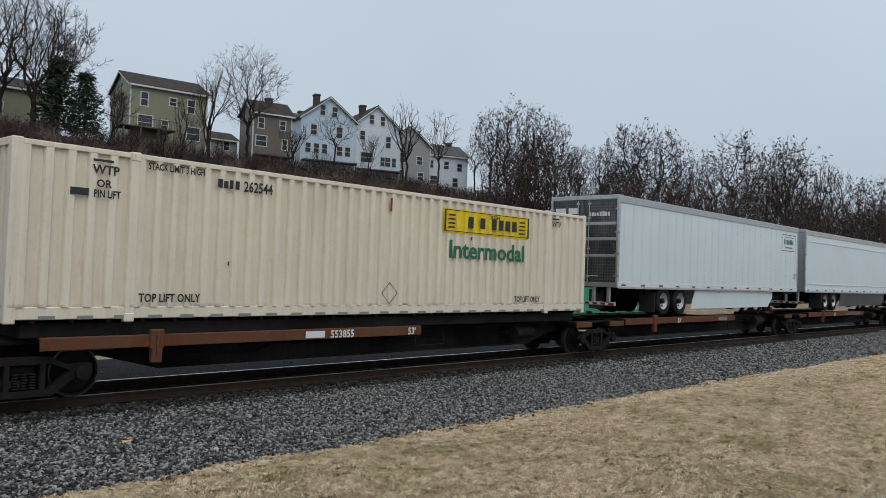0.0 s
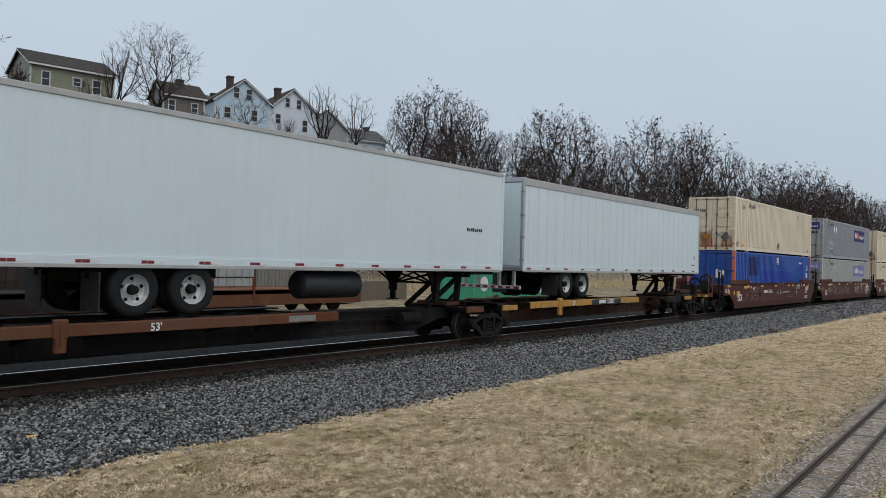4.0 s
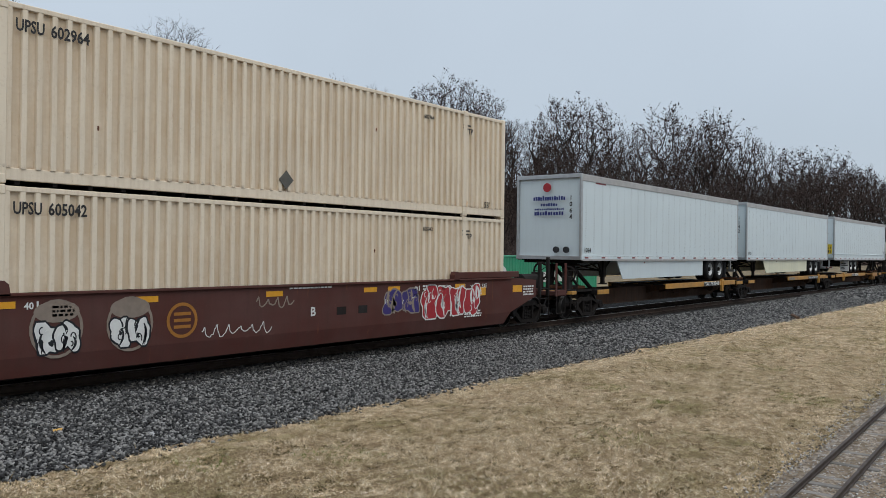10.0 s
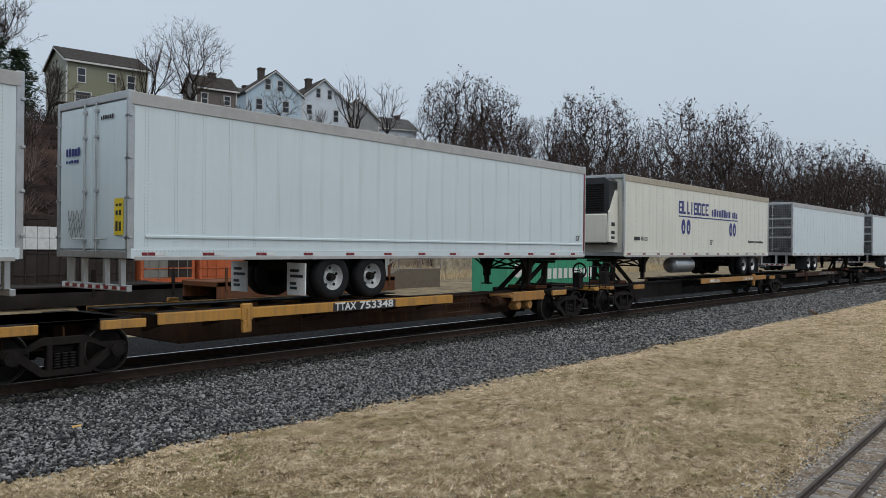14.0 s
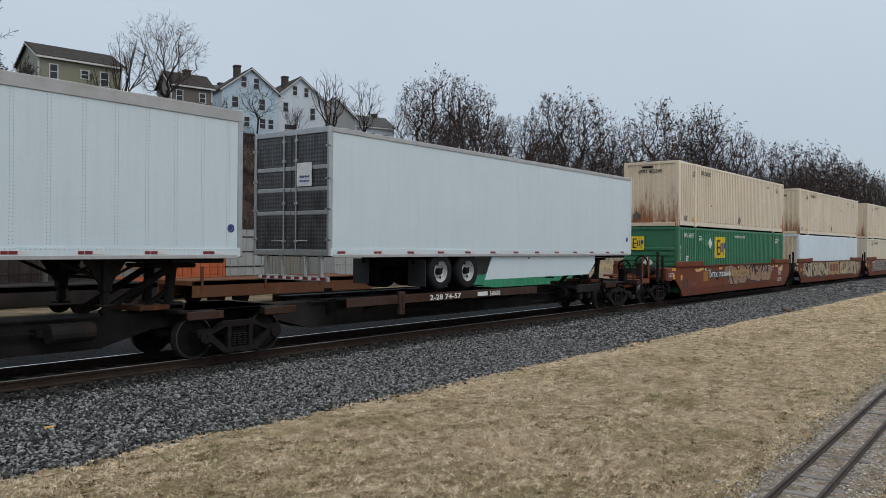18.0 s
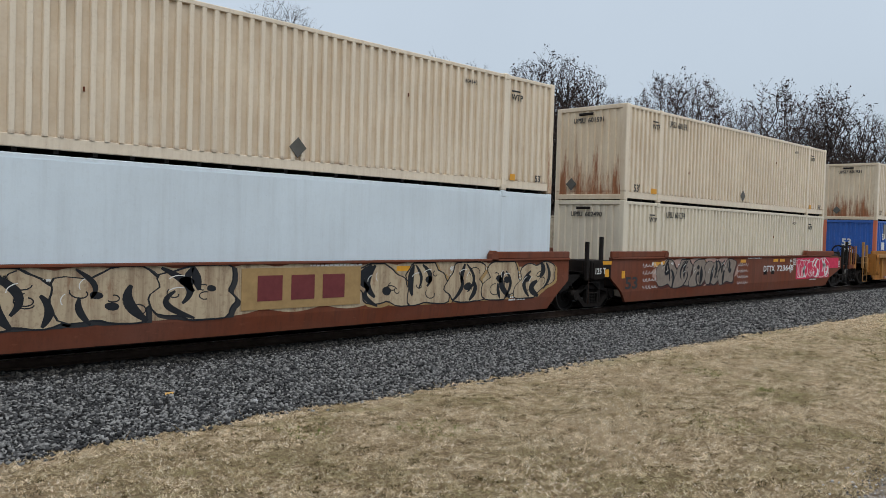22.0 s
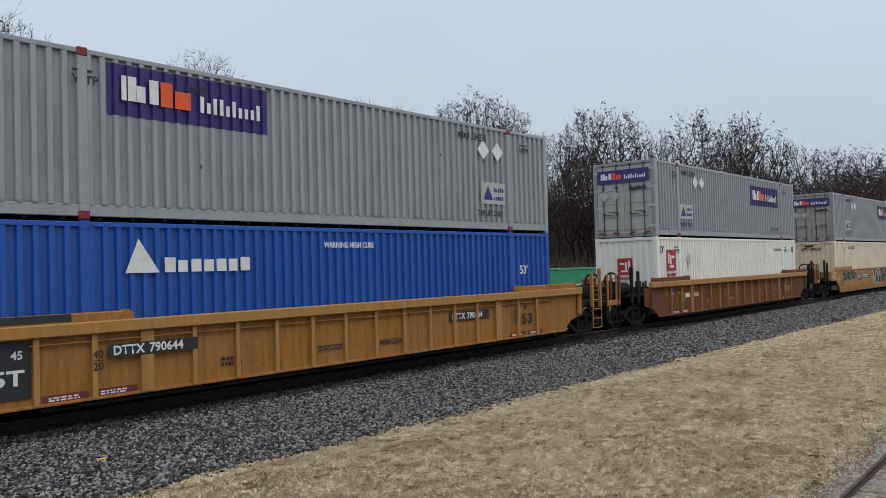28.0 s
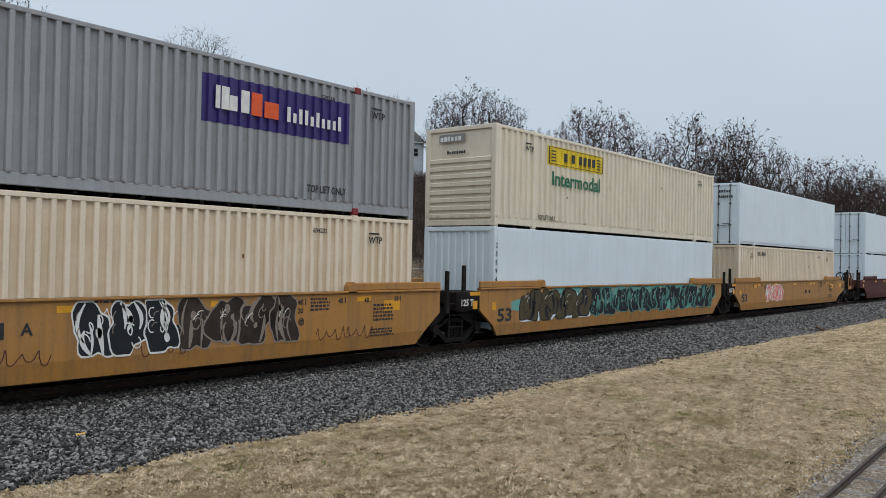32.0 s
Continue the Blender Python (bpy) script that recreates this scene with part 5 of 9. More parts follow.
def well_car(a, b, label, mat, load_u, style="smooth", first=False, last=False, group="well car units", rib_mat=None, chord_mat=None):
    mid, h = (a + b) / 2, (b - a) / 2
    c = thing("well_car", label, "rail car", group)
    w0, w1 = load_u - mid - 0.35, load_u + CL - mid + 0.35        # the well itself
    top, low, out = 1.6, 0.2, 1.42
    for s in (-1, 1):
        g = Geo()
        if style == "smooth":
            # outline of the side between the trucks, with slanted ends and a turned-in lower lip
            xa, xb, run = w0 - 0.5, w1 + (1.5 if last else 0.3), 1.4 if last else 0.55
            g.prism([(xa, 1.0), (xa + 0.6, 0.58), (xb - run, 0.58), (xb, 1.0), (xb, top - (0.1 if last else 0)), (xb - run, top), (xa, top)], s * out - 0.04, s * out + 0.04)
            yo, yi = s * (out + 0.04), s * (out - 0.04)
            g.add([(xa + 0.6, yo, 0.58), (xb - run, yo, 0.58), (xb - run - 0.3, yo - s * 0.05, 0.26), (xa + 0.9, yo - s * 0.05, 0.26),
                   (xa + 0.6, yi, 0.58), (xb - run, yi, 0.58), (xb - run - 0.3, yi - s * 0.05, 0.26), (xa + 0.9, yi - s * 0.05, 0.26)],
                  [(0, 1, 2, 3), (7, 6, 5, 4), (3, 2, 6, 7), (0, 3, 7, 4), (1, 5, 6, 2)])
            g.box(xa + 0.6, xb - run, s * out - 0.01, s * out + 0.052, 0.565, 0.59)
            g.box(xa, xb - (run if last else 0), s * out - 0.09, s * out + 0.055, top - 0.05, top, 0.01)
        else:
            line = [(w0 - 0.95, 1.42), (w0 - 0.95, 0.78), (w0 - 0.29, 0.65), (w0 + 0.1, 0.36), (w1 - 0.1, 0.36), (w1 + 0.29, 0.65), (w1 + 0.95, 0.78), (w1 + 0.95, 1.42)]
            g.prism(line, s * (out - 0.06) - 0.02, s * (out - 0.06) + 0.02)
            g.box(w0 + 0.1, w1 - 0.1, s * (out - 0.06) - 0.09, s * (out - 0.06) + 0.05, 0.33, 0.38, 0.008)
            ch = Geo()
            ch.box(-h + 0.6, h - 0.6, s * out - 0.11, s * out + 0.06, 1.42, 1.63, 0.02)
            part("top_chord", ch, chord_mat or rib_mat or mat, c)
            g.box(-h + 0.6, w0 - 0.6, s * out - 0.06, s * out + 0.03, 0.8, 1.42, 0.02).box(w1 + 0.6, h - 0.6, s * out - 0.06, s * out + 0.03, 0.8, 1.42, 0.02)
        part("side_sill", g, mat, c)
        # raised guides at the container corners
        for e in (-1, 1):
            g = Geo()
            xa = w0 - 0.5 if e < 0 else w1 + (0.5 if last or style != "smooth" else 0.3)
            xb = xa - e * 3.1
            g.box(min(xa, xb), max(xa, xb), s * out - 0.07, s * out + 0.02, top, 1.78, 0.02)
            part("raised_guide", g, mat, c)
            g = Geo()
            g.prism([(xb - 0.13, 1.56), (xb + 0.13, 1.56), (xb + 0.1, 1.74), (xb + 0.03, 1.8), (xb - 0.05, 1.8), (xb - 0.11, 1.72)], s * out - 0.09, s * out + 0.075)
            part("lock_bracket", g, mat, c)
        if style != "smooth" and s < 0:
            n = 15
            for k in range(n + 1):
                x = w0 + 1.1 + k * (w1 - w0 - 2.8) / n
                wide = k in (2, n - 2)
                g = Geo()
                g.prism([(x - (0.12 if wide else 0.045), 1.44), (x + (0.12 if wide else 0.045), 1.44), (x + (0.12 if wide else 0.045), 0.36), (x - (0.12 if wide else 0.045), 0.36)], -out - 0.05, -out + 0.06)
                part("rib", g, rib_mat or mat, c)
            g = Geo()
            g.bar((w0 + 1.0, -out - 0.02, 1.3), (w1 - 1.0, -out - 0.02, 1.3), 0.015, 5)
            part("air_pipe", g, mat, c)
    g = Geo()
    g.box(w0 + 1.2, w1 - 1.2, -out + 0.05, out - 0.05, 0.24, 0.3)
    for k in range(6):
        x = w0 + 1.6 + k * (w1 - w0 - 3.2) / 5
        g.box(x - 0.15, x + 0.15, -out + 0.05, out - 0.05, 0.26, 0.4)
    part("well_floor", g, DARK, c)
    for e, x in ((-1, w0), (1, w1)):
        g = Geo()
        g.box(x - 0.05, x + 0.05, -1.33, 1.33, 0.72, 1.45, 0.01)
        part("bulkhead", g, SILL, c)
        g = Geo()
        g.prism([(x, 0.75), (x - e * 1.3, 0.28), (x - e * 1.3, 0.34), (x, 0.81)], -1.3, 1.3)
        part("slope_sheet", g, DARK, c)
    if style == "smooth":
        # control box with reflectors at the leading end
        g = Geo()
        g.box(w0 - 1.5, w0 - 0.505, -out - 0.05, -0.5, 1.0, 1.52, 0.02).box(w0 - 1.42, w0 - 0.95, -out - 0.07, -out - 0.04, 0.98, 1.46, 0.01)
        box = part("control_box", g, mat if first else SILL, c)
        if last:
            decal("yellow_reflector", w1 + 0.2, w1 + 0.7, 1.16, 1.36, MARK_YELLOW, c, -out - 0.041)
            fine_print(c, w1 + 0.78, 1.05, 0.6, 0.32, 4, WHITE_INK if mat is not YELLOW2 else BLACK_INK, -out - 0.044, 5)
        for e, x in ((-1, w0 - 0.45), (1, w1 + 0.25)):
            g = Geo()
            g.prism([(x, 1.2), (x + e * 0.95, 1.2), (x + e * 0.95, 1.06), (x + e * 0.3, 0.7), (x, 0.62)], -1.2, 1.2)
            part("end_bolster", g, DARK, c)
        decal("yellow_reflector", w0 - 0.82, w0 - 0.62, 1.04, 1.26, MARK_YELLOW, box, -out - 0.052)
        decal("yellow_reflector", w0 - 0.95, w0 - 0.5, 1.4, 1.5, MARK_YELLOW, box, -out - 0.052)
    well_end(c, -h, -1 if first else 1, mat, posts=True, free=first)
    if last:
        well_end(c, h, 1, mat, posts=True, free=True)
    for k, x in enumerate((w0 + 2.6, w0 + 5.1, -0.6, 2.3, w1 - 5.1, w1 - 2.4)):
        if style == "smooth":
            g = Geo()
            g.box(x - 0.22, x + 0.22, -out - 0.045, -out - 0.03, 1.36, 1.47)
            part("yellow_reflector", g, MARK_YELLOW, c)
    truck(c, -h)
    if last:
        truck(c, h)
    return rolling(c, mid), w0, w1


# -- painted letters and graffiti on the car sides, all a hair proud of the steel --
def ribbon(g, pts, w, y, closed=False):
    """A painted line of width w through points (x, z)."""
    n = len(pts)
    v = []
    for i, p in enumerate(pts):
        a = pts[(i - 1) % n] if closed or i else p
        b = pts[(i + 1) % n] if closed or i < n - 1 else p
        d = Vector((b[0] - a[0], b[1] - a[1]))
        d = d.normalized() if d.length > 1e-6 else Vector((1, 0))
        v += [(p[0] - d.y * w / 2, y, p[1] + d.x * w / 2), (p[0] + d.y * w / 2, y, p[1] - d.x * w / 2)]
    f = [(2 * i, 2 * i + 1, (2 * i + 3) % (2 * n), (2 * i + 2) % (2 * n)) for i in range(n if closed else n - 1)]
    g.add(v, f)


def taper(g, pts, w, y):
    """A brush stroke that swells in the middle and runs out at both ends."""
    n, v = len(pts), []
    for i, p in enumerate(pts):
        a, b = pts[max(i - 1, 0)], pts[min(i + 1, n - 1)]
        d = Vector((b[0] - a[0], b[1] - a[1]))
        d = d.normalized() if d.length > 1e-6 else Vector((1, 0))
        h = w / 2 * (0.12 + 0.88 * math.sin(math.pi * (0.08 + 0.84 * i / (n - 1))))
        v += [(p[0] - d.y * h, y, p[1] + d.x * h), (p[0] + d.y * h, y, p[1] - d.x * h)]
    g.add(v, [(2 * i, 2 * i + 1, 2 * i + 3, 2 * i + 2) for i in range(n - 1)])


def blob(g, c, rim, y):
    """A filled round-edged patch."""
    g.add([(c[0], y, c[1])] + [(p[0], y, p[1]) for p in rim], [(0, i + 1, (i + 1) % len(rim) + 1) for i in range(len(rim))])


def wash(car, x0, x1, z0, z1, mat, seed, y=-1.4635):
    """A sprayed ground behind letters, with a billowing outline."""
    n, top, low = int((x1 - x0) / 0.12), [], []
    for i in range(n + 1):
        x = x0 + (x1 - x0) * i / n
        end = min(1.0, 5 * min(i, n - i) / n + 0.25)
        top.append((x, min(1.555, (z0 + z1) / 2 + (z1 - z0) / 2 * end * (0.86 + 0.14 * abs(math.sin(x * 3.1 + seed))))))
        low.append((x, max(0.6, (z0 + z1) / 2 - (z1 - z0) / 2 * end * (0.78 + 0.22 * abs(math.sin(x * 2.3 + seed * 2))))))
    g = Geo()
    g.add([(p[0], y, p[1]) for p in top] + [(p[0], y, p[1]) for p in low], [(i, i + 1, n + 2 + i, n + 1 + i) for i in range(n)])
    part("graffiti_ground", g, mat, car)


def graffiti(car, x0, x1, z0, z1, fill, line, letters, seed, y=-1.466, shade=None):
    """A row of fat, leaning, overlapping letter shapes that cannot be read: bodies, outlines, notches, swirls and glints."""
    rng = random.Random(seed)
    w, h = (x1 - x0) / letters, z1 - z0
    z0 = max(z0, 0.6) if fill else z0
    h = z1 - z0
    face, edge, back, glint = Geo(), Geo(), Geo(), Geo()
    for k in range(letters):
        up = y - 0.0016 * k
        cx, cz, lean = x0 + (k + 0.5) * w, (z0 + z1) / 2, rng.uniform(-0.25, 0.3)
        ph = [rng.uniform(0, 6.28) for _ in range(4)]

        def at(u, v):
            return cx + (u + lean * v) * w * 0.5, cz + v * h * 0.5

        def outline(grow):
            pts = []
            for i in range(40):
                a = i * 0.15708
                ca, sa_ = math.cos(a), math.sin(a)
                r = 0.94 / (abs(ca) ** 3.4 + abs(sa_) ** 3.4) ** 0.294 * (1 + 0.15 * math.sin(2 * a + ph[0]) + 0.12 * math.sin(3 * a + ph[1]) + 0.09 * math.sin(5 * a + ph[2]) + 0.04 * math.sin(9 * a + ph[3]))
                q = at(1.12 * r * ca, max(-1.0, min(1.0, r * sa_)))
                d = math.hypot(w * 0.5 * ca, h * 0.5 * sa_) + 1e-6
                pts.append((q[0] + grow * ca * w * 0.5 / d, q[1] + grow * sa_ * h * 0.5 / d))
            return pts

        if not fill:
            for _ in range(3):
                u, v, a0, r = rng.uniform(-0.6, 0.6), rng.uniform(-0.4, 0.4), rng.uniform(0, 6.28), rng.uniform(0.4, 0.8)
                ribbon(edge, [at(u + r * math.cos(a0 + 0.3 * i), v + 0.9 * r * math.sin(a0 + 0.3 * i)) for i in range(rng.randint(8, 16))], 0.028, up)
            continue
        if shade:
            blob(back, (cx + 0.07, cz - 0.02), [(p[0] + 0.07, max(0.59, p[1] - 0.05)) for p in outline(0.05)], y + 0.0012)
        blob(edge, (cx, cz), outline(0.03), up)
        blob(face, (cx, cz), outline(-0.005), up - 0.0004)
        # notches and counters
        for _ in range(rng.randint(1, 2)):
            u, v, r, a0 = rng.uniform(-0.45, 0.45), rng.uniform(-0.45, 0.5), rng.uniform(0.1, 0.2), rng.uniform(0, 6.28)
            blob(edge, at(u, v), [at(u + r * math.cos(a) * (1 + 0.5 * math.cos(a - a0)), v + r * math.sin(a) * (1 + 0.5 * math.cos(a - a0))) for a in (j * 0.5236 for j in range(12))], up - 0.0008)
        for _ in range(rng.randint(3, 4)):
            u, d = rng.uniform(-0.7, 0.7), rng.choice((-1, 1))
            bow, run = rng.uniform(-0.6, 0.6), rng.uniform(0.8, 1.5)
            taper(edge, [at(u + bow * math.sin(2.6 * i / 11), d * (0.95 - run * i / 11)) for i in range(12)], rng.uniform(0.06, 0.16) * min(1.4, w), up - 0.0008)
        for _ in range(3):
            u, v, a0, r = rng.uniform(-0.6, 0.6), rng.uniform(-0.6, 0.6), rng.uniform(0, 6.28), rng.uniform(0.12, 0.4)
            ribbon(edge, [at(u + r * (1 - 0.06 * i) * math.cos(a0 + 0.45 * i), v + r * (1 - 0.06 * i) * math.sin(a0 + 0.45 * i)) for i in range(10)], 0.022, up - 0.0009)
        for _ in range(2):
            u, v, a0 = rng.uniform(-0.7, 0.4), rng.uniform(0.0, 0.7), rng.uniform(1.2, 2.4)
            ribbon(glint, [at(u + 0.35 * math.cos(a0 + 0.2 * i), v - 0.3 + 0.35 * math.sin(a0 + 0.2 * i)) for i in range(7)], 0.016, up - 0.0011)
    if shade:
        tagged(part("graffiti_shade", back, shade, car), kind="stuff")
    tagged(part("graffiti_line", edge, line, car), kind="stuff")
    if fill:
        tagged(part("graffiti_fill", face, fill, car), kind="stuff")
        tagged(part("graffiti_glint", glint, WHITE_INK if line is not WHITE_INK else SILVER_SPRAY, car), kind="stuff")


def scrawl(car, x, z, w, h, mat, seed, y=-1.466, width=0.018, n=5):
    """A quick sprayed tag: loops along a line."""
    rng = random.Random(seed)
    pts = []
    for i in range(14 * n):
        f = i / (14 * n - 1)
        pts.append((x + w * f + 0.13 * w / n * math.sin(f * n * 6.28 * 1.0 + 1) + rng.uniform(-1, 1) * 0.004, z + h * (0.5 + 0.42 * math.sin(f * n * 6.28 + rng.uniform(-0.3, 0.3)) * (0.7 + 0.3 * math.sin(f * 9 + seed)))))
    g = Geo()
    ribbon(g, pts, width, y)
    part("graffiti_tag", g, mat, car)


def ring(car, x, z, r, mat, y=-1.466, w=0.02, bars=True):
    g = Geo()
    ribbon(g, [(x + r * math.cos(i * 0.2618), z + r * math.sin(i * 0.2618)) for i in range(24)], w, y, True)
    if bars:
        for k in (-0.4, 0.0, 0.4):
            ribbon(g, [(x - r * 0.6, z + k * r), (x + r * 0.6, z + k * r)], w, y)
    part("round_mark", g, mat, car)


def fine_print(car, x, z, w, h, rows, mat, y=-1.466, seed=1):
    """Small unreadable stencils: rows of short bars, as one block."""
    rng = random.Random(seed)
    g = Geo()
    for r in range(rows):
        p = x
        zz = z + h * (1 - (r + 1) / rows)
        while p < x + w * rng.uniform(0.75, 1.0):
            b = rng.uniform(0.03, 0.11)
            g.add([(p, y, zz), (min(p + b, x + w), y, zz), (min(p + b, x + w), y, zz + h / rows * 0.6), (p, y, zz + h / rows * 0.6)], [(0, 1, 2, 3)])
            p += b + 0.025
    tagged(part("stencil_block", g, mat, car), kind="stuff")


def word(car, s, x, z, h, mat, y=-1.468, width=None):
    return lettering("lettering", s, x, z, h, mat, car, y, width)


def plate(car, x0, x1, z0, z1, mat, y=-1.46, name="painted_panel"):
    return decal(name, x0, x1, z0, z1, mat, car, y)


def smooth_marks(car, w0, w1, ink=WHITE_INK, big=WHITE_INK, number="", seed=1, far=0.72):
    """What every smooth-sided well carries: length marks, load limits and yellow panels."""
    word(car, "53", w0 + far, 0.66, 0.36, big, width=0.72)
    word(car, "125 T", w0 - 1.38, 1.14, 0.17, WHITE_INK, -1.498)
    plate(car, w0 + 1.9, w0 + 2.35, 1.3, 1.44, MARK_YELLOW)
    plate(car, w0 + 0.08, w0 + 0.26, 0.98, 1.2, MARK_YELLOW)
    for x, s in ((w0 + 1.75, "48"), (w0 + 2.3, "45"), (w0 + 2.95, "40"), (w1 - 4.35, "40"), (w1 - 3.2, "45"), (w1 - 2.4, "48"), (w1 - 1.4, "53")):
        word(car, s, x, 1.34, 0.11, ink)
        plate(car, x + 0.2, x + 0.23, 1.33, 1.46, ink)
    word(car, "20", w1 - 4.35, 1.16, 0.11, ink)
    plate(car, w1 - 1.75, w1 - 1.2, 1.12, 1.36, MARK_YELLOW)
    fine_print(car, w1 - 4.0, 1.2, 0.55, 0.3, 4, ink, seed=seed)
    fine_print(car, w1 - 2.1, 0.9, 0.7, 0.42, 5, ink, seed=seed + 1)
    fine_print(car, w1 - 2.2, 0.55, 0.8, 0.2, 3, ink, seed=seed + 2)
    fine_print(car, w0 + 3.4, 1.2, 0.4, 0.2, 3, ink, seed=seed + 3)
    fine_print(car, -0.2, 1.5, 1.5, 0.05, 1, ink, seed=seed + 4)
    ring(car, w1 - 4.25, 0.98, 0.07, ink)
    if number:
        plate(car, -2.95, -2.25, 1.02, 1.18, ink, name="owner_code")
        word(car, number, -2.1, 1.02, 0.18, ink)
    for k, x in enumerate((-3.9, 1.2, 1.9)):
        plate(car, x, x + 0.3, 0.88, 1.06, SILL, name="dark_patch")


def ribbed_marks(car, w0, w1, ink=BLACK_INK, number="", black=(True, True), seed=1, shift=0.0):
    y = -1.405
    for on, x0, x1 in ((black[0], w0 - 0.07, w0 + 1.04), (black[1], w1 - 1.7, w1 - 0.58)):
        if on:
            plate(car, x0, x1, 0.5, 1.4, BLACK, y, "black_panel")
            ring(car, x0 + 0.55, 1.18, 0.08, WHITE_INK, y - 0.006)
            word(car, "48", x0 + 0.1, 1.12, 0.13, WHITE_INK, y - 0.006)
            word(car, "53" if x0 > 0 else "45", x1 - 0.3, 1.12, 0.13, WHITE_INK, y - 0.006)
            g = Geo()
            g.box(x0 - 0.3, x1 + 0.6, -1.5, -1.485, 1.66, 1.775)
            part("black_guide", g, BLACK, car)
    if black[0]:
        word(car, "125T", w0 + 0.02, 0.72, 0.24, WHITE_INK, y - 0.006, 0.92)
    else:
        for k, w in enumerate(("53", "48", "45")):
            word(car, w, w0 + 0.7 + 0.55 * k, 1.1, 0.12, ink, y)
    if black[1]:
        fine_print(car, w1 - 1.62, 0.58, 0.9, 0.46, 6, WHITE_INK, y - 0.006, seed)
    w0 += shift
    for x0 in (w0 + 1.2, w0 + 2.05, w1 - 3.0, w1 - 2.1):
        plate(car, x0, x0 + 0.75, 0.38, 0.5, RED_BROWN, y, "warning_panel")
        fine_print(car, x0 + 0.1, 0.4, 0.5, 0.08, 2, WHITE_INK, y - 0.006, seed + int(x0 * 3))
    for x, s in ((w1 - 2.9, "40"), (w0 + 2.0, "40")):
        word(car, s, x, 1.02, 0.13, ink, -1.476)
        word(car, "20", x, 0.82, 0.13, ink, -1.476)
        plate(car, x, x + 0.2, 0.97, 0.985, ink, -1.472)
    word(car, "45", w1 - 2.3, 1.12, 0.12, ink, y)
    word(car, "53", w1 - 2.42, 0.72, 0.28, ink, y, 0.55)
    fine_print(car, w0 + 4.5, 0.62, 0.6, 0.2, 2, ink, y, seed + 5)
    fine_print(car, w0 + 6.9, 0.66, 0.7, 0.14, 2, ink, y, seed + 6)
    if number:
        plate(car, w0 + 2.26, w0 + 3.96, 1.0, 1.22, BLACK, -1.473, "number_panel")
        word(car, "DTTX", w0 + 2.34, 1.04, 0.16, WHITE_INK, -1.48, 0.58)
        word(car, number, w0 + 3.0, 1.04, 0.16, WHITE_INK, -1.48)


WORN_CREAM = paint("worn_cream_spray", lin(186, 168, 140), rough=0.75, dirt=0.75, rust=0.45, grime=(0.13, 0.06, 0.035), rustcol=(0.14, 0.055, 0.025))
WORN_TEAL = paint("worn_teal_spray", lin(104, 168, 160), rough=0.75, dirt=0.4, grime=(0.2, 0.11, 0.06))
RED_BROWN = plain("red_brown_panel", lin(112, 44, 46), 0.6)


# ---- the consist, from the first unit to the last ----
LOW, TOP = 0.41, 3.315          # floors of the lower and the upper box in a well

# 1 to 5: an articulated spine car
SP1 = [5.0, 21.81, 38.9, 56.0, 73.1, 90.6]
loads = [4.58, 22.66, 39.95, 57.26, 74.66]
for i in range(5):
    car, mid = spine_car(SP1[i], SP1[i + 1], "rusty brown spine car platform with worn orange ledges" if i < 4 else "brown spine car platform with yellow ledges",
                         YELLOW if i == 4 else LEDGE_ORANGE, SILL_BROWN if i == 4 else SILL, loads[i], first=(i == 0), last=(i == 4), stand=(i > 0))
    x = loads[i] - mid
    if i == 0:
        # dark block added to close the see-through gap under the container
        g = Geo()
        g.box(x + 0.3, x + 15.85, -1.12, 1.12, 1.09, 1.33, 0.02)
        part("container_deck", g, SILL, car)
        word(car, "553855", x + 6.4, 0.92, 0.16, WHITE_INK, -1.316)
        plate(car, x + 5.75, x + 6.25, 0.93, 1.07, WHITE_INK, -1.313, "owner_code")
        word(car, "53'", x + 8.7, 0.92, 0.16, WHITE_INK, -1.316)
    elif i in (1, 2, 3):
        word(car, "53'", x + 4.2, 0.92, 0.15, WHITE_INK, -1.316)
        if i == 2:
            word(car, "ALL PURPOSE SPINE CAR", x + 6.0, 0.94, 0.11, GREY_INK, -1.316, 2.6)
        else:
            plate(car, x + 7.6, x + 8.4, 0.93, 1.06, GREY_INK, -1.313, "worn_mark")
    else:
        plate(car, x + 4.9, x + 7.4, 0.905, 1.095, BLACK, -1.313, "black_strip")
        word(car, "553855", x + 6.2, 0.93, 0.15, WHITE_INK, -1.318)
        plate(car, x + 5.5, x + 6.05, 0.94, 1.07, WHITE_INK, -1.316, "owner_code")
        word(car, "53'", x + 3.4, 0.93, 0.15, WHITE_INK, -1.316)
c = container(4.58, 1.335, IVORY, "ivory corrugated container with yellow and green sign on spine car", pitch=0.32, group="")
hunt_logo(c, 1.68, 2.02)
marks(c, number="262544", fifty=(), sticker=False, gap=1.6, wx=0.73, wz=2.46)
lettering("stencil", "STACK LIMIT 3 HIGH", -5.87, 2.64, 0.12, BLACK_INK, c, NEAR - 0.002, width=1.09)
lettering("stencil", "TOP LIFT ONLY", -5.94, 0.34, 0.15, BLACK_INK, c, NEAR - 0.002, width=1.18)
lettering("stencil", "TOP LIFT ONLY", 4.63, 0.33, 0.15, BLACK_INK, c, NEAR - 0.002, width=1.17)
lettering("stencil", "OR", -6.76, 2.24, 0.13, BLACK_INK, c, NEAR - 0.002)
decal("owner_name", -7.18, -6.88, 2.08, 2.2, BLACK_INK, c, NEAR - 0.002)
lettering("stencil", "PIN LIFT", -6.8, 2.07, 0.13, BLACK_INK, c, NEAR - 0.002, width=0.46)
g = Geo()
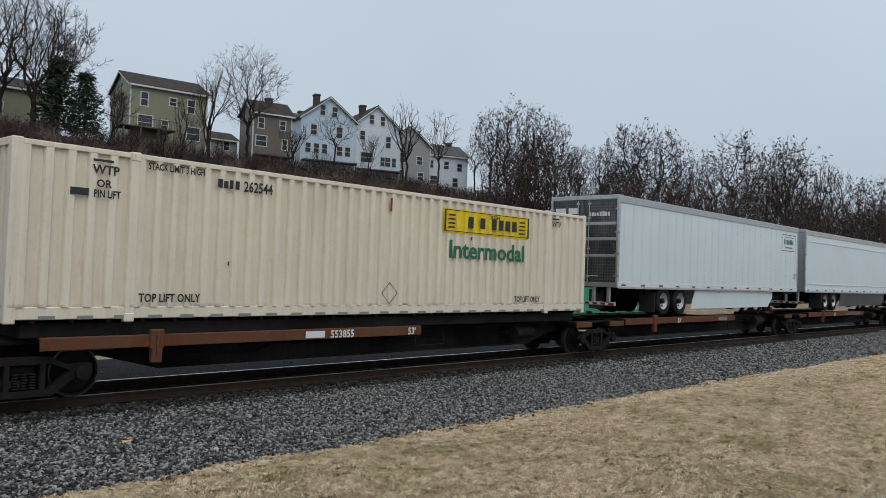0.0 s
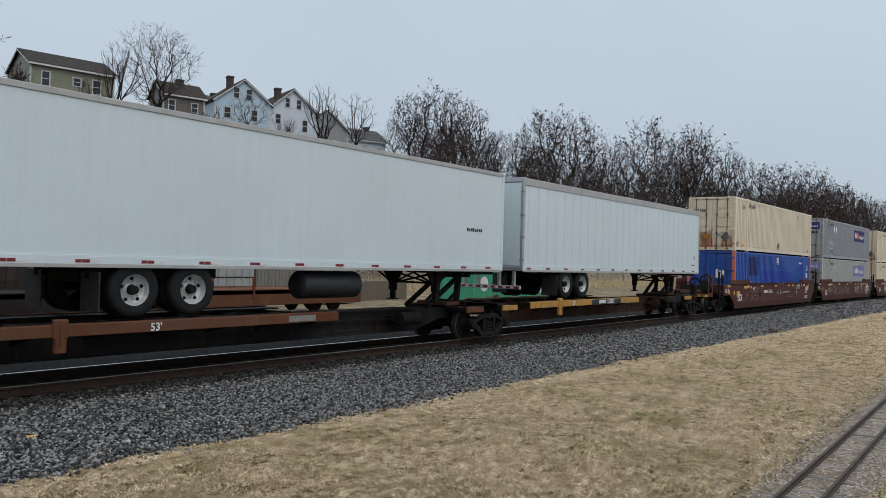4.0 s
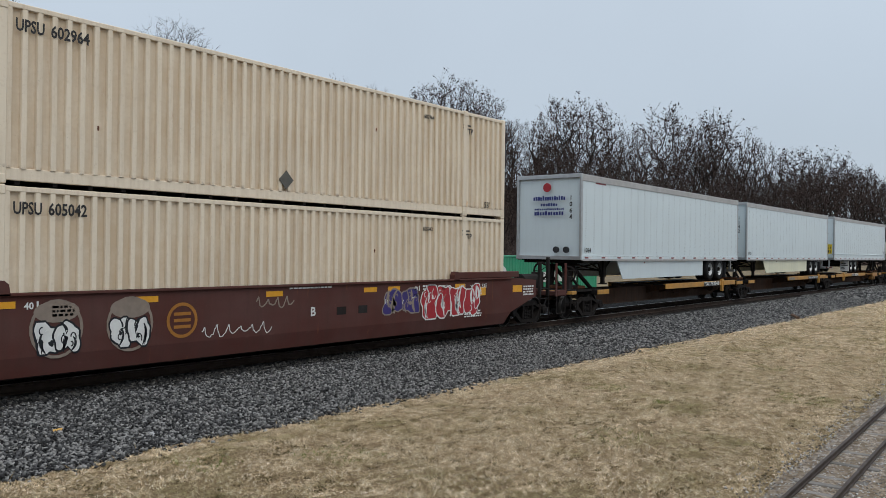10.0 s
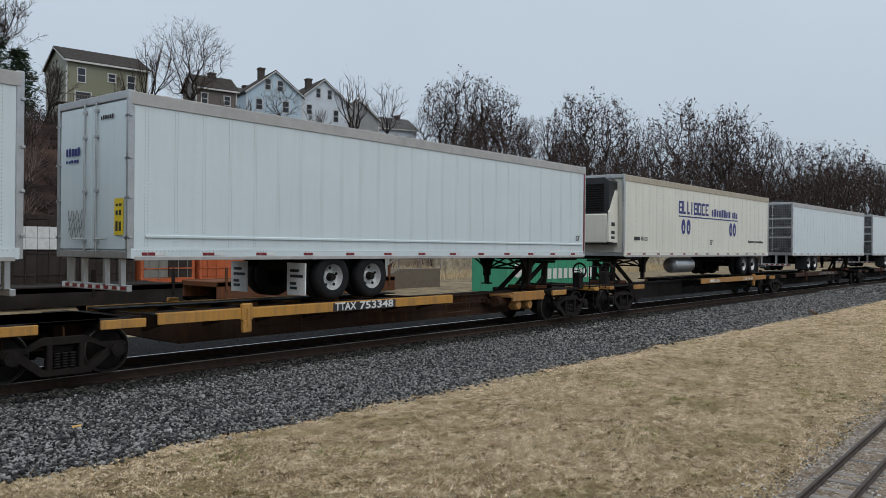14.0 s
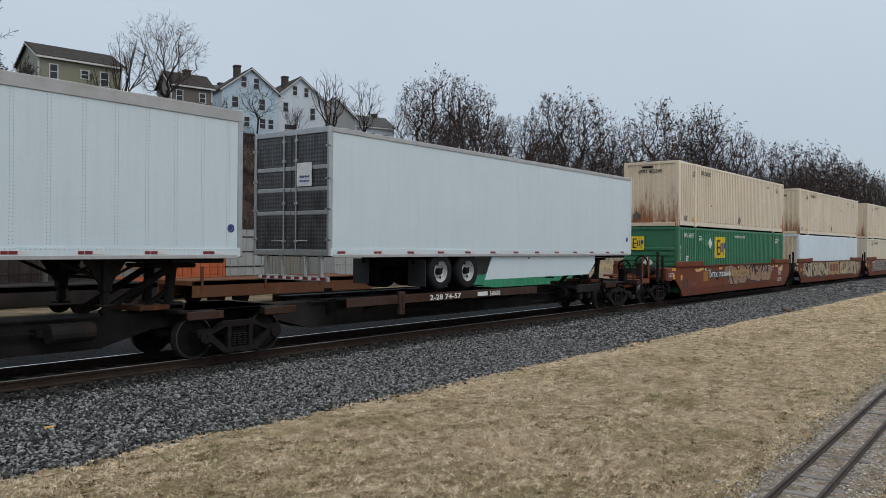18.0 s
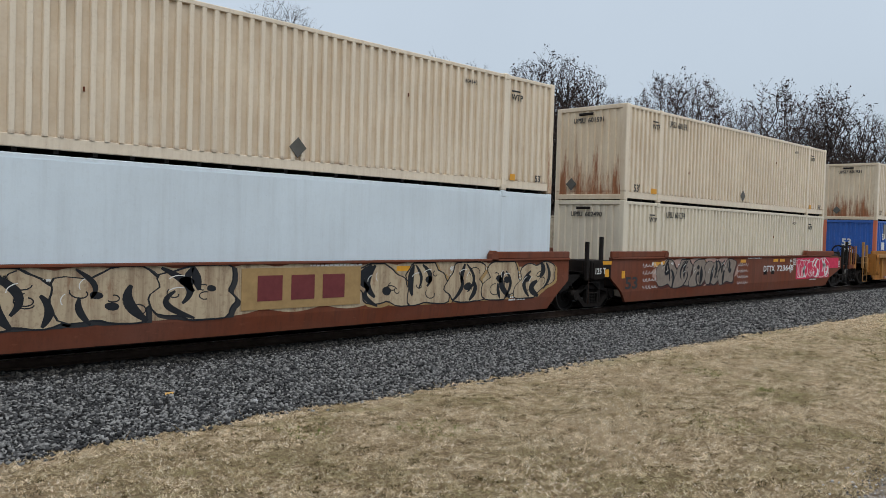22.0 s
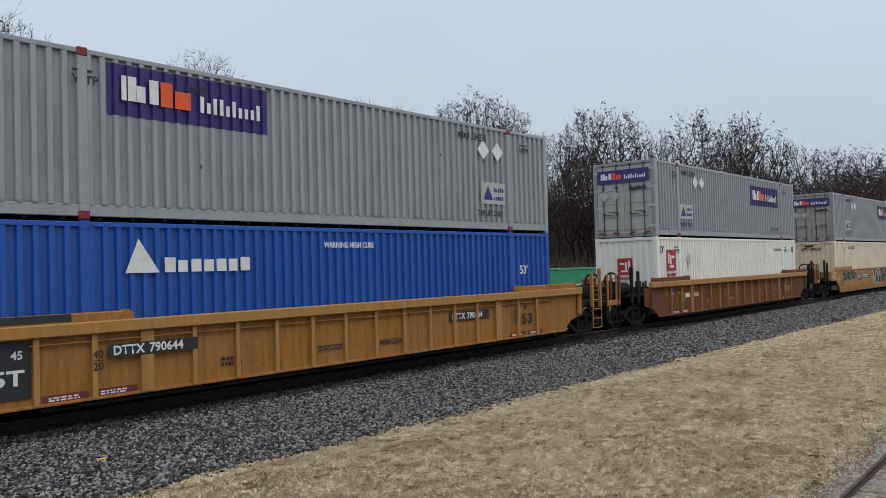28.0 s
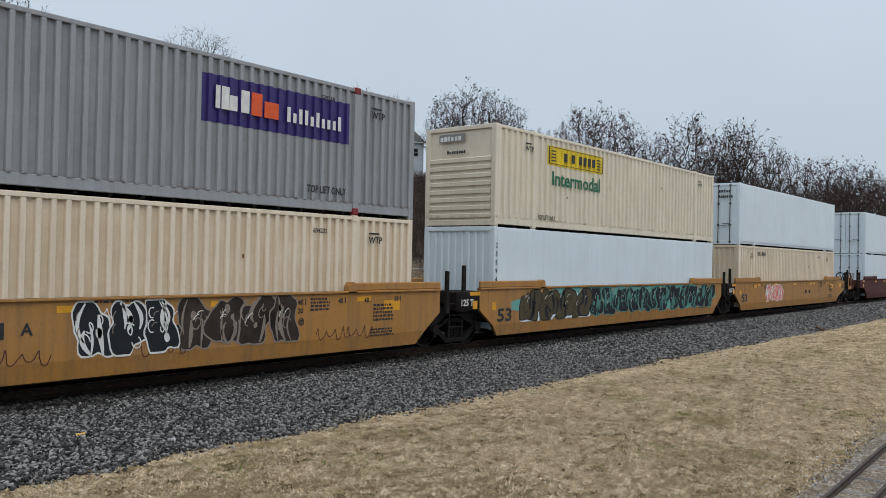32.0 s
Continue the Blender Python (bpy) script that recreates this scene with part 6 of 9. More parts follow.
ribbon(g, [(-0.24, 0.53), (0, 0.29), (0.24, 0.53), (0, 0.77)], 0.03, NEAR - 0.004, True)
part("placard_outline", g, PLACARD, c)
decal("red_mark", -0.07, -0.01, 2.38, 2.68, RED, c, NEAR - 0.002)
for k in range(26):
    decal("tape_strip", -CL / 2 + 0.5 + k * 0.61, -CL / 2 + 0.76 + k * 0.61, 0.06, 0.12, GREY_INK, c, -CW / 2 - 0.001, key="greytape%d" % k)

t = trailer(22.66, "white van trailer with side skirt and quilted steel doors", skirt=WHITE, rear="quilt", rivets=True, wheels=3.2, top_mat=ALU)
g = Geo()
ribbon(g, [(6.12, 2.76), (7.77, 2.76), (7.77, 3.48), (6.12, 3.48)], 0.03, -1.3, True)
part("logo_outline", g, BLACK_INK, t)
script_bars(t, 6.35, 3.05, 1.2, 0.24, GREEN_INK, 7, y=-1.299)
decal("logo_line", 6.35, 7.55, 3.36, 3.38, BLACK_INK, t, -1.299)
decal("logo_line", 6.5, 7.4, 2.88, 2.94, GREY_INK, t, -1.299)
lettering("length_mark", "53'", 7.6, 1.53, 0.2, BLACK_INK, t, -1.3)
for k in range(2):
    decal("paper_label", 0.2 + 0.5 * k, 0.6 + 0.5 * k, 3.3, 3.5, WHITE_CARD, t, -8.13, end=True)
script_bars(t, -0.2, 3.22, 0.8, 0.16, WHITE_INK, 8, end=True, y=-8.13)
t = trailer(39.95, "white van trailer with rub rails and a black side skirt", skirt=BLACK_SKIRT, top_line=True, rear="steel", wheels=3.0)
ring(t, 7.75, 1.42, 0.06, NAVY_INK, -1.3, 0.03)
t = trailer(57.26, "plain white van trailer with a fuel tank below", tank=1, wheels=3.9, rear="plain")
script_bars(t, 6.2, 2.05, 0.8, 0.1, BLACK_INK, 8, y=-1.299)
script_bars(t, -0.25, 1.85, 0.75, 0.16, BLACK_INK, 7, end=True, y=-8.13)
decal("warning_sign", -1.1, -0.75, 2.3, 2.75, SIGN_YELLOW, t, -8.13, end=True)
script_bars(t, -0.8, 2.6, 0.26, 0.05, BLACK_INK, 3, end=True, y=-8.135)
script_bars(t, -0.8, 2.4, 0.26, 0.1, BLACK_INK, 2, end=True, y=-8.135)
t = trailer(74.66, "riveted white van trailer with bare landing legs", rivets=True, wheels=3.0, rear="plain")
script_bars(t, 7.2, 1.28, 0.4, 0.05, BLACK_INK, 3, y=-1.299)
script_bars(t, 7.4, 1.55, 0.16, 0.2, GREY_INK, 2, y=-1.299)

# 6 to 8: brown articulated well car
W1 = [94.45, 113.75, 133.6, 153.3]
cars = []
for i, u in enumerate((96.01, 115.57, 135.18)):
    car, w0, w1 = well_car(W1[i], W1[i + 1], "oxide brown well car with %s and yellow reflectors" % ("white stencils", "white graffiti tags", "graffiti faces")[i], BROWN, u, first=(i == 0), last=(i == 2))
    smooth_marks(car, w0, w1, number="253468" if i == 0 else "", seed=10 * i)
    cars.append((car, w0, w1))
car, w0, w1 = cars[0]
m = (w0 + w1) / 2
plate(car, m - 7.85, m - 7.3, 0.9, 1.18, MARK_YELLOW)
for k in range(4):
    scrawl(car, m - 5.7 + 0.1 * k, 1.22 - 0.2 * k, 1.7 - 0.2 * k, 0.22, SILVER_SPRAY if k else TAN_SPRAY, 3 + k, n=5 + k % 3)
ring(car, m - 6.0, 0.96, 0.1, TAN_SPRAY)
scrawl(car, m - 6.8, 1.63, 1.6, 0.14, WHITE_INK, 2, y=-1.446, n=7)
scrawl(car, m + 1.6, 0.62, 1.4, 0.25, SILVER_SPRAY, 5, n=1)
ring(car, m + 0.45, 1.02, 0.13, WHITE_INK)
word(car, "A", m - 0.2, 0.95, 0.2, WHITE_INK)
scrawl(car, m - 1.5, 1.0, 0.35, 0.25, WHITE_INK, 7, n=1, width=0.03)
word(car, "LD LMT 115,600 PER UNIT", m + 0.9, 0.98, 0.08, WHITE_INK, width=1.6)
scrawl(car, m + 6.0, 1.62, 1.8, 0.14, PALE_BLUE, 8, y=-1.446, n=7)
car, w0, w1 = cars[1]
m = (w0 + w1) / 2
graffiti(car, m - 6.8, m - 5.45, 0.72, 1.36, None, SILVER_SPRAY, 3, 21)
scrawl(car, m - 6.7, 0.75, 1.2, 0.5, WHITE_INK, 22, n=5)
for k in range(9):
    scrawl(car, m - 5.2 + k * 0.62, 0.55, 0.5, 0.85, SILVER_SPRAY, 30 + k, width=0.035, n=1 + k % 2)
graffiti(car, m + 2.05, m + 3.7, 0.66, 1.4, None, WHITE_INK, 3, 8)
ring(car, m + 4.8, 0.98, 0.42, OCHRE_SPRAY, w=0.05)
ring(car, m + 4.8, 0.98, 0.28, TAN_SPRAY, w=0.03)
fine_print(car, m + 5.9, 0.8, 2.1, 0.4, 4, WHITE_INK, seed=77)
car, w0, w1 = cars[2]
m = (w0 + w1) / 2
for k in range(2):
    g = Geo()
    cx = m - 4.95 + k * 1.3
    ribbon(g, [(cx + 0.42 * math.cos(a * 0.3), 1.0 + 0.46 * math.sin(a * 0.3)) for a in range(21)], 0.05, -1.468, True)
    g.add([(cx + 0.38 * math.cos(a * 0.35), -1.466, 1.28 + 0.18 * math.sin(a * 0.35)) for a in range(18)], [tuple(range(18))])
    part("graffiti_head_shape", g, SILVER_SPRAY, car)
    graffiti(car, cx - 0.35, cx + 0.35, 0.6, 1.12, WHITE_INK, CHARCOAL_SPRAY, 2, 60 + k, y=-1.47)
ring(car, m - 2.6, 1.0, 0.3, OCHRE_SPRAY, w=0.06)
scrawl(car, m - 2.2, 0.6, 1.7, 0.3, WHITE_INK, 12, n=6)
scrawl(car, m - 0.9, 1.1, 1.0, 0.3, SILVER_SPRAY, 14, width=0.03, n=4)
graffiti(car, m + 3.0, m + 4.3, 0.8, 1.4, PURPLE, SILVER_SPRAY, 2, 4)
graffiti(car, m + 4.4, m + 6.9, 0.6, 1.45, RED_LOGO, WHITE_INK, 4, 5)
word(car, "B", 0.4, 0.9, 0.2, WHITE_INK)

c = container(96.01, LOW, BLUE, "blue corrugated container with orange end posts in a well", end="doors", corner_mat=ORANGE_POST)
decal("dark_panel", -5.4, -3.58, 1.6, 2.64, SHADOW_BLUE, c, NEAR)
decal("bright_panel", -2.63, 3.27, 1.2, 1.9, plain("bright_blue_panel", lin(24, 62, 168), 0.5), c, NEAR)
decal("height_card", 0.07, 0.55, 2.3, 2.7, WHITE_CARD, c, NEAR - 0.004)
lettering("lettering", "110", 0.1, 2.44, 0.2, NAVY_INK, c, NEAR - 0.009, width=0.4)
decal("card_line", 0.11, 0.51, 2.33, 2.39, NAVY_INK, c, NEAR - 0.008)
lettering("length_mark", "53", 7.12, 1.95, 0.3, WHITE_INK, c, NEAR - 0.003)
decal("height_card", 7.1, 7.5, 1.48, 1.8, WHITE_CARD, c, NEAR - 0.004)
script_bars(c, 5.3, 2.37, 0.74, 0.13, WHITE_INK, 8)
script_bars(c, -0.3, 1.45, 0.5, 0.5, WHITE_CARD, 3, end=True, y=-CL / 2 - 0.06)
c = container(96.01, TOP, BEIGE, "cream corrugated container with rusty doors above a blue one", end="doors", end_mat=BEIGE_RUST)
marks(c, code="UPSU", number="603188", diamond_at=0.33, gap=0.5)
diamond("placard", 0.33, 0.5, 0.22, PLACARD, c, NEAR - 0.013)
diamond("placard_holder", -0.75, 0.72, 0.24, PLACARD, c, -CL / 2 - 0.05, end=True)
lettering("serial_number", "603188", 1.0, 2.1, 0.16, BLACK_INK, c, -CL / 2 - 0.045, end=True)
decal("label_plate", 0.2, 0.45, 0.6, 0.95, OCHRE_SPRAY, c, -CL / 2 - 0.045, end=True)


def grey_box(u, z, faded=False, end="doors", mat=None, end_mat=None, label="", number="", lx=1.8):
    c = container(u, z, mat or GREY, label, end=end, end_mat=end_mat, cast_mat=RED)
    if faded:
        purple_logo(c, 2.4, 1.6, 3.68, 0.88, True)
    else:
        purple_logo(c, lx, 1.57, 3.8, 0.92)
        lettering("stencil", "TOP LIFT ONLY", lx + 2.6, 0.42, 0.16, BLACK_INK, c, NEAR - 0.003, width=1.14)
        lettering("stencil", "TOP LIFT ONLY", -6.0, 0.42, 0.16, BLACK_INK, c, NEAR - 0.003, width=1.15)
        decal("carrier_panel", -6.0, -4.77, 0.72, 1.28, LIGHT_GREY, c, NEAR)
        g = Geo()
        g.prism([(-5.9, 0.82), (-5.42, 0.82), (-5.66, 1.2)], NEAR - 0.008, NEAR - 0.004)
        part("triangle_mark", g, NAVY_INK, c)
        script_bars(c, -5.36, 1.04, 0.5, 0.12, NAVY_INK, 4, y=NEAR - 0.006)
        script_bars(c, -5.36, 0.84, 0.52, 0.12, NAVY_INK, 5, y=NEAR - 0.006)
    for k in (0, 1):
        diamond("placard", -4.47 + k * 0.65, 2.22, 0.25, WHITE_CARD if not faded else LIGHT_GREY, c, NEAR - 0.004)
    marks(c, number=number, fifty=(), sticker=False, gap=0.36)
    if end == "doors":
        purple_logo(c, 1.08, 2.1, 2.16, 0.5, faded, True, -CL / 2 - 0.045)
        script_bars(c, -0.25, 1.8, 0.75, 0.15, BLACK_INK, 8, end=True, y=-CL / 2 - 0.045)
        for k in (0, 1):
            diamond("placard", 0.8 - k * 0.45, 1.62, 0.2, LIGHT_GREY, c, -CL / 2 - 0.04, end=True)
        for k, s in enumerate((-0.95, -0.35, 0.35, 0.95)):
            decal("red_tape", s - 0.12, s + 0.12, 0.16, 0.22, RED, c, -CL / 2 - 0.045, end=True)
    elif end == "ribs":
        purple_logo(c, 1.08, 2.24, 2.16, 0.42, faded, True, -CL / 2 - 0.03)
    return c


grey_box(115.57, LOW, True, mat=LIGHT_GREY, end_mat=GREY, label="light grey container with a sun-faded purple sign", number="531810")
grey_box(115.57, TOP, label="grey container with a purple sign above a light grey one", number="536371", end_mat=LIGHT_GREY, lx=2.3)
c = container(135.18, LOW, BEIGE, "cream corrugated container in a brown well car", end="doors")
marks(c, code="UPSU", number="605042", gap=0.5, fifty=())
lettering("serial_number", "605042", 1.0, 2.1, 0.16, BLACK_INK, c, -CL / 2 - 0.045, end=True)
decal("owner_code", 0.62, 1.0, 2.32, 2.46, BLACK_INK, c, -CL / 2 - 0.042, end=True)
c = container(135.18, TOP, BEIGE, "cream corrugated container with rusty doors above another", end="doors", end_mat=BEIGE_RUST)
marks(c, code="UPSU", number="602964", diamond_at=0.0, gap=0.5)
diamond("placard_holder", -0.75, 0.72, 0.24, PLACARD, c, -CL / 2 - 0.05, end=True)
lettering("serial_number", "602964", 1.0, 2.1, 0.16, BLACK_INK, c, -CL / 2 - 0.045, end=True)
decal("owner_code", 0.62, 1.0, 2.32, 2.46, BLACK_INK, c, -CL / 2 - 0.042, end=True)

# 9 to 11: yellow spine car
SP2 = [157.25, 174.05, 191.05, 207.7]
for i, u in enumerate((156.42, 174.05, 192.08)):
    car, mid = spine_car(SP2[i], SP2[i + 1], "yellow and brown spine car platform " + ("with a coupler end", "with black and white lettering", "with dusty brackets")[i], YELLOW, SILL_BROWN, u, first=(i == 0), last=(i == 2), wheel_end=1 if i < 2 else -1, valves=YELLOW2)
    x = u - mid + (16.15 - 8.9 if i < 2 else 0.55)
    if i == 1:
        plate(car, x + 4.3, x + 7.0, 0.905, 1.095, BLACK, -1.313, "black_strip")
        word(car, "53' ALL PURPOSE SPINE CAR", x + 4.36, 0.95, 0.11, WHITE_INK, -1.318, 2.55)
        for k in range(3):
            plate(car, x + 0.25 + k * 0.4, x + 0.55 + k * 0.4, 0.93, 1.07, GREY_INK, -1.314, "logo_shape")
    else:
        plate(car, x + 4.3, x + 6.35, 0.905, 1.095, BLACK, -1.313, "black_strip")
        word(car, "TTAX", x + 4.36, 0.925, 0.175, WHITE_INK, -1.318, 0.66)
        word(car, "753348", x + 5.12, 0.925, 0.175, WHITE_INK, -1.318, 1.15)
for u, no, skirt, w in ((156.42, "1064", WHITE, 2.4), (174.05, "1142", SKIRT, 2.6)):
    t = trailer(u, "white van trailer with blue writing on its nose" if no == "1064" else "riveted white van trailer with a cream side skirt", nose=-1, rivets=True, skirt=skirt, wheels=w)
    lettering("unit_number", no, -7.9, 1.2, 0.16, BLACK_INK, t, -1.303, width=0.5)
    script_bars(t, 0.6, 3.0, 1.3, 0.16, NAVY_INK, 14, end=True, y=-8.14)
    script_bars(t, 0.3, 2.8, 0.7, 0.11, NAVY_INK, 7, end=True, y=-8.14)
    script_bars(t, 0.55, 2.66, 1.2, 0.07, NAVY_INK, 16, end=True, y=-8.14)
    script_bars(t, 0.55, 2.48, 1.2, 0.15, NAVY_INK, 11, end=True, y=-8.14)
    g = Geo()
    g.cyl((-8.14, 0.05, 3.45), "x", 0.16, 0.01, 18)
    part("round_logo", g, RED_LOGO, t)
    for k, zz in enumerate((3.0, 2.78, 2.56, 2.34)):
        lettering("unit_number", no[k], -0.85, zz, 0.16, BLACK_INK, t, -8.145, end=True)
    g = Geo()
    for yy in (-0.35, -0.75):
        g.cyl((-8.16, yy, 1.28), "x", 0.11, 0.08, 12)
    part("hose_coupling", g, BLACK, t)
    if no == "1064":
        decal("red_label", -7.1, -6.3, 3.6, 3.68, RED, t, -1.3)
t = trailer(192.08, "white van trailer with rub rail and a yellow door sign", rivets=True, wheels=4.9, flaps=True)
g = Geo()
g.box(-7.8, 7.9, -1.325, -1.295, 1.3, 1.36, 0.012)
part("rub_rail", g, WHITE, t)
decal("warning_sign", -1.15, -0.85, 1.35, 2.0, SIGN_YELLOW, t, -8.13, end=True)
for zz, hh in ((1.86, 0.06), (1.7, 0.1), (1.42, 0.18)):
    script_bars(t, -0.9, zz, 0.22, hh, BLACK_INK, 2, end=True, y=-8.135)
script_bars(t, 0.95, 2.85, 0.55, 0.16, NAVY_INK, 5, end=True, y=-8.13)
script_bars(t, 0.95, 2.72, 0.5, 0.06, NAVY_INK, 5, end=True, y=-8.13)
script_bars(t, -0.35, 3.45, 0.45, 0.08, BLACK_INK, 6, end=True, y=-8.13)
for k in range(3):
    scr = Geo()
    ribbon(scr, [(0.85 - 0.55 * i / 11, 1.4 + k * 0.16 + 0.12 * math.sin(i * 1.7 + k)) for i in range(12)], 0.03, 0)
    scr.v = [(-8.135, p[0], p[2]) for p in scr.v]
    part("graffiti_tag", scr, GREY_INK, t)
lettering("length_mark", "53'", 7.5, 1.45, 0.16, BLACK_INK, t, -1.303)
decal("red_edge", 8.0, 8.07, 1.0, 3.8, RED, t, -1.31)

# 12 to 14: brown spine car
SP3 = [211.6, 229.2, 247.9, 265.8]
for i, u in enumerate((211.2, 231.57, 250.27)):
    car, mid = spine_car(SP3[i], SP3[i + 1], "dark brown spine car platform with rusty orange ledges", YELLOW2 if i == 0 else LEDGE_DARK, SILL, u, first=(i == 0), last=(i == 2), wheel_end=1 if i == 0 else -1)
    x = u - mid + (16.15 - 8.9 if i == 0 else 0.55)
    if i == 1:
        word(car, "ALL PURPOSE SPINE CAR", x + 4.6, 0.94, 0.13, GREY_INK, -1.316, 3.2)
    else:
        word(car, "360603", x + (1.6 if i == 0 else 5.9), 0.93, 0.14, WHITE_INK, -1.316)
        plate(car, x + (1.0 if i == 0 else 5.3), x + (1.5 if i == 0 else 5.8), 0.94, 1.06, WHITE_INK, -1.313, "owner_code")
        word(car, "2-28 74-57", x + (5.2 if i == 0 else 3.1), 0.93, 0.14, WHITE_INK, -1.316, 1.4)
t = trailer(211.2, "ivory refrigerated trailer with navy shapes and blue discs", skin=WHITE_OLD, nose=-1, rivets=True, reefer=True, wheels=2.2, tank=2, top_mat=plain("weathered_top_rail", lin(176, 166, 148), 0.6))
for k, w in enumerate((0.46, 0.32, 0.32, 0.12, 0.46, 0.44, 0.42, 0.4)):
    x = -3.27 + 0.43 * k - (0.16 if k > 3 else 0.0)
    decal("logo_shape", x, x + 0.1, 2.66, 3.18, NAVY_INK, t, -1.3)
    if k == 3:
        continue
    decal("logo_shape", x + 0.1, x + w - 0.06, 2.66, 2.76, NAVY_INK, t, -1.3)
    if k not in (1, 2):
        decal("logo_shape", x + 0.1, x + w - 0.06, 3.08, 3.18, NAVY_INK, t, -1.3)
    if k in (0, 4, 5):
        decal("logo_shape", x + w - 0.16, x + w - 0.06, 2.76, 3.08, NAVY_INK, t, -1.3)
    if k in (0, 4, 7):
        decal("logo_shape", x + 0.1, x + w - 0.16, 2.88, 2.95, NAVY_INK, t, -1.3)
decal("logo_line", -3.27, 3.6, 2.53, 2.58, NAVY_INK, t, -1.3)
script_bars(t, 0.3, 2.66, 2.35, 0.34, NAVY_INK, 8, y=-1.299)
script_bars(t, 2.85, 2.66, 0.7, 0.34, NAVY_INK, 3, y=-1.299)
for x in (-2.79, -2.26, 2.68, 3.15):
    g = Geo()
    g.cyl((0, 0, 0), "y", 0.25, 0.008, 28)
    for i in range(len(g.v)):
        g.v[i] = (x + g.v[i][0] * 0.8, -1.3 + g.v[i][1], 2.13 + g.v[i][2] * 1.25)
    part("blue_disc", g, NAVY_INK, t)
    decal("disc_bar", x - 0.04, x + 0.04, 1.98, 2.2, WHITE_OLD, t, -1.306)
lettering("length_mark", "53'", 0.1, 1.42, 0.2, BLACK_INK, t, -1.303)
decal("owner_code", -7.28, -6.82, 1.52, 1.65, BLACK_INK, t, -1.299)
lettering("serial_number", "531125", -6.74, 1.52, 0.14, BLACK_INK, t, -1.303)
script_bars(t, 5.06, 1.55, 2.3, 0.12, BLACK_INK, 14, y=-1.299)
t = trailer(231.57, "white van trailer with bright quilted steel doors", rivets=True, rear="quilt", wheels=3.2)
ring(t, 7.85, 1.5, 0.07, NAVY_INK, -1.3, 0.03)
t = trailer(250.27, "white van trailer with quilted steel doors and a skirt", skirt=WHITE, rear="quilt", wheels=4.2)
decal("paper_notice", -0.75, -0.25, 2.55, 3.1, WHITE_CARD, t, -8.15, end=True)
script_bars(t, -0.35, 2.75, 0.34, 0.05, NAVY_INK, 6, end=True, y=-8.155)
script_bars(t, -0.35, 2.65, 0.34, 0.05, NAVY_INK, 5, end=True, y=-8.155)
ring(t, 7.75, 1.5, 0.07, NAVY_INK, -1.3, 0.03)

# 15 to 17: faded brown well car
W2 = [269.8, 289.55, 309.65, 329.1]
cars = []
for i, u in enumerate((271.59, 291.17, 310.9)):
    car, w0, w1 = well_car(W2[i], W2[i + 1], "faded oxide well car with " + ("grey block graffiti", "tan and black graffiti", "silver and pink graffiti")[i], BROWN2, u, first=(i == 0), last=(i == 2))
    smooth_marks(car, w0, w1, big=BLACK_INK, far=0.25, seed=40 + 10 * i)
    cars.append((car, w0, w1))
car, w0, w1 = cars[0]
m = (w0 + w1) / 2
plate(car, m - 5.0, m - 1.76, 0.98, 1.3, BLACK, -1.463, "number_panel")
word(car, "DTTX", m - 4.85, 1.03, 0.22, WHITE_INK, -1.472, 1.1)
word(car, "723648", m - 3.55, 1.03, 0.22, WHITE_INK, -1.472, 1.65)
plate(car, m - 5.63, m - 5.0, 0.86, 1.3, OCHRE_SPRAY, -1.463)
graffiti(car, m - 2.55, m + 4.9, 0.42, 1.55, DUSTY, CHARCOAL_SPRAY, 4, 71, shade=BLACK)
plate(car, m - 1.73, m + 1.0, 0.98, 1.3, TAN_SPRAY, -1.484)
word(car, "A", m - 1.4, 1.04, 0.18, BLACK_INK, -1.49)
ring(car, m - 0.75, 1.13, 0.09, BLACK_INK, -1.49)
fine_print(car, m - 0.4, 1.05, 1.2, 0.16, 3, BLACK_INK, -1.49, 3)
scrawl(car, m - 3.3, 1.33, 0.8, 0.22, TAN_SPRAY, 6, n=5)
scrawl(car, m + 4.9, 1.1, 0.6, 0.32, TAN_SPRAY, 4, n=4)
scrawl(car, m + 6.4, 1.0, 0.7, 0.35, SILVER_SPRAY, 8, n=4)
plate(car, m - 7.1, m - 6.6, 0.68, 0.84, RED_BROWN, -1.463)
car, w0, w1 = cars[1]
m = (w0 + w1) / 2
wash(car, m - 7.9, m + 8.1, 0.62, 1.56, WORN_CREAM, 3)
graffiti(car, m - 7.66, m - 1.5, 0.42, 1.54, WORN_CREAM, CHARCOAL_SPRAY, 4, 81, shade=BLACK)
graffiti(car, m + 1.43, m + 7.9, 0.5, 1.52, WORN_CREAM, CHARCOAL_SPRAY, 5, 82, shade=TAN_SPRAY)
plate(car, m - 1.39, m + 1.42, 0.7, 1.48, TAN_SPRAY, -1.478)
for k in range(3):
    plate(car, m - 1.05 + k * 0.75, m - 0.5 + k * 0.75, 0.86, 1.34, RED_BROWN, -1.484, "logo_shape")
scrawl(car, m - 7.4, 1.2, 1.0, 0.25, SILVER_SPRAY, 9, n=6)
car, w0, w1 = cars[2]
m = (w0 + w1) / 2
wash(car, m - 6.6, m - 0.6, 0.6, 1.56, plain("pale_rose_spray", lin(190, 158, 146), 0.75, 0, 0.35, 3.0), 5)
graffiti(car, m - 6.23, m - 0.96, 0.44, 1.5, SILVER_SPRAY, CHARCOAL_SPRAY, 5, 91, shade=BROWN)
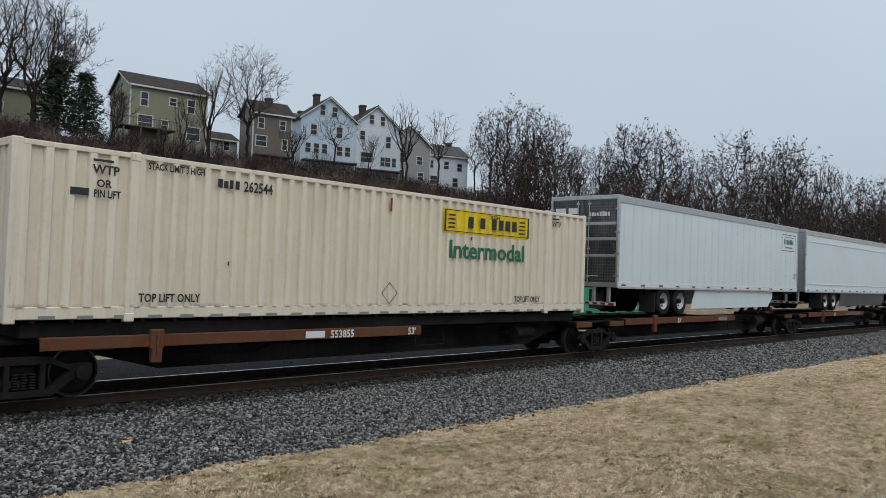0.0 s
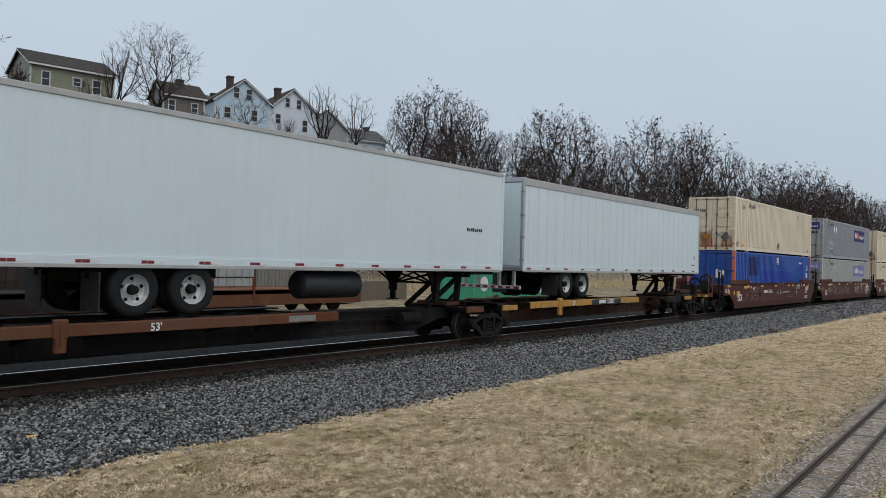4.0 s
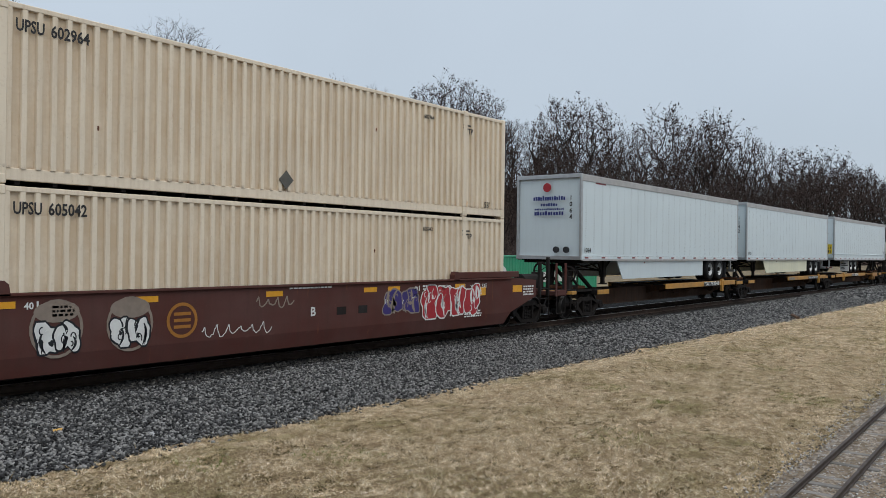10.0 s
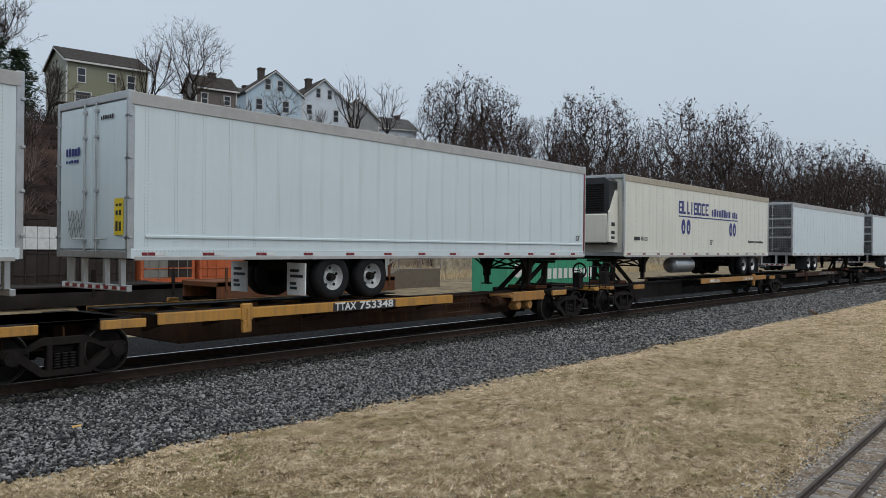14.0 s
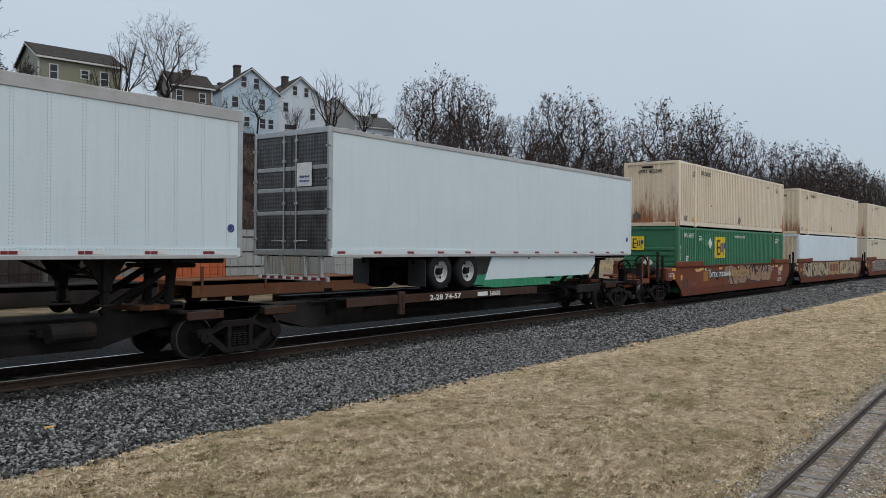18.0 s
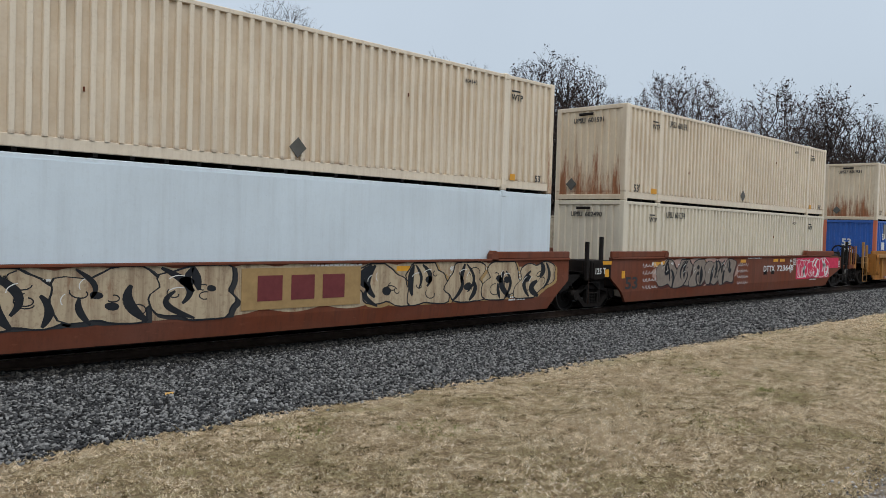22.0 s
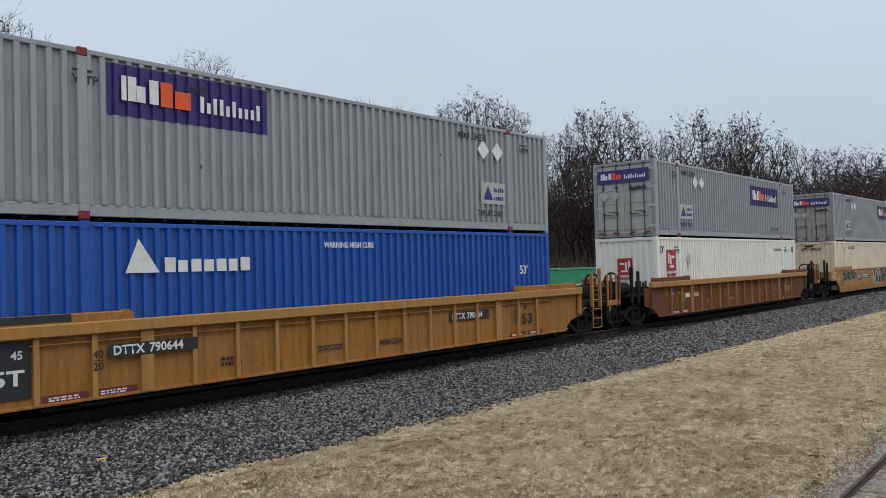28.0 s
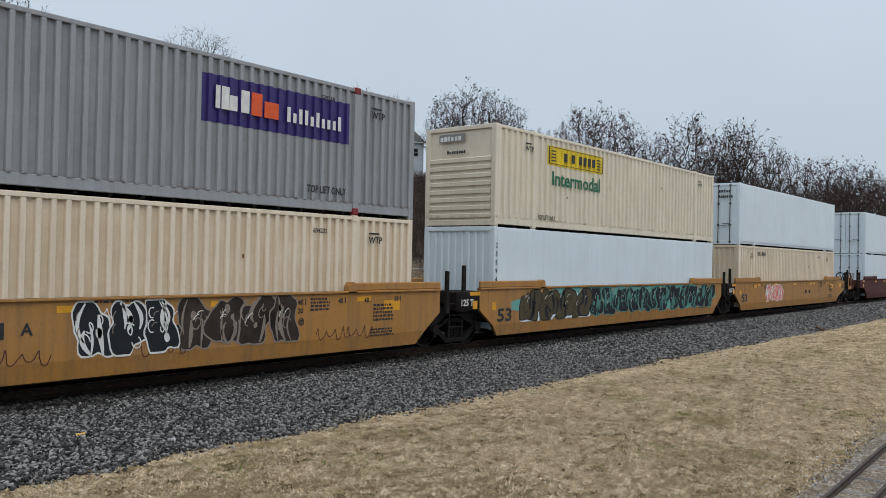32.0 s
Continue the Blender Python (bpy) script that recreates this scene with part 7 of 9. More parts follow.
for k in range(4):
    scrawl(car, m - 7.2, 0.6 + k * 0.22, 0.9, 0.16, WHITE_INK, 92 + k, n=5)
    scrawl(car, m - 0.7, 0.55 + k * 0.22, 0.9, 0.16, WHITE_INK, 96 + k, n=5)
word(car, "DTTX", m + 1.55, 1.0, 0.22, WHITE_INK, -1.472, 1.05)
word(car, "723648", m + 2.8, 1.0, 0.22, WHITE_INK, -1.472, 1.65)
plate(car, m + 4.75, m + 8.45, 0.62, 1.5, PINK, -1.463, "pink_block")
plate(car, m + 8.45, m + 9.6, 1.02, 1.48, PINK, -1.463, "pink_block")
graffiti(car, m + 4.95, m + 8.4, 0.66, 1.46, PINK, WHITE_INK, 3, 99, y=-1.468)
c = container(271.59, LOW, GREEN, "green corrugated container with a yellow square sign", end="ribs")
square_logo(c, -3.57, 1.5, 1.48, SIGN_YELLOW, tall=1.02)
square_logo(c, 0.9, 1.85, 0.62, SIGN_YELLOW, True, -CL / 2 - 0.03)
marks(c, ink=WHITE_INK, code="EMHU", number="646197", sticker=False, gap=-1.5, wx=-0.3, low=1.4, fifty=(1.1,))
diamond("placard", -4.34, 2.19, 0.26, WHITE_CARD, c, NEAR)
diamond("placard_holder", -4.82, 2.19, 0.22, GREEN, c, NEAR)
lettering("stencil", "WARNING HIGH CUBE", -0.76, 2.5, 0.13, WHITE_INK, c, NEAR - 0.003, width=1.6)
diamond("placard", 0.1, 1.3, 0.26, WHITE_CARD, c, -CL / 2 - 0.04, end=True)
lettering("side_stencil", "WARNING HIGH CUBE", -CL / 2 + 0.13, 0.8, 0.09, WHITE_INK, c, NEAR - 0.006, upright=True)
for u, number, top_of in ((271.59, "605345", "a green one"), (291.17, "604140", "a pale one"), (310.9, "601591", "an ivory one"), (333.98, "601931", "a blue one")):
    c = container(u, TOP, BEIGE, "cream container with rust-streaked front above " + top_of, end_mat=BEIGE_RUST, corner_mat=BEIGE_RUST if u < 300 else BEIGE)
    marks(c, code="UPSU", number=number, diamond_at=-0.1, gap=0.5)
    end_marks(c, number=number)
c = container(291.17, LOW, PALE_BLUE, "smooth pale container in a graffiti-covered well", side="flat", end_mat=BEIGE)
marks(c, number="", fifty=(), sticker=False)
script_bars(c, 1.7, 2.42, 0.9, 0.13, BLACK_INK, 9)
script_bars(c, 3.9, 2.42, 1.2, 0.13, BLACK_INK, 11)
for k in range(9):
    lettering("serial_number", "256045"[k % 6], -CL / 2 + 0.06, 2.35 - k * 0.24, 0.13, BLACK_INK, c, NEAR - 0.004)
c = container(310.9, LOW, IVORY, "ivory corrugated container in a graffiti-covered well")
marks(c, code="UPSU", number="601274", fifty=(), sticker=False, gap=0.5)
end_marks(c, number="602490", diamond_mat=None)

# 18 to 20: yellow ribbed well car
W3 = [332.9, 352.4, 371.9, 391.7]
for i, u in enumerate((333.98, 353.94, 373.82)):
    car, w0, w1 = well_car(W3[i], W3[i + 1], "yellow ribbed steel well car " + ("with a white number panel", "with black end panels", "with large black numbers")[i], PANEL_OCHRE, u, style="ribbed", rib_mat=YELLOW2, first=(i == 0), last=(i == 2))
    ribbed_marks(car, w0, w1, number="790644" if i != 1 else "", black=(i > 0, i < 2), seed=60 + i, shift=0.4 if i == 0 else 0.0)
    if i == 2:
        plate(car, w1 - 5.6, w1 - 3.95, 0.98, 1.22, BLACK, -1.405, "number_panel")
        word(car, "DTTX", w1 - 5.52, 1.03, 0.16, WHITE_INK, -1.411, 0.55)
        word(car, "790644", w1 - 4.9, 1.03, 0.16, WHITE_INK, -1.411)
        word(car, "NWG33G", w1 - 8.1, 0.62, 0.14, BLACK_INK, -1.405)
    if i == 1:
        for k in range(3):
            plate(car, w0 + 8.95 + k * 0.8, w0 + 9.5 + k * 0.8, 0.62, 1.1, RED_BROWN, -1.405, "logo_shape")
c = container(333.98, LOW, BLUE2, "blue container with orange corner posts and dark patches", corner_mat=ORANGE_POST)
decal("dark_panel", -5.51, -3.82, 1.7, 2.44, SHADOW_BLUE, c, NEAR)
script_bars(c, -5.35, 1.95, 1.4, 0.3, BLUE2, 7, y=NEAR - 0.005)
decal("dark_panel", -2.81, 3.13, 1.25, 1.81, SHADOW_BLUE, c, NEAR)
decal("white_card", -0.1, 0.36, 2.3, 2.72, WHITE_CARD, c, NEAR)
decal("white_card", -7.12, -6.68, 1.42, 1.8, WHITE_CARD, c, NEAR)
lettering("length_mark", "53", -7.08, 1.93, 0.32, WHITE_INK, c, NEAR - 0.003)
lettering("length_mark", "53", 0.35, 1.6, 0.36, WHITE_INK, c, -CL / 2 - 0.006, end=True)
decal("white_card", -0.2, 0.3, 0.95, 1.45, WHITE_CARD, c, -CL / 2 - 0.004, end=True)
decal("grey_patch", -CL / 2 + 1.2, -CL / 2 + 2.0, 2.0, 2.72, GREY_INK, c, NEAR + 0.002)
script_bars(c, 4.7, 2.38, 0.8, 0.13, WHITE_INK, 7)
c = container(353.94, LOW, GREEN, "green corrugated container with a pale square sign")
square_logo(c, -0.95, 1.25, 1.45, tall=0.8, ground=plain("cream_sign", lin(226, 220, 200), 0.5))
square_logo(c, 0.7, 2.0, 0.55, plain("cream_sign", lin(226, 220, 200), 0.5), True, -CL / 2 - 0.006)
marks(c, ink=WHITE_INK, code="EMHU", number="272350", sticker=False, gap=0.1, low=1.48, fifty=(0.95,))
diamond("placard", -4.5, 1.83, 0.26, WHITE_CARD, c, NEAR)
diamond("placard", 0.75, 1.45, 0.22, WHITE_CARD, c, -CL / 2 - 0.004, end=True)
lettering("stencil", "WARNING HIGH CUBE", 1.6, 2.45, 0.12, WHITE_INK, c, NEAR - 0.003, width=1.2)
decal("white_strip", -CL / 2 + 0.05, -CL / 2 + 0.12, 0.8, 2.2, WHITE_CARD, c, NEAR - 0.002)
for x in (-0.2, -0.95):
    lettering("length_mark", "53" if x > -0.5 else "2", -x, 0.3, 0.18, WHITE_INK, c, -CL / 2 - 0.006, end=True)
c = container(353.94, TOP, WHITE_BOX, "white container with a rust-streaked front above a green one", end_mat=BEIGE_RUST)
marks(c, code="UPSU", number="606496", diamond_at=-0.1, gap=0.5)
end_marks(c, number="606496")
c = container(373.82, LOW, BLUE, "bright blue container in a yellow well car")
marks(c, ink=WHITE_INK, number="", wtp=False, sticker=False, fifty=())
g = Geo()
g.prism([(-PX + 0.35, 2.0), (-PX + 1.0, 2.0), (-PX + 0.6, 2.6)], NEAR - 0.006, NEAR - 0.002)
part("triangle_mark", g, WHITE_INK, c)
lettering("length_mark", "53'", 6.15, 1.72, 0.24, WHITE_INK, c, NEAR - 0.003)
script_bars(c, -PX + 1.1, 2.0, 1.9, 0.3, WHITE_INK, 7)
lettering("stencil", "WARNING HIGH CUBE", -1.2, 2.45, 0.13, WHITE_INK, c, NEAR - 0.003, width=1.5)
c = container(373.82, TOP, GREY, "grey container with purple signs above a blue one", end="ribs", cast_mat=RED)
purple_logo(c, -6.0, 1.83, 3.4, 0.9)
purple_logo(c, 1.08, 2.26, 2.16, 0.42, False, True, -CL / 2 - 0.03)
marks(c, number="534235", sticker=False, fifty=(), gap=9.6)
for k in (0, 1):
    diamond("placard", 4.56 + k * 0.64, 2.2, 0.26, WHITE_CARD, c, NEAR - 0.004)
decal("carrier_panel", 4.42, 5.52, 0.75, 1.34, LIGHT_GREY, c, NEAR)
g = Geo()
g.prism([(4.52, 0.86), (4.96, 0.86), (4.74, 1.24)], NEAR - 0.008, NEAR - 0.004)
part("triangle_mark", g, NAVY_INK, c)
script_bars(c, 5.0, 1.08, 0.46, 0.13, NAVY_INK, 5, y=NEAR - 0.006)
script_bars(c, 5.0, 0.86, 0.46, 0.13, NAVY_INK, 5, y=NEAR - 0.006)
lettering("stencil", "TOP LIFT ONLY", 4.26, 0.42, 0.16, BLACK_INK, c, NEAR - 0.003, width=1.16)

# 21: single rusty ribbed well car
car, w0, w1 = well_car(395.5, 414.9, "rusty brown well car with yellow ribs and chalk graffiti", RUSTY, 397.01, style="ribbed", rib_mat=PANEL_OCHRE, chord_mat=YELLOW2, first=True, last=True, group="")
ribbed_marks(car, w0, w1, ink=TAN_SPRAY, black=(False, False), seed=80)
plate(car, w0 + 2.45, w0 + 2.95, 0.95, 1.12, WHITE_INK, -1.405, "owner_code")
word(car, "353885", w0 + 3.05, 0.95, 0.16, WHITE_INK, -1.405)
for k, x in enumerate((2.0, 6.2, 7.3, 10.35, 12.4)):
    scrawl(car, w0 + x, 0.62 + 0.1 * (k % 3), 0.75, 0.5, SILVER_SPRAY, 110 + k, y=-1.405, n=2 + k % 3)
c = container(397.01, LOW, WHITE_BOX, "white corrugated container with red square signs")
for e in (False, True):
    x0, s = (-7.31, 0.8) if not e else (0.35, 0.62)
    z = 1.6 if not e else 1.5
    a, b = (x0, x0 + s) if not e else (x0 - s, x0)
    y = NEAR if not e else -CL / 2 - 0.004
    decal("logo_panel", a, b, z, z + s, RED_LOGO, c, y, e)
    for f0, f1, q0, q1 in ((0.15, 0.28, 0.35, 0.85), (0.36, 0.5, 0.3, 0.75), (0.56, 0.85, 0.6, 0.72), (0.3, 0.75, 0.15, 0.26)):
        decal("logo_shape", a + f0 * s, a + f1 * s, z + q0 * s, z + q1 * s, WHITE_CARD, c, y - 0.005, e)
    script_bars(c, a if not e else b, z - 0.2, s, 0.12, RED_LOGO, 8, end=e, y=y)
marks(c, number="", sticker=False, fifty=())
lettering("length_mark", "53'", -7.9, 2.3, 0.24, BLACK_INK, c, NEAR - 0.003)
diamond("placard_holder", -5.34, 2.04, 0.25, LIGHT_GREY, c, NEAR)
diamond("placard_holder", 0.95, 1.1, 0.24, PLACARD, c, -CL / 2 - 0.004, end=True)
script_bars(c, -0.35, 1.0, 0.5, 0.3, BLACK_INK, 5, end=True, y=-CL / 2 - 0.004)
lettering("stencil", "STACK LIMIT 3 HIGH", 4.7, 2.35, 0.11, BLACK_INK, c, NEAR - 0.003, width=1.15)
lettering("length_mark", "53", 7.4, 2.3, 0.24, BLACK_INK, c, NEAR - 0.003)
grey_box(397.01, TOP, label="grey container with purple sign and silver doors above a white one", number="538240", end_mat=LIGHT_GREY)

# 22 to 24: yellow smooth well car
W4 = [418.75, 438.6, 458.2, 477.8]
cars = []
for i, u in enumerate((420.71, 440.05, 459.5)):
    car, w0, w1 = well_car(W4[i], W4[i + 1], "yellow smooth-sided well car with " + ("black and silver graffiti", "teal and charcoal graffiti", "a pink tag")[i], YELLOW2, u, first=(i == 0), last=(i == 2))
    smooth_marks(car, w0, w1, ink=BLACK_INK, big=BLACK_INK, far=0.3, seed=70 + 10 * i)
    cars.append((car, w0, w1))
car, w0, w1 = cars[0]
graffiti(car, w0 + 7.79, w0 + 9.66, 0.35, 1.52, CHARCOAL_SPRAY, WHITE_INK, 3, 121)
graffiti(car, w0 + 9.7, w0 + 12.5, 0.45, 1.55, plain("streaky_black_spray", (0.06, 0.045, 0.038), 0.7, 0, 0.7, 2.0), SILVER_SPRAY, 4, 122)
plate(car, w0 + 3.72, w0 + 6.7, 0.98, 1.24, BLACK, -1.463, "number_panel")
word(car, "DTTX", w0 + 3.85, 1.03, 0.19, WHITE_INK, -1.47, 0.95)
word(car, "767072", w0 + 4.95, 1.03, 0.19, WHITE_INK, -1.47, 1.5)
word(car, "A", w0 + 6.95, 1.03, 0.19, BLACK_INK)
graffiti(car, w0 + 0.85, w0 + 3.4, 0.95, 1.5, CHARCOAL_SPRAY, SILVER_SPRAY, 5, 124)
for k, x in enumerate((4.6, 6.4, 8.9, 13.0, 13.9)):
    scrawl(car, w0 + x, 0.5, 1.0, 0.35, BROWN, 130 + k, n=4)
scrawl(car, w0 + 3.5, 1.3, 0.6, 0.4, WHITE_INK, 139, n=3)
scrawl(car, w1 - 8.6, 1.2, 1.4, 0.25, WHITE_INK, 138, n=5)
car, w0, w1 = cars[1]
wash(car, w0 + 1.0, w1 - 0.4, 0.6, 1.56, WORN_TEAL, 8)
graffiti(car, w0 + 1.5, w0 + 5.6, 0.45, 1.5, plain("olive_spray", lin(84, 76, 58), 0.7), CHARCOAL_SPRAY, 4, 141, shade=PALE_BLUE)
graffiti(car, w0 + 5.5, w0 + 10.8, 0.45, 1.5, CHARCOAL_SPRAY, TEAL_SPRAY, 6, 142, shade=OCHRE_SPRAY)
graffiti(car, w0 + 10.8, w1 - 0.6, 0.5, 1.5, CHARCOAL_SPRAY, TEAL_SPRAY, 6, 143)
car, w0, w1 = cars[2]
graffiti(car, w0 + 3.6, w0 + 6.2, 0.6, 1.4, plain("salmon_spray", lin(222, 140, 126), 0.7), WHITE_INK, 4, 151)
c = container(420.71, LOW, BEIGE, "cream corrugated container in a yellow well car")
marks(c, code="UPSU", number="604232", fifty=(), sticker=False, gap=0.5)
end_marks(c, number="604232", diamond_mat=None)
grey_box(420.71, TOP, label="grey container with purple sign and rusty doors above a cream one", number="539219", end_mat=paint("rust_stained_grey", lin(150, 146, 140), dirt=0.4, rust=0.4))
c = container(440.05, LOW, PALE_BLUE, "smooth white container in a graffiti-covered yellow well", side="flat")
marks(c, number="255949", fifty=(), sticker=False, gap=0.6)
script_bars(c, 2.6, 2.0, 0.4, 0.5, GREY_INK, 2)
for k in range(7):
    lettering("serial_number", "2559498"[k], -CL / 2 + 0.06, 2.3 - k * 0.24, 0.14, BLACK_INK, c, NEAR - 0.004)
c = container(440.05, TOP, IVORY, "ivory container with a yellow and green sign above a white one", end="ribs", pitch=0.3)
hunt_logo(c, -5.4, 2.0)
marks(c, number="", fifty=(), sticker=False)
lettering("stencil", "TOP LIFT ONLY", -PX + 0.2, 0.3, 0.14, BLACK_INK, c, NEAR - 0.002, width=1.0)
decal("sign_plate", -0.2, 0.75, 2.45, 2.68, GREY_INK, c, -CL / 2 - 0.03, end=True)
script_bars(c, 0.7, 2.48, 0.8, 0.16, WHITE_CARD, 6, end=True, y=-CL / 2 - 0.036)
script_bars(c, 0.45, 2.1, 0.7, 0.1, BLACK_INK, 8, end=True, y=-CL / 2 - 0.03)
c = container(459.5, LOW, BEIGE, "cream corrugated container below a white one")
marks(c, code="UPSU", number="604244", fifty=(), sticker=False, gap=0.5)
c = container(459.5, TOP, PALE_BLUE, "smooth white container above a cream one", side="flat", end="flat")
script_bars(c, -0.3, 2.45, 0.6, 0.14, BLACK_INK, 5, end=True, y=-CL / 2 - 0.05)
script_bars(c, -0.3, 2.2, 0.7, 0.14, BLACK_INK, 7, end=True, y=-CL / 2 - 0.05)
decal("white_label", -PX + 0.5, -PX + 0.9, 2.2, 2.6, GREY_INK, c, NEAR)
well_car(481.8, 501.2, "brown well car at the far end of the train", BROWN, 483.3, first=True, last=True, group="")
container(483.3, LOW, PALE_BLUE, "smooth white container in a brown well", side="flat", end="flat")
container(483.3, TOP, PALE_BLUE, "smooth white container above another", side="flat", end="flat")

# ---- houses on the hill ----
GREEN_SIDING = paint("sage_siding", lin(130, 130, 106), dirt=0.15)
BROWN_SIDING = paint("taupe_siding", lin(98, 88, 80), dirt=0.2)
BLUE_SIDING = paint("pale_blue_siding", lin(182, 202, 216), dirt=0.12)
WHITE_SIDING = paint("white_siding", lin(206, 214, 222), dirt=0.1)
GREY_SIDING = paint("grey_siding", lin(146, 148, 148), dirt=0.15)
ROOF = plain("dark_shingles", (0.055, 0.048, 0.044), 0.9, 0, 0.4, 2.0)
ROOF_GREY = plain("grey_shingles", (0.1, 0.1, 0.1), 0.9, 0, 0.4, 2.0)
TRIM = plain("white_trim", (0.62, 0.62, 0.6), 0.6)
PANE = plain("dark_window_glass", (0.03, 0.035, 0.045), 0.12)
BRICK = plain("chimney_brick", (0.085, 0.07, 0.064), 0.9)
DECK_WOOD = plain("weathered_deck", (0.17, 0.14, 0.11), 0.9)


def window(h, x, z, w, hh, y=0.0):
    g = Geo()
    g.box(x - w / 2 - 0.1, x + w / 2 + 0.1, y - 0.05, y + 0.02, z + hh, z + hh + 0.12).box(x - w / 2 - 0.1, x + w / 2 + 0.1, y - 0.07, y + 0.02, z - 0.1, z)
    for s in (-1, 1):
        g.box(x + s * w / 2 - 0.06, x + s * w / 2 + 0.06, y - 0.05, y + 0.02, z, z + hh)
    g.box(x - w / 2, x + w / 2, y - 0.045, y + 0.02, z + hh / 2 - 0.035, z + hh / 2 + 0.035)
    win = part("window", g, TRIM, h, key=None)
    g = Geo()
    g.box(x - w / 2, x + w / 2, y - 0.03, y + 0.03, z, z + hh)
    part("pane", g, PANE, win)


def house(az, dist, z, yaw, w, d, eave, ridge, wallm, roofm, gable, label, wins=(), chim=None, low=None):
    """A house whose front middle stands at that bearing and distance; wins are (x, z, width, height) on the front."""
    a = radians(az)
    h = thing("house", label, "house", "houses on the hill", at=pose(dist * math.sin(a), dist * math.cos(a), z, 0, 0, yaw))
    g = Geo()
    if gable:
        g.prism([(-w / 2, -4), (w / 2, -4), (w / 2, eave), (0, ridge), (-w / 2, eave)], 0, d)
    else:
        g.prism([(0, -4), (d, -4), (d, eave), (d / 2, ridge), (0, eave)], -w / 2, w / 2, "x")
    part("wall", g, wallm, h)
    g = Geo()      # lapped boards
    k = 0
    while -0.2 + k * 0.22 < eave - 0.2:
        zz = -0.2 + k * 0.22
        g.prism([(-0.018, zz), (0.0, zz), (0.0, zz + 0.21)], -w / 2, w / 2, "x")
        k += 1
    tagged(part("siding", g, wallm, h), kind="stuff")
    if gable:
        for s in (-1, 1):
            g = Geo()
            g.prism([(s * (w / 2 + 0.4), eave - 0.3), (0, ridge + 0.06), (0, ridge + 0.26), (s * (w / 2 + 0.4), eave - 0.08)], -0.35, d + 0.3)
            part("roof", g, roofm, h)
            g = Geo()
            g.prism([(s * (w / 2 + 0.4), eave - 0.42), (0, ridge - 0.08), (0, ridge + 0.1), (s * (w / 2 + 0.4), eave - 0.22)], -0.4, -0.34)
            part("fascia", g, TRIM, h)
    else:
        for y0, y1 in ((-0.4, d / 2), (d + 0.4, d / 2)):
            g = Geo()
            g.prism([(y0, eave - 0.2), (y1, ridge + 0.05), (y1, ridge + 0.25), (y0, eave)], -w / 2 - 0.35, w / 2 + 0.35, "x")
            part("roof", g, roofm, h)
        g = Geo()
        g.box(-w / 2 - 0.3, w / 2 + 0.3, -0.42, -0.36, eave - 0.3, eave - 0.08)
        part("gutter", g, TRIM, h)
        for s in (-1, 1):
            g = Geo()
            g.prism([(-0.4, eave - 0.32), (d / 2, ridge - 0.05), (d + 0.4, eave - 0.32), (d + 0.4, eave - 0.12), (d / 2, ridge + 0.12), (-0.4, eave - 0.12)], s * (w / 2 + 0.35) - 0.03, s * (w / 2 + 0.35) + 0.03, "x")
            part("fascia", g, TRIM, h)
    for s in (-1, 1):
        g = Geo()
        g.box(s * w / 2 - 0.09, s * w / 2 + 0.09, -0.03, 0.06, -2, eave - 0.2)
        part("corner_board", g, TRIM, h)
    for x, zz, ww, hh in wins:
        window(h, x, zz, ww, hh)
    if chim:
        g = Geo()
        x, y, zt = chim
        g.box(x - 0.45, x + 0.45, y - 0.45, y + 0.45, eave, zt, 0.02).box(x - 0.53, x + 0.53, y - 0.53, y + 0.53, zt - 0.25, zt - 0.05)
        part("chimney", g, BRICK, h)
    if low:
        g = Geo()
        g.box(-w / 2 + 0.1, w / 2 - 0.1, -1.6, 0.0, low - 0.2, low, 0.02)
        part("porch_roof", g, ROOF_GREY, h)
        for k in range(4):
            g = Geo()
            x = -w / 2 + 0.3 + k * (w - 0.6) / 3
            g.box(x - 0.08, x + 0.08, -1.5, -1.34, -3, low - 0.2)
            part("porch_post", g, DECK_WOOD, h)
    return h


h = house(28.4, 105.5, 17.4, -10, 9.5, 8.5, 6.6, 8.6, GREEN_SIDING, ROOF, False, "sage green two-storey house with a dark roof and a deck",
          [(-3.1, 4.1, 0.9, 1.6), (0.4, 4.6, 0.9, 0.9), (2.7, 4.0, 0.95, 1.6), (-2.9, 1.2, 1.8, 1.7), (-0.5, 1.4, 0.8, 1.2), (3.1, 0.6, 1.7, 1.6)])
g = Geo()
g.box(-6.4, 0.0, -3.0, 0.0, 0.95, 1.1, 0.02)
for k in range(22):
    x = -6.35 + k * 0.3
    g.box(x, x + 0.05, -2.98, -2.93, 1.1, 2.0)
g.box(-6.4, 0, -3.02, -2.9, 2.0, 2.08)
part("deck", g, DECK_WOOD, h)
for x in (-6.2, -4.2, -2.1, -0.2):
    g = Geo()
    g.box(x - 0.08, x + 0.08, -2.9, -2.74, -3, 0.95)
    part("deck_post", g, DECK_WOOD, h)
house(31.6, 124, 17.2, -10, 6, 6, 4.0, 5.2, GREY_SIDING, ROOF, False, "small grey house half hidden behind brush", [(-1.5, 2.4, 0.9, 1.2), (1.4, 2.4, 0.9, 1.2)])
house(35.25, 116, 17.4, -14, 5.7, 5.4, 6.6, 8.5, BROWN_SIDING, ROOF, False, "taupe two-storey house with white window frames",
      [(-1.7, 4.4, 0.9, 1.4), (1.5, 4.5, 0.9, 1.2), (-1.6, 1.9, 1.6, 1.4), (1.9, 1.7, 0.8, 1.4)], chim=(0.3, 2.7, 9.3), low=0.6)
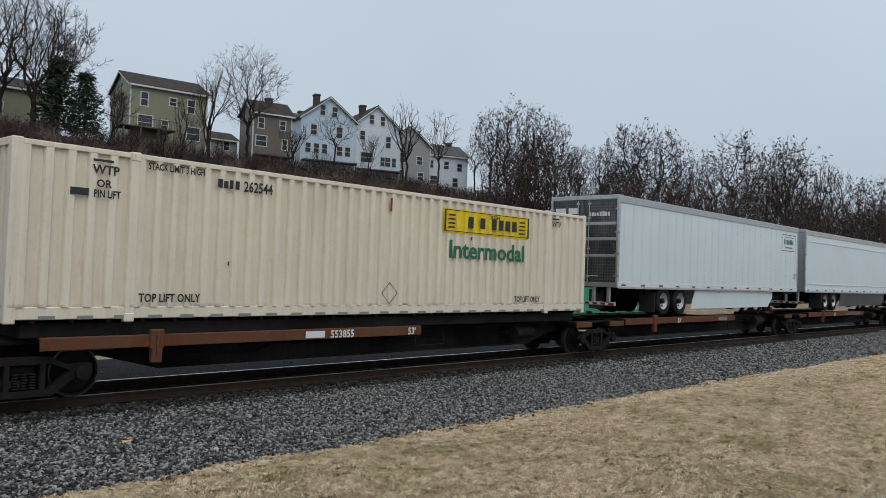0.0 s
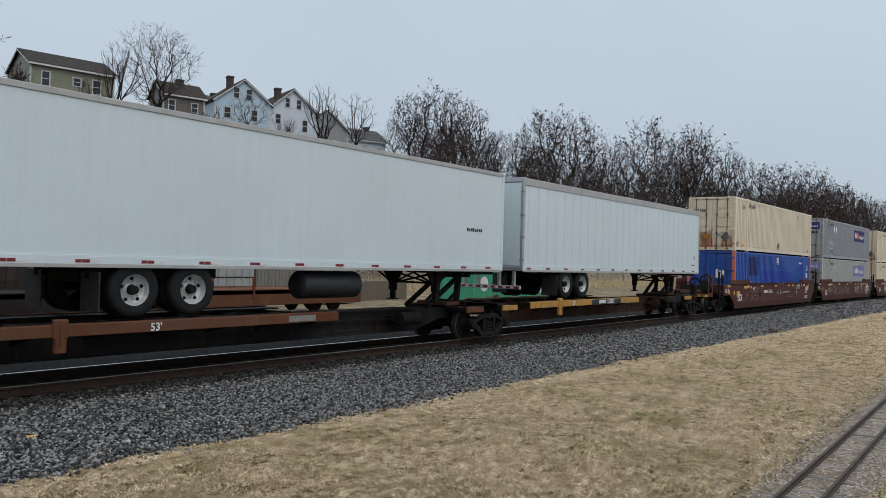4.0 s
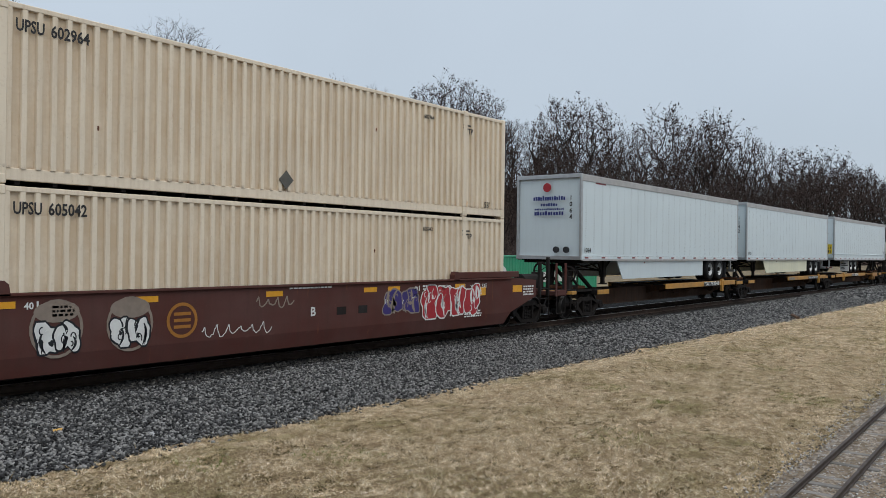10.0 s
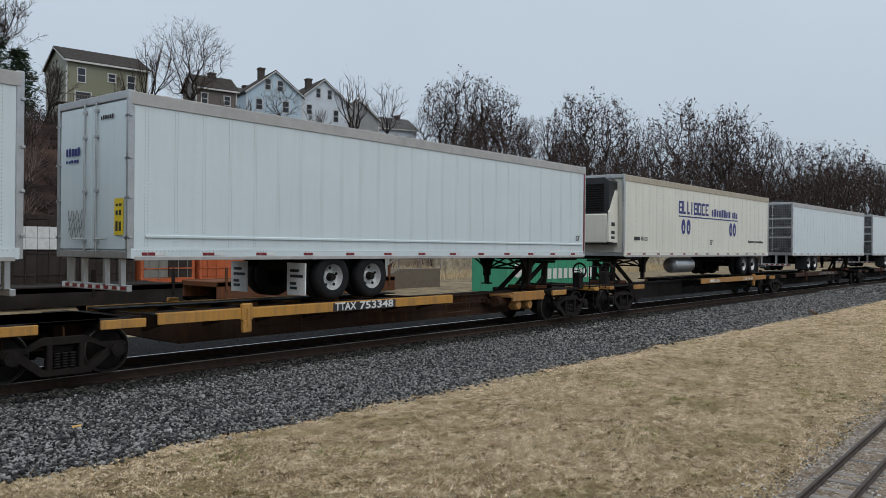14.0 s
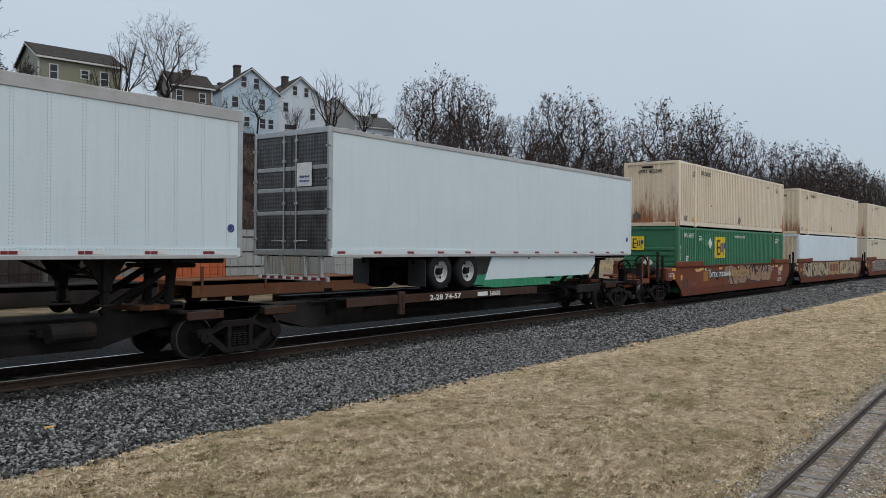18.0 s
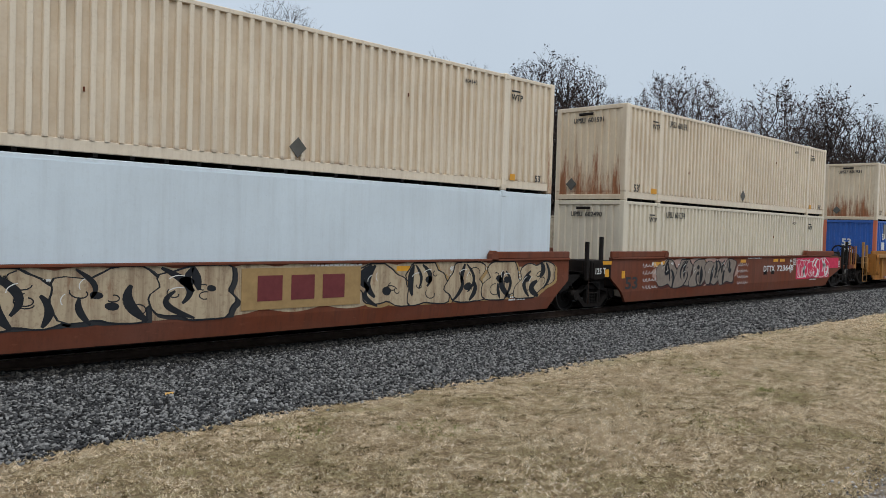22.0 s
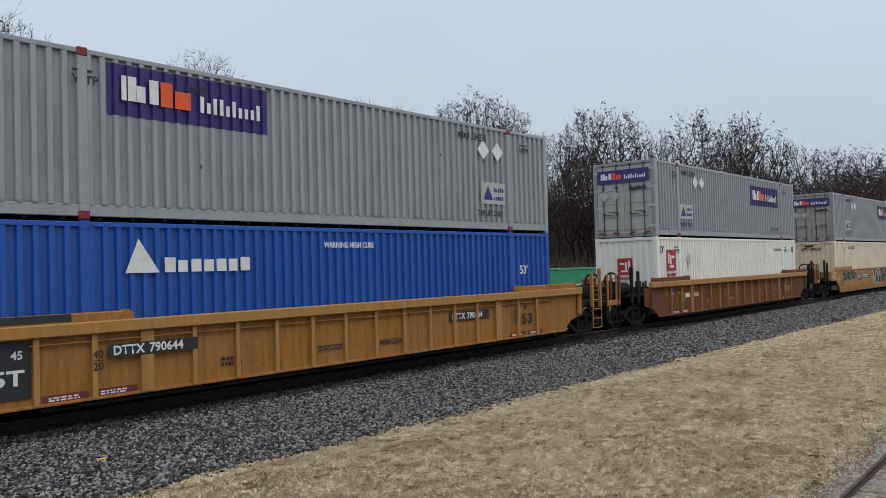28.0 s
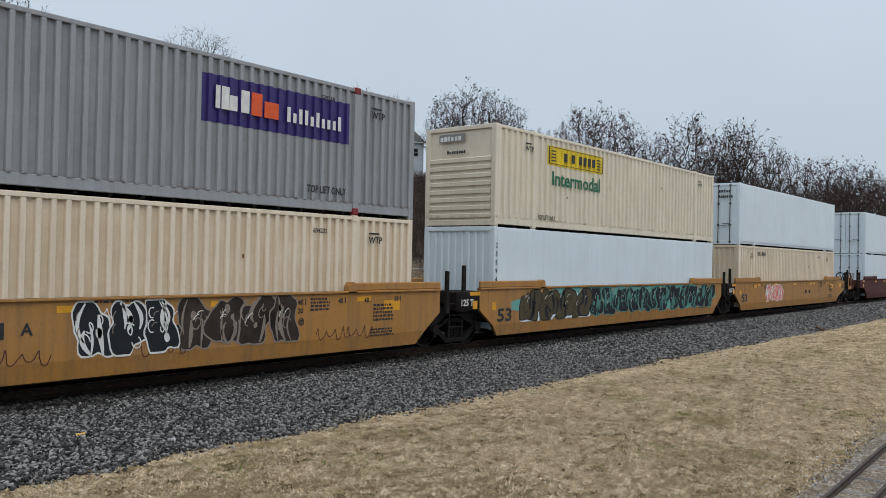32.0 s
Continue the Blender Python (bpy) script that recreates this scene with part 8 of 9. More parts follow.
house(37.0, 131, 18.4, -20, 7.0, 8, 7.4, 9.3, BLUE_SIDING, ROOF_GREY, False, "blue house with a grey roof behind its neighbour", [], chim=(1.6, 4, 10.0))
house(39.15, 123, 18.2, -20, 8.6, 10, 6.9, 10.1, BLUE_SIDING, ROOF, True, "pale blue gabled house with attic windows",
      [(-1.1, 7.4, 0.9, 1.5), (0.8, 7.3, 0.9, 1.5), (-2.4, 4.3, 1.0, 1.5), (1.7, 4.2, 1.0, 1.6), (-3.2, 1.6, 0.9, 1.4), (-1.9, 1.6, 0.9, 1.4), (-0.6, 1.6, 0.9, 1.4), (1.8, 1.5, 1.0, 1.4), (3.1, 1.5, 0.9, 1.4)], chim=(-1.0, 3.5, 11.2), low=0.4)
house(42.5, 129, 18.2, -20, 8.4, 10, 7.0, 10.4, WHITE_SIDING, ROOF, True, "white gabled house with attic windows",
      [(-0.9, 7.6, 0.8, 1.4), (1.0, 7.5, 0.8, 1.4), (-2.4, 4.9, 0.9, 1.4), (2.1, 4.0, 0.9, 1.8), (1.2, 1.0, 0.8, 1.4), (2.1, 1.0, 1.0, 1.4), (3.2, 1.0, 0.8, 1.4), (-1.6, 1.4, 2.0, 1.5)], chim=(-1.4, 3.0, 11.0), low=0.2)
house(45.0, 137, 17.8, -22, 7.2, 9, 6.2, 9.2, GREY_SIDING, ROOF_GREY, True, "grey gabled house beside the white one", [(-1.6, 3.2, 1.3, 1.5), (1.6, 3.0, 1.1, 1.3), (-1.8, 0.4, 1.3, 1.4), (1.9, 0.3, 1.1, 1.3)], chim=(1.0, 3, 9.9))
house(47.4, 142, 17.2, -22, 9.0, 8, 6.0, 8.2, WHITE_SIDING, ROOF_GREY, False, "white house with a grey roof at the end of the row", [(-2.6, 3.6, 1.0, 1.3), (0.4, 3.6, 1.0, 1.3), (3.0, 3.4, 1.0, 1.3), (-2.0, 0.8, 1.4, 1.4), (2.2, 0.6, 1.1, 1.5)], chim=(2.6, 4, 9.0))
house(19.3, 108, 17.6, -6, 10, 8, 5.0, 6.6, GREEN_SIDING, ROOF, False, "low greenish house behind bare trees", [(-2, 1.6, 1.0, 1.4), (2, 1.6, 1.0, 1.4)])

# ---- the yard behind the track ----
OLD_DARK = paint("peeling_black_doors", lin(44, 36, 34), rough=0.8, dirt=0.4, rust=0.35, scuff=0.8, rustcol=(0.05, 0.025, 0.018))
OLD_ORANGE = paint("faded_orange_box", lin(190, 98, 60), rough=0.7, dirt=0.6, rust=0.55, scuff=0.5, grime=(0.1, 0.05, 0.03), rustcol=(0.1, 0.045, 0.03))
OLD_GREY = paint("grey_scuffed_door", lin(130, 128, 122), rough=0.7, dirt=0.5, rust=0.3)
OLD_WHITE = paint("old_white_box", lin(160, 162, 160), rough=0.6, dirt=0.3, rust=0.25)


def yard_box(x0, x1, y, z0, z1, mat, door_mat, label, length=10.0, panel=None, frame_mat=None, other=None):
    b = thing("box_trailer", label, "trailer", "trailers parked in the yard", at=pose((x0 + x1) / 2, y, 0))
    w = (x1 - x0) / 2
    g = Geo()
    g.box(-w, w, 0.05, length, z0, z1, 0.03)
    part("body", g, mat, b)
    g = Geo()
    g.box(-w, -w + 0.14, 0, 0.06, z0, z1, 0.01).box(w - 0.14, w, 0, 0.06, z0, z1, 0.01)
    g.box(-w, w, -0.01, 0.06, z1 - 0.16, z1 + 0.02, 0.01).box(-w, w, -0.01, 0.06, z0 - 0.06, z0 + 0.14, 0.01)
    part("rear_frame", g, frame_mat or door_mat, b)
    for s in (-1, 1):
        g = Geo()
        g.box(min(s * 0.01, s * (w - 0.15)), max(s * 0.01, s * (w - 0.15)), 0.0, 0.05, z0 + 0.15, z1 - 0.17, 0.01)
        d = part("door", g, other if other and s > 0 else door_mat, b)
        g = Geo()
        for z in (0.22, 0.5, 0.78):
            g.box(min(s * 0.02, s * (w - 0.02)), max(s * 0.02, s * (w - 0.02)), -0.02, 0.0, z0 + z * (z1 - z0), z0 + z * (z1 - z0) + 0.06, 0.005)
        part("door_strap", g, frame_mat or door_mat, d)
        g = Geo()
        for k in (0.35, 0.7):
            g.bar((s * w * k, -0.03, z0 + 0.1), (s * w * k, -0.03, z1 - 0.1), 0.02, 6)
        part("lock_rod", g, door_mat, d)
    if panel:
        a, c0, c1, m = panel
        for k in range(4):
            for r in range(2):
                g = Geo()
                g.box(-w * a + k * w * a / 2, -w * a + (k + 1) * w * a / 2 - 0.014, -0.05, -0.04, z0 + (z1 - z0) * (c0 + (c1 - c0) * r / 2), z0 + (z1 - z0) * (c0 + (c1 - c0) * (r + 1) / 2) - 0.014)
                part("white_panel", g, m, b)
    g = Geo()
    g.box(-w + 0.3, w - 0.3, 0.2, length - 0.3, z0 - 0.22, z0, 0.02)
    part("chassis", g, DARK, b)
    for yy in (1.4, 2.7):
        for s in (-1, 1):
            g = Geo()
            g.lathe([(0.0, -0.14), (0.3, -0.14), (0.44, -0.13), (0.47, -0.08), (0.47, 0.08), (0.44, 0.13), (0.0, 0.13)], (s * (w - 0.35), yy, 0.28), "x", 18)
            part("wheel", g, RUBBER, b)
    for s in (-1, 1):
        g = Geo()
        g.box(s * 0.7 - 0.07, s * 0.7 + 0.07, length - 2.2, length - 2.06, -0.2, z0, 0.01)
        part("landing_leg", g, DARK, b)
    return b


yard_box(6.9, 9.4, 31.5, 0.55, 3.2, OLD_WHITE, OLD_WHITE, "old white box trailer parked in the yard")
yard_box(9.8, 12.4, 31.2, 0.55, 3.15, OLD_WHITE, OLD_WHITE, "pale box trailer with rusty door edges")
yard_box(12.75, 15.25, 31.0, 0.5, 3.42, OLD_WHITE, OLD_DARK, "box trailer with scuffed black doors and a white panel", panel=(0.72, 0.56, 0.86, WHITE_CARD))
yard_box(15.5, 18.0, 31.0, 0.5, 3.45, OLD_WHITE, OLD_DARK, "box trailer with scuffed black doors and a torn white panel", panel=(0.66, 0.56, 0.86, WHITE_CARD))
yard_box(18.25, 20.85, 31.0, 0.8, 3.12, OLD_ORANGE, OLD_GREY, "faded orange box with a grey door", length=7, frame_mat=OLD_ORANGE, other=OLD_DARK)
yard_box(21.1, 23.8, 31.0, 0.8, 3.1, OLD_ORANGE, OLD_ORANGE, "faded orange box with peeling doors", length=7)
yard_box(24.0, 26.7, 31.4, 0.7, 3.25, OLD_GREY, OLD_WHITE, "grey box with dark door frame and dirty doors", length=7, frame_mat=OLD_DARK)
yard_box(31.0, 33.5, 31.0, -0.05, 2.7, OLD_WHITE, OLD_WHITE, "old white container with closed doors on the ground", length=6)
b = thing("flat_trailer", "grey corrugated trailer side behind the flat cars", "trailer", at=pose(28.9, 33.0, 0))
g = Geo()
g.fold(corr(-2.0, 2.0, 0.25, 0.04), 0.3, 2.6, lambda s, d, e: (s, d, e)).box(-2.0, 2.0, 0.05, 2.4, 0.3, 2.6)
part("body", g, OLD_GREY, b)
g = Geo()
g.box(-2.0, 2.0, 0.2, 2.2, -0.1, 0.3)
part("chassis", g, DARK, b)

TEAL = paint("teal_container_paint", lin(56, 156, 120), dirt=0.3, rust=0.08)
b = thing("yard_container", "teal green corrugated container with white lettering in the yard", "container", at=pose(41.9, 24.6, -0.15))
g = Geo()
g.fold(corr(-5.95, 5.95, 0.28, 0.036), 0.17, 2.2, lambda s, d, e: (s, d, e)).box(-6.0, 6.0, 0.06, 2.38, 0.1, 2.25)
part("body", g, TEAL, b)
g = Geo()
g.box(-6.1, 6.1, -0.02, 0.06, 0, 0.17, 0.01).box(-6.1, 6.1, -0.02, 0.06, 2.2, 2.3, 0.01).box(-6.1, 6.1, 0, 2.4, 2.25, 2.29)
for s in (-1, 1):
    g.box(s * 6.02 - 0.08, s * 6.02 + 0.08, -0.02, 0.12, 0, 2.3, 0.01)
part("frame_rail", g, TEAL, b)
for k in range(9):
    decal("lettering_block", -1.9 + k * 0.6, -1.9 + k * 0.6 + 0.42, 0.75, 1.35, WHITE_INK, b, -0.004)
g = Geo()
g.prism([(-5.0 + 0.42 * math.cos(i * 0.524), 1.3 + 0.42 * math.sin(i * 0.524)) for i in range(12)], -0.008, -0.004)
part("round_mark", g, WHITE_INK, b)

# low concrete walls at the foot of the bank
CONCRETE = ground_mat("weathered_concrete", [lin(158, 148, 130), lin(178, 168, 150), lin(124, 114, 98)], [0.4, 1.6], bump_scale=6, strength=0.4, dist=0.03)
for x0, x1, y, top in ((54, 66, 44.5, 3.5), (66.1, 124, 45.5, 1.5)):
    g = Geo()
    g.box(x0, x1, y, y + 0.4, -0.3, top, 0.03).box(x0 - 0.05, x1, y - 0.06, y + 0.46, top, top + 0.16, 0.03)
    for k in range(int((x1 - x0) / 4)):
        g.box(x0 + 4 * k, x0 + 4 * k + 0.25, y - 0.05, y + 0.01, -0.3, top)
    thing("retaining_wall", "weathered beige concrete wall below the bank", "wall", "concrete walls", geo=g, mats=CONCRETE)

# flat cars and odds on the yard tracks
for k, (x, m) in enumerate(((12.0, SILL), (23.5, LEDGE_ORANGE))):
    b = thing("flat_bed", "low rusty flat bed standing in the yard", "flat car", at=pose(x, 27.2, 0))
    g = Geo()
    g.box(-5.0, 5.0, -1.2, 1.2, 0.75, 0.95, 0.02)
    part("deck", g, m, b)
    for s in (-1, 1):
        g = Geo()
        g.box(-5, 5, s * 1.15 - 0.05, s * 1.15 + 0.05, 0.3, 0.98, 0.02)
        part("side_sill", g, m, b)
    for xx in (-3.6, -2.4, 2.4, 3.6):
        for s in (-1, 1):
            g = Geo()
            g.lathe([(0.0, -0.06), (0.4, -0.06), (0.42, 0.05), (0.0, 0.05)], (xx, s * 0.75, 0.3), "y", 18)
            part("wheel", g, CASTING, b)
    for xx in (-4.6, -1.5, 1.6, 4.6):
        g = Geo()
        g.box(xx - 0.05, xx + 0.05, -1.24, -1.14, 0.6, 1.5, 0.01)
        part("stake", g, m, b)
b = thing("loading_ramp", "weathered timber loading ramp with a pale handrail", "ramp", at=pose(36.5, 33, 0))
g = Geo()
g.prism([(-3, -0.2), (4, -0.2), (4, 1.0), (0, 1.0)], 0, 2.4)
part("ramp_body", g, DECK_WOOD, b)
g = Geo()
g.bar((-3, 0, 0.6), (0, 0, 1.7), 0.05).bar((0, 0, 1.7), (4, 0, 1.7), 0.05)
for x in (0, 2, 4):
    g.bar((x, 0, 0.9), (x, 0, 1.7), 0.04)
part("rail", g, MINI_TIE, b)
b = thing("box_truck", "small truck with a brown cab and white box", "truck", at=pose(29.6, 41, -0.1))
g = Geo()
g.box(-0.3, 2.6, 0, 2.2, 0.7, 2.6, 0.05)
part("box", g, OLD_WHITE, b)
g = Geo()
g.prism([(-2.4, 0.6), (-0.4, 0.6), (-0.4, 2.3), (-1.4, 2.3), (-2.0, 1.5), (-2.4, 1.4)], 0, 2.0)
part("cab", g, SILL_BROWN, b)
for x in (-1.5, 1.6):
    for y in (0.15, 2.0):
        g = Geo()
        g.cyl((x, y, 0.42), "y", 0.42, 0.25, 18)
        part("wheel", g, RUBBER, b)

# ---- bare winter trees and brush ----
BARK = plain("grey_brown_bark", (0.036, 0.029, 0.026), 0.95, 0, 0.4, 3.0)
TWIG = island_mat("bare_twigs", (0.026, 0.02, 0.018), (0.11, 0.082, 0.072), (0.055, 0.041, 0.037))
SEED = island_mat("dry_seed_clusters", (0.016, 0.011, 0.01), (0.06, 0.036, 0.03))
BRUSH = island_mat("bank_brush", (0.01, 0.008, 0.008), (0.1, 0.074, 0.066), (0.028, 0.021, 0.019))
REED = island_mat("tall_dry_grass", (0.34, 0.26, 0.15), (0.5, 0.4, 0.25))
FIR = island_mat("dark_evergreen_needles", (0.012, 0.022, 0.013), (0.035, 0.05, 0.028))


def bare_tree(seed, height, spread, levels=5, clusters=0.5, lean=0.0, trunks=1, start=0.28, thick=1.0, fine=0.013, bole=0.36):
    """A tapered trunk that forks into limbs, branches and fine twigs, as (wood, twigs, seed clusters)."""
    rng = random.Random(seed)
    wood, twig, seeds = Geo(), Geo(), Geo()

    def rod(g, p, q, ra, rb, n, level):
        d = (q - p).normalized()
        a = d.orthogonal().normalized()
        b = d.cross(a)
        ring = [a * math.cos(6.2832 * i / n) + b * math.sin(6.2832 * i / n) for i in range(n)]
        if level >= levels:
            g.add([p + v * ra for v in ring] + [q], [(0, 1, 3), (1, 2, 3), (2, 0, 3)])
            return
        g.add([p + v * ra for v in ring] + [q + v * rb for v in ring], [(i, (i + 1) % n, n + (i + 1) % n, n + i) for i in range(n)])

    def limb(p, d, length, r, level):
        n = 4 if level < 2 else (3 if level < 4 else (2 if level < levels else 1))
        pts, dirs = [p], [d]
        for i in range(n):
            bend = 0.11 if level < 3 else 0.17
            d = (d + Vector((rng.gauss(0, bend), rng.gauss(0, bend), rng.gauss(0.1 if 0 < level < 4 else 0.02, 0.09)))).normalized()
            p = p + d * (length / n)
            pts.append(p)
            dirs.append(d)
        target = wood if level < 3 else twig
        for i in range(n):
            ra, rb = r * (1 - 0.45 * i / n), r * (1 - 0.45 * (i + 1) / n)
            rod(target, pts[i], pts[i + 1], max(ra, fine), max(rb, fine * 0.85), 7 if level == 0 else (4 if level < 3 else 3), level)
        if level >= levels - 1 and rng.random() < clusters:
            s = rng.uniform(0.03, 0.085)
            q = pts[-1]
            a = [q + Vector((rng.uniform(-s, s), rng.uniform(-s, s), rng.uniform(-s, s))) for _ in range(4)]
            seeds.add(a, [(0, 1, 2), (0, 2, 3), (0, 3, 1), (1, 3, 2)])
        if level >= levels:
            return
        kids = rng.randint(5, 6) if level == 0 else (rng.randint(3, 5) if level < 3 else rng.randint(3, 4))
        for k in range(kids):
            f = rng.uniform(start if level == 0 else 0.25, 1.0) if k else 1.0
            i = min(int(f * n), n - 1)
            q = pts[i].lerp(pts[i + 1], f * n - i)
            side = Vector((rng.gauss(0, 1), rng.gauss(0, 1), rng.gauss(0.05, 0.45))).normalized()
            w = spread * (0.4 if k == 0 else 1.15)
            nd = (dirs[i + 1] + side * w).normalized()
            nd.z += 0.32 if level < 2 else (0.2 if level < 4 else 0.08)
            ratio = rng.uniform(0.6, 0.8) if level < 2 else rng.uniform(0.46, 0.64)
            limb(q, nd.normalized(), length * ratio * (1.0 if level else 1.15 - 0.35 * f), r * (0.62 if k == 0 else rng.uniform(0.36, 0.5)), level + 1)

    for k in range(trunks):
        a = 6.28 * k / max(trunks, 1)
        d = Vector((0.25 * math.cos(a) * (trunks > 1) + lean, 0.25 * math.sin(a) * (trunks > 1), 1)).normalized()
        limb(Vector((0.3 * math.cos(a) * (trunks > 1), 0.3 * math.sin(a) * (trunks > 1), -0.6)), d, height * bole, height * 0.015 * thick, 0)
    return wood, twig, seeds


def crowned_tree(seed, height, wide=0.3, low=0.3, tips=300, balance=0.45, clusters=0.5, thick=1.0, trunks=1, droop=0.0):
    """A tree whose limbs reach out for points strewn through a rounded, lumpy crown, as (wood, twigs, seed clusters)."""
    rs = np.random.default_rng(seed)
    wood, twig, seeds = Geo(), Geo(), Geo()
    rz, rw = height * (1 - low) / 2, height * wide
    mid = height - rz
    lumps = rs.normal(0, 1, (5, 3))
    goal = []
    while len(goal) < tips:
        d = rs.normal(0, 1, 3)
        d /= np.linalg.norm(d)
        bulge = 0.72 + 0.28 * max(float((lumps @ d).max()) / 2.0, 0)
        f = rs.uniform(0.12, 1) ** 0.5 * bulge
        p = np.array((d[0] * rw * f, d[1] * rw * f, mid + d[2] * rz * f))
        if p[2] < mid:
            p[:2] *= 0.55 + 0.45 * (p[2] - (mid - rz)) / rz
        goal.append(p)
    nodes, par, path = [], [], []
    for k in range(trunks):
        a = 6.283 * k / trunks + seed
        o = 0.35 * (trunks > 1)
        for i in range(7):
            z = height * (low + 0.12) * i / 6
            nodes.append(np.array((o * math.cos(a) * (1 + 0.45 * i) + 0.06 * rs.normal() * i / 3, o * math.sin(a) * (1 + 0.45 * i) + 0.06 * rs.normal() * i / 3, z - 0.5 * (i == 0))))
            par.append(len(nodes) - 2 if i else -1)
            path.append(z)
    root = np.array((0, 0, height * low * 0.7))
    goal.sort(key=lambda p: np.linalg.norm(p - root))
    first = 7 * trunks
    for p in goal:
        q = np.array(nodes)
        dist = np.linalg.norm(q - p, axis=1)
        cost = dist + balance * np.array(path) + np.where(q[:, 2] > p[2] + 0.1 * height, 3.0, 0) + np.where(q[:, 2] < height * low * 0.5, 4.0, 0)
        j = int(np.argmin(cost))
        nodes.append(p)
        par.append(j)
        path.append(path[j] + dist[j])
    n = len(nodes)
    flow = np.full(n, 0.016 ** 2.2)
    kids = [0] * n
    for i in range(n - 1, -1, -1):
        if par[i] >= 0:
            flow[par[i]] += flow[i]
            kids[par[i]] += 1
    rad = flow ** (1 / 2.2)
    rad *= thick * 0.0125 * height / rad[0]

    def rod(g, p, q, ra, rb, k):
        p, q = Vector(p), Vector(q)
        d = q - p
        if d.length < 1e-4:
            return
        a = d.orthogonal().normalized()
        b = d.cross(a).normalized()
        ringed = [a * math.cos(6.2832 * i / k) + b * math.sin(6.2832 * i / k) for i in range(k)]
        g.add([p + v * ra for v in ringed] + [q + v * rb for v in ringed], [(i, (i + 1) % k, k + (i + 1) % k, k + i) for i in range(k)])

    for i in range(n):
        if par[i] < 0:
            continue
        p, q = nodes[par[i]], nodes[i]
        ln = np.linalg.norm(q - p)
        r0 = max(min(rad[par[i]], rad[i] * 1.7), 0.012)
        r1 = max(rad[i], 0.011)
        m = p + (q - p) * 0.5 + rs.normal(0, 0.06, 3) * ln + np.array((0, 0, -0.07 * ln if i >= first else 0))
        g = wood if rad[i] > 0.045 else twig
        k = 6 if rad[i] > 0.12 else (4 if rad[i] > 0.03 else 3)
        rod(g, p, m, r0, (r0 + r1) / 2, k)
        rod(g, m, q, (r0 + r1) / 2, r1, k)
        if i < first:
            continue
        out = (q - np.array((0, 0, mid - 0.3 * rz)))
        out /= np.linalg.norm(out) + 1e-6
        for _ in range(5 if kids[i] == 0 else 2):
            f = rs.uniform(0.4, 1)
            b = m + (q - m) * f if kids[i] else q + (m - q) * rs.uniform(0, 0.5)
            d = out * 0.7 + rs.normal(0, 0.55, 3) + np.array((0, 0, 0.25 - droop))
            e = b + d * rs.uniform(0.3, 0.85) * height / 14
            side = np.cross(d, rs.normal(0, 1, 3))
            side *= 0.015 / (np.linalg.norm(side) + 1e-6)
            twig.add([b - side, b + side, e], [(0, 1, 2)])
            for _ in range(2):
                h2 = b + (e - b) * rs.uniform(0.3, 0.9)
                e2 = h2 + (e - b) * 0.35 + rs.normal(0, 0.2, 3)
                twig.add([h2 - side * 0.7, h2 + side * 0.7, e2], [(0, 1, 2)])
            if rs.uniform() < clusters:
                for _ in range(3):
                    c = e + rs.normal(0, 0.1, 3)
                    w = rs.normal(0, 0.085, (3, 3))
                    seeds.add([c + w[0], c + w[1], c + w[2]], [(0, 1, 2)])
    return wood, twig, seeds


def plant(seed, label, m, **kw):
    wood, twig, seeds = crowned_tree(seed, **kw) if "wide" in kw else bare_tree(seed, **kw)
    s = kw["height"] / max(p[2] for p in twig.v)
    for g in (wood, twig, seeds):
        g.v = [(p[0] * s, p[1] * s, p[2] * s) for p in g.v]
    t = thing("tree", label, "tree", "bare trees", at=m)
    part("trunk", wood, BARK, t)
    if seeds.f:
        k = len(twig.v)
        twig.v += seeds.v
        twig.f += [tuple(k + i for i in f) for f in seeds.f]
        twig.m += [1] * len(seeds.f)
    part("crown", twig, [TWIG, SEED], t)
    return t


def on_hill(az, dist, s=1.0, turn=0.0, sink=0.0):
    x, y = dist * math.sin(radians(az)), dist * math.cos(radians(az))
    return pose(x, y, land(x, y) - sink, 0, 0, turn) @ Matrix.Scale(s, 4)


# trees that stand out against the sky
plant(11, "tall bare tree beside the houses", on_hill(33.6, 104), height=16.4, wide=0.36, low=0.24, tips=560, balance=0.6, clusters=0.0, thick=1.0, trunks=1, droop=0.25)
plant(12, "bare tree at the edge of the bank", on_hill(20.2, 96), height=17.2, wide=0.3, low=0.2, tips=380, balance=0.6, clusters=0.05, thick=1.2)
plant(13, "bare tree with a forked trunk", on_hill(18.0, 98), height=19.2, wide=0.27, low=0.2, tips=380, balance=0.7, clusters=0.0, trunks=2)
plant(14, "slender bare tree in front of the houses", on_hill(31.0, 101), height=12.2, spread=0.6, levels=4, clusters=0.0)
plant(15, "small bare tree in front of the blue house", on_hill(39.6, 117), height=9.7, wide=0.4, low=0.3, tips=170, balance=0.4, clusters=0.0)
plant(16, "thin bare tree beside the grey house", on_hill(44.6, 124), height=14.2, wide=0.26, low=0.3, tips=130, balance=0.8, clusters=0.0, trunks=2)
plant(17, "thin bare tree beside the white house", on_hill(47.0, 128), height=13.7, wide=0.24, low=0.3, tips=140, balance=0.7, clusters=0.0)
plant(18, "small bare tree in front of the white house", on_hill(42.0, 119), height=7.2, spread=0.8, levels=4, clusters=0.0)
plant(19, "small bare tree below the green house", on_hill(29.3, 97), height=7.2, spread=0.9, levels=4, clusters=0.15)
plant(20, "bare tree leaning before the taupe house", on_hill(36.4, 112), height=6.7, spread=0.6, levels=4, clusters=0.0, lean=0.15)

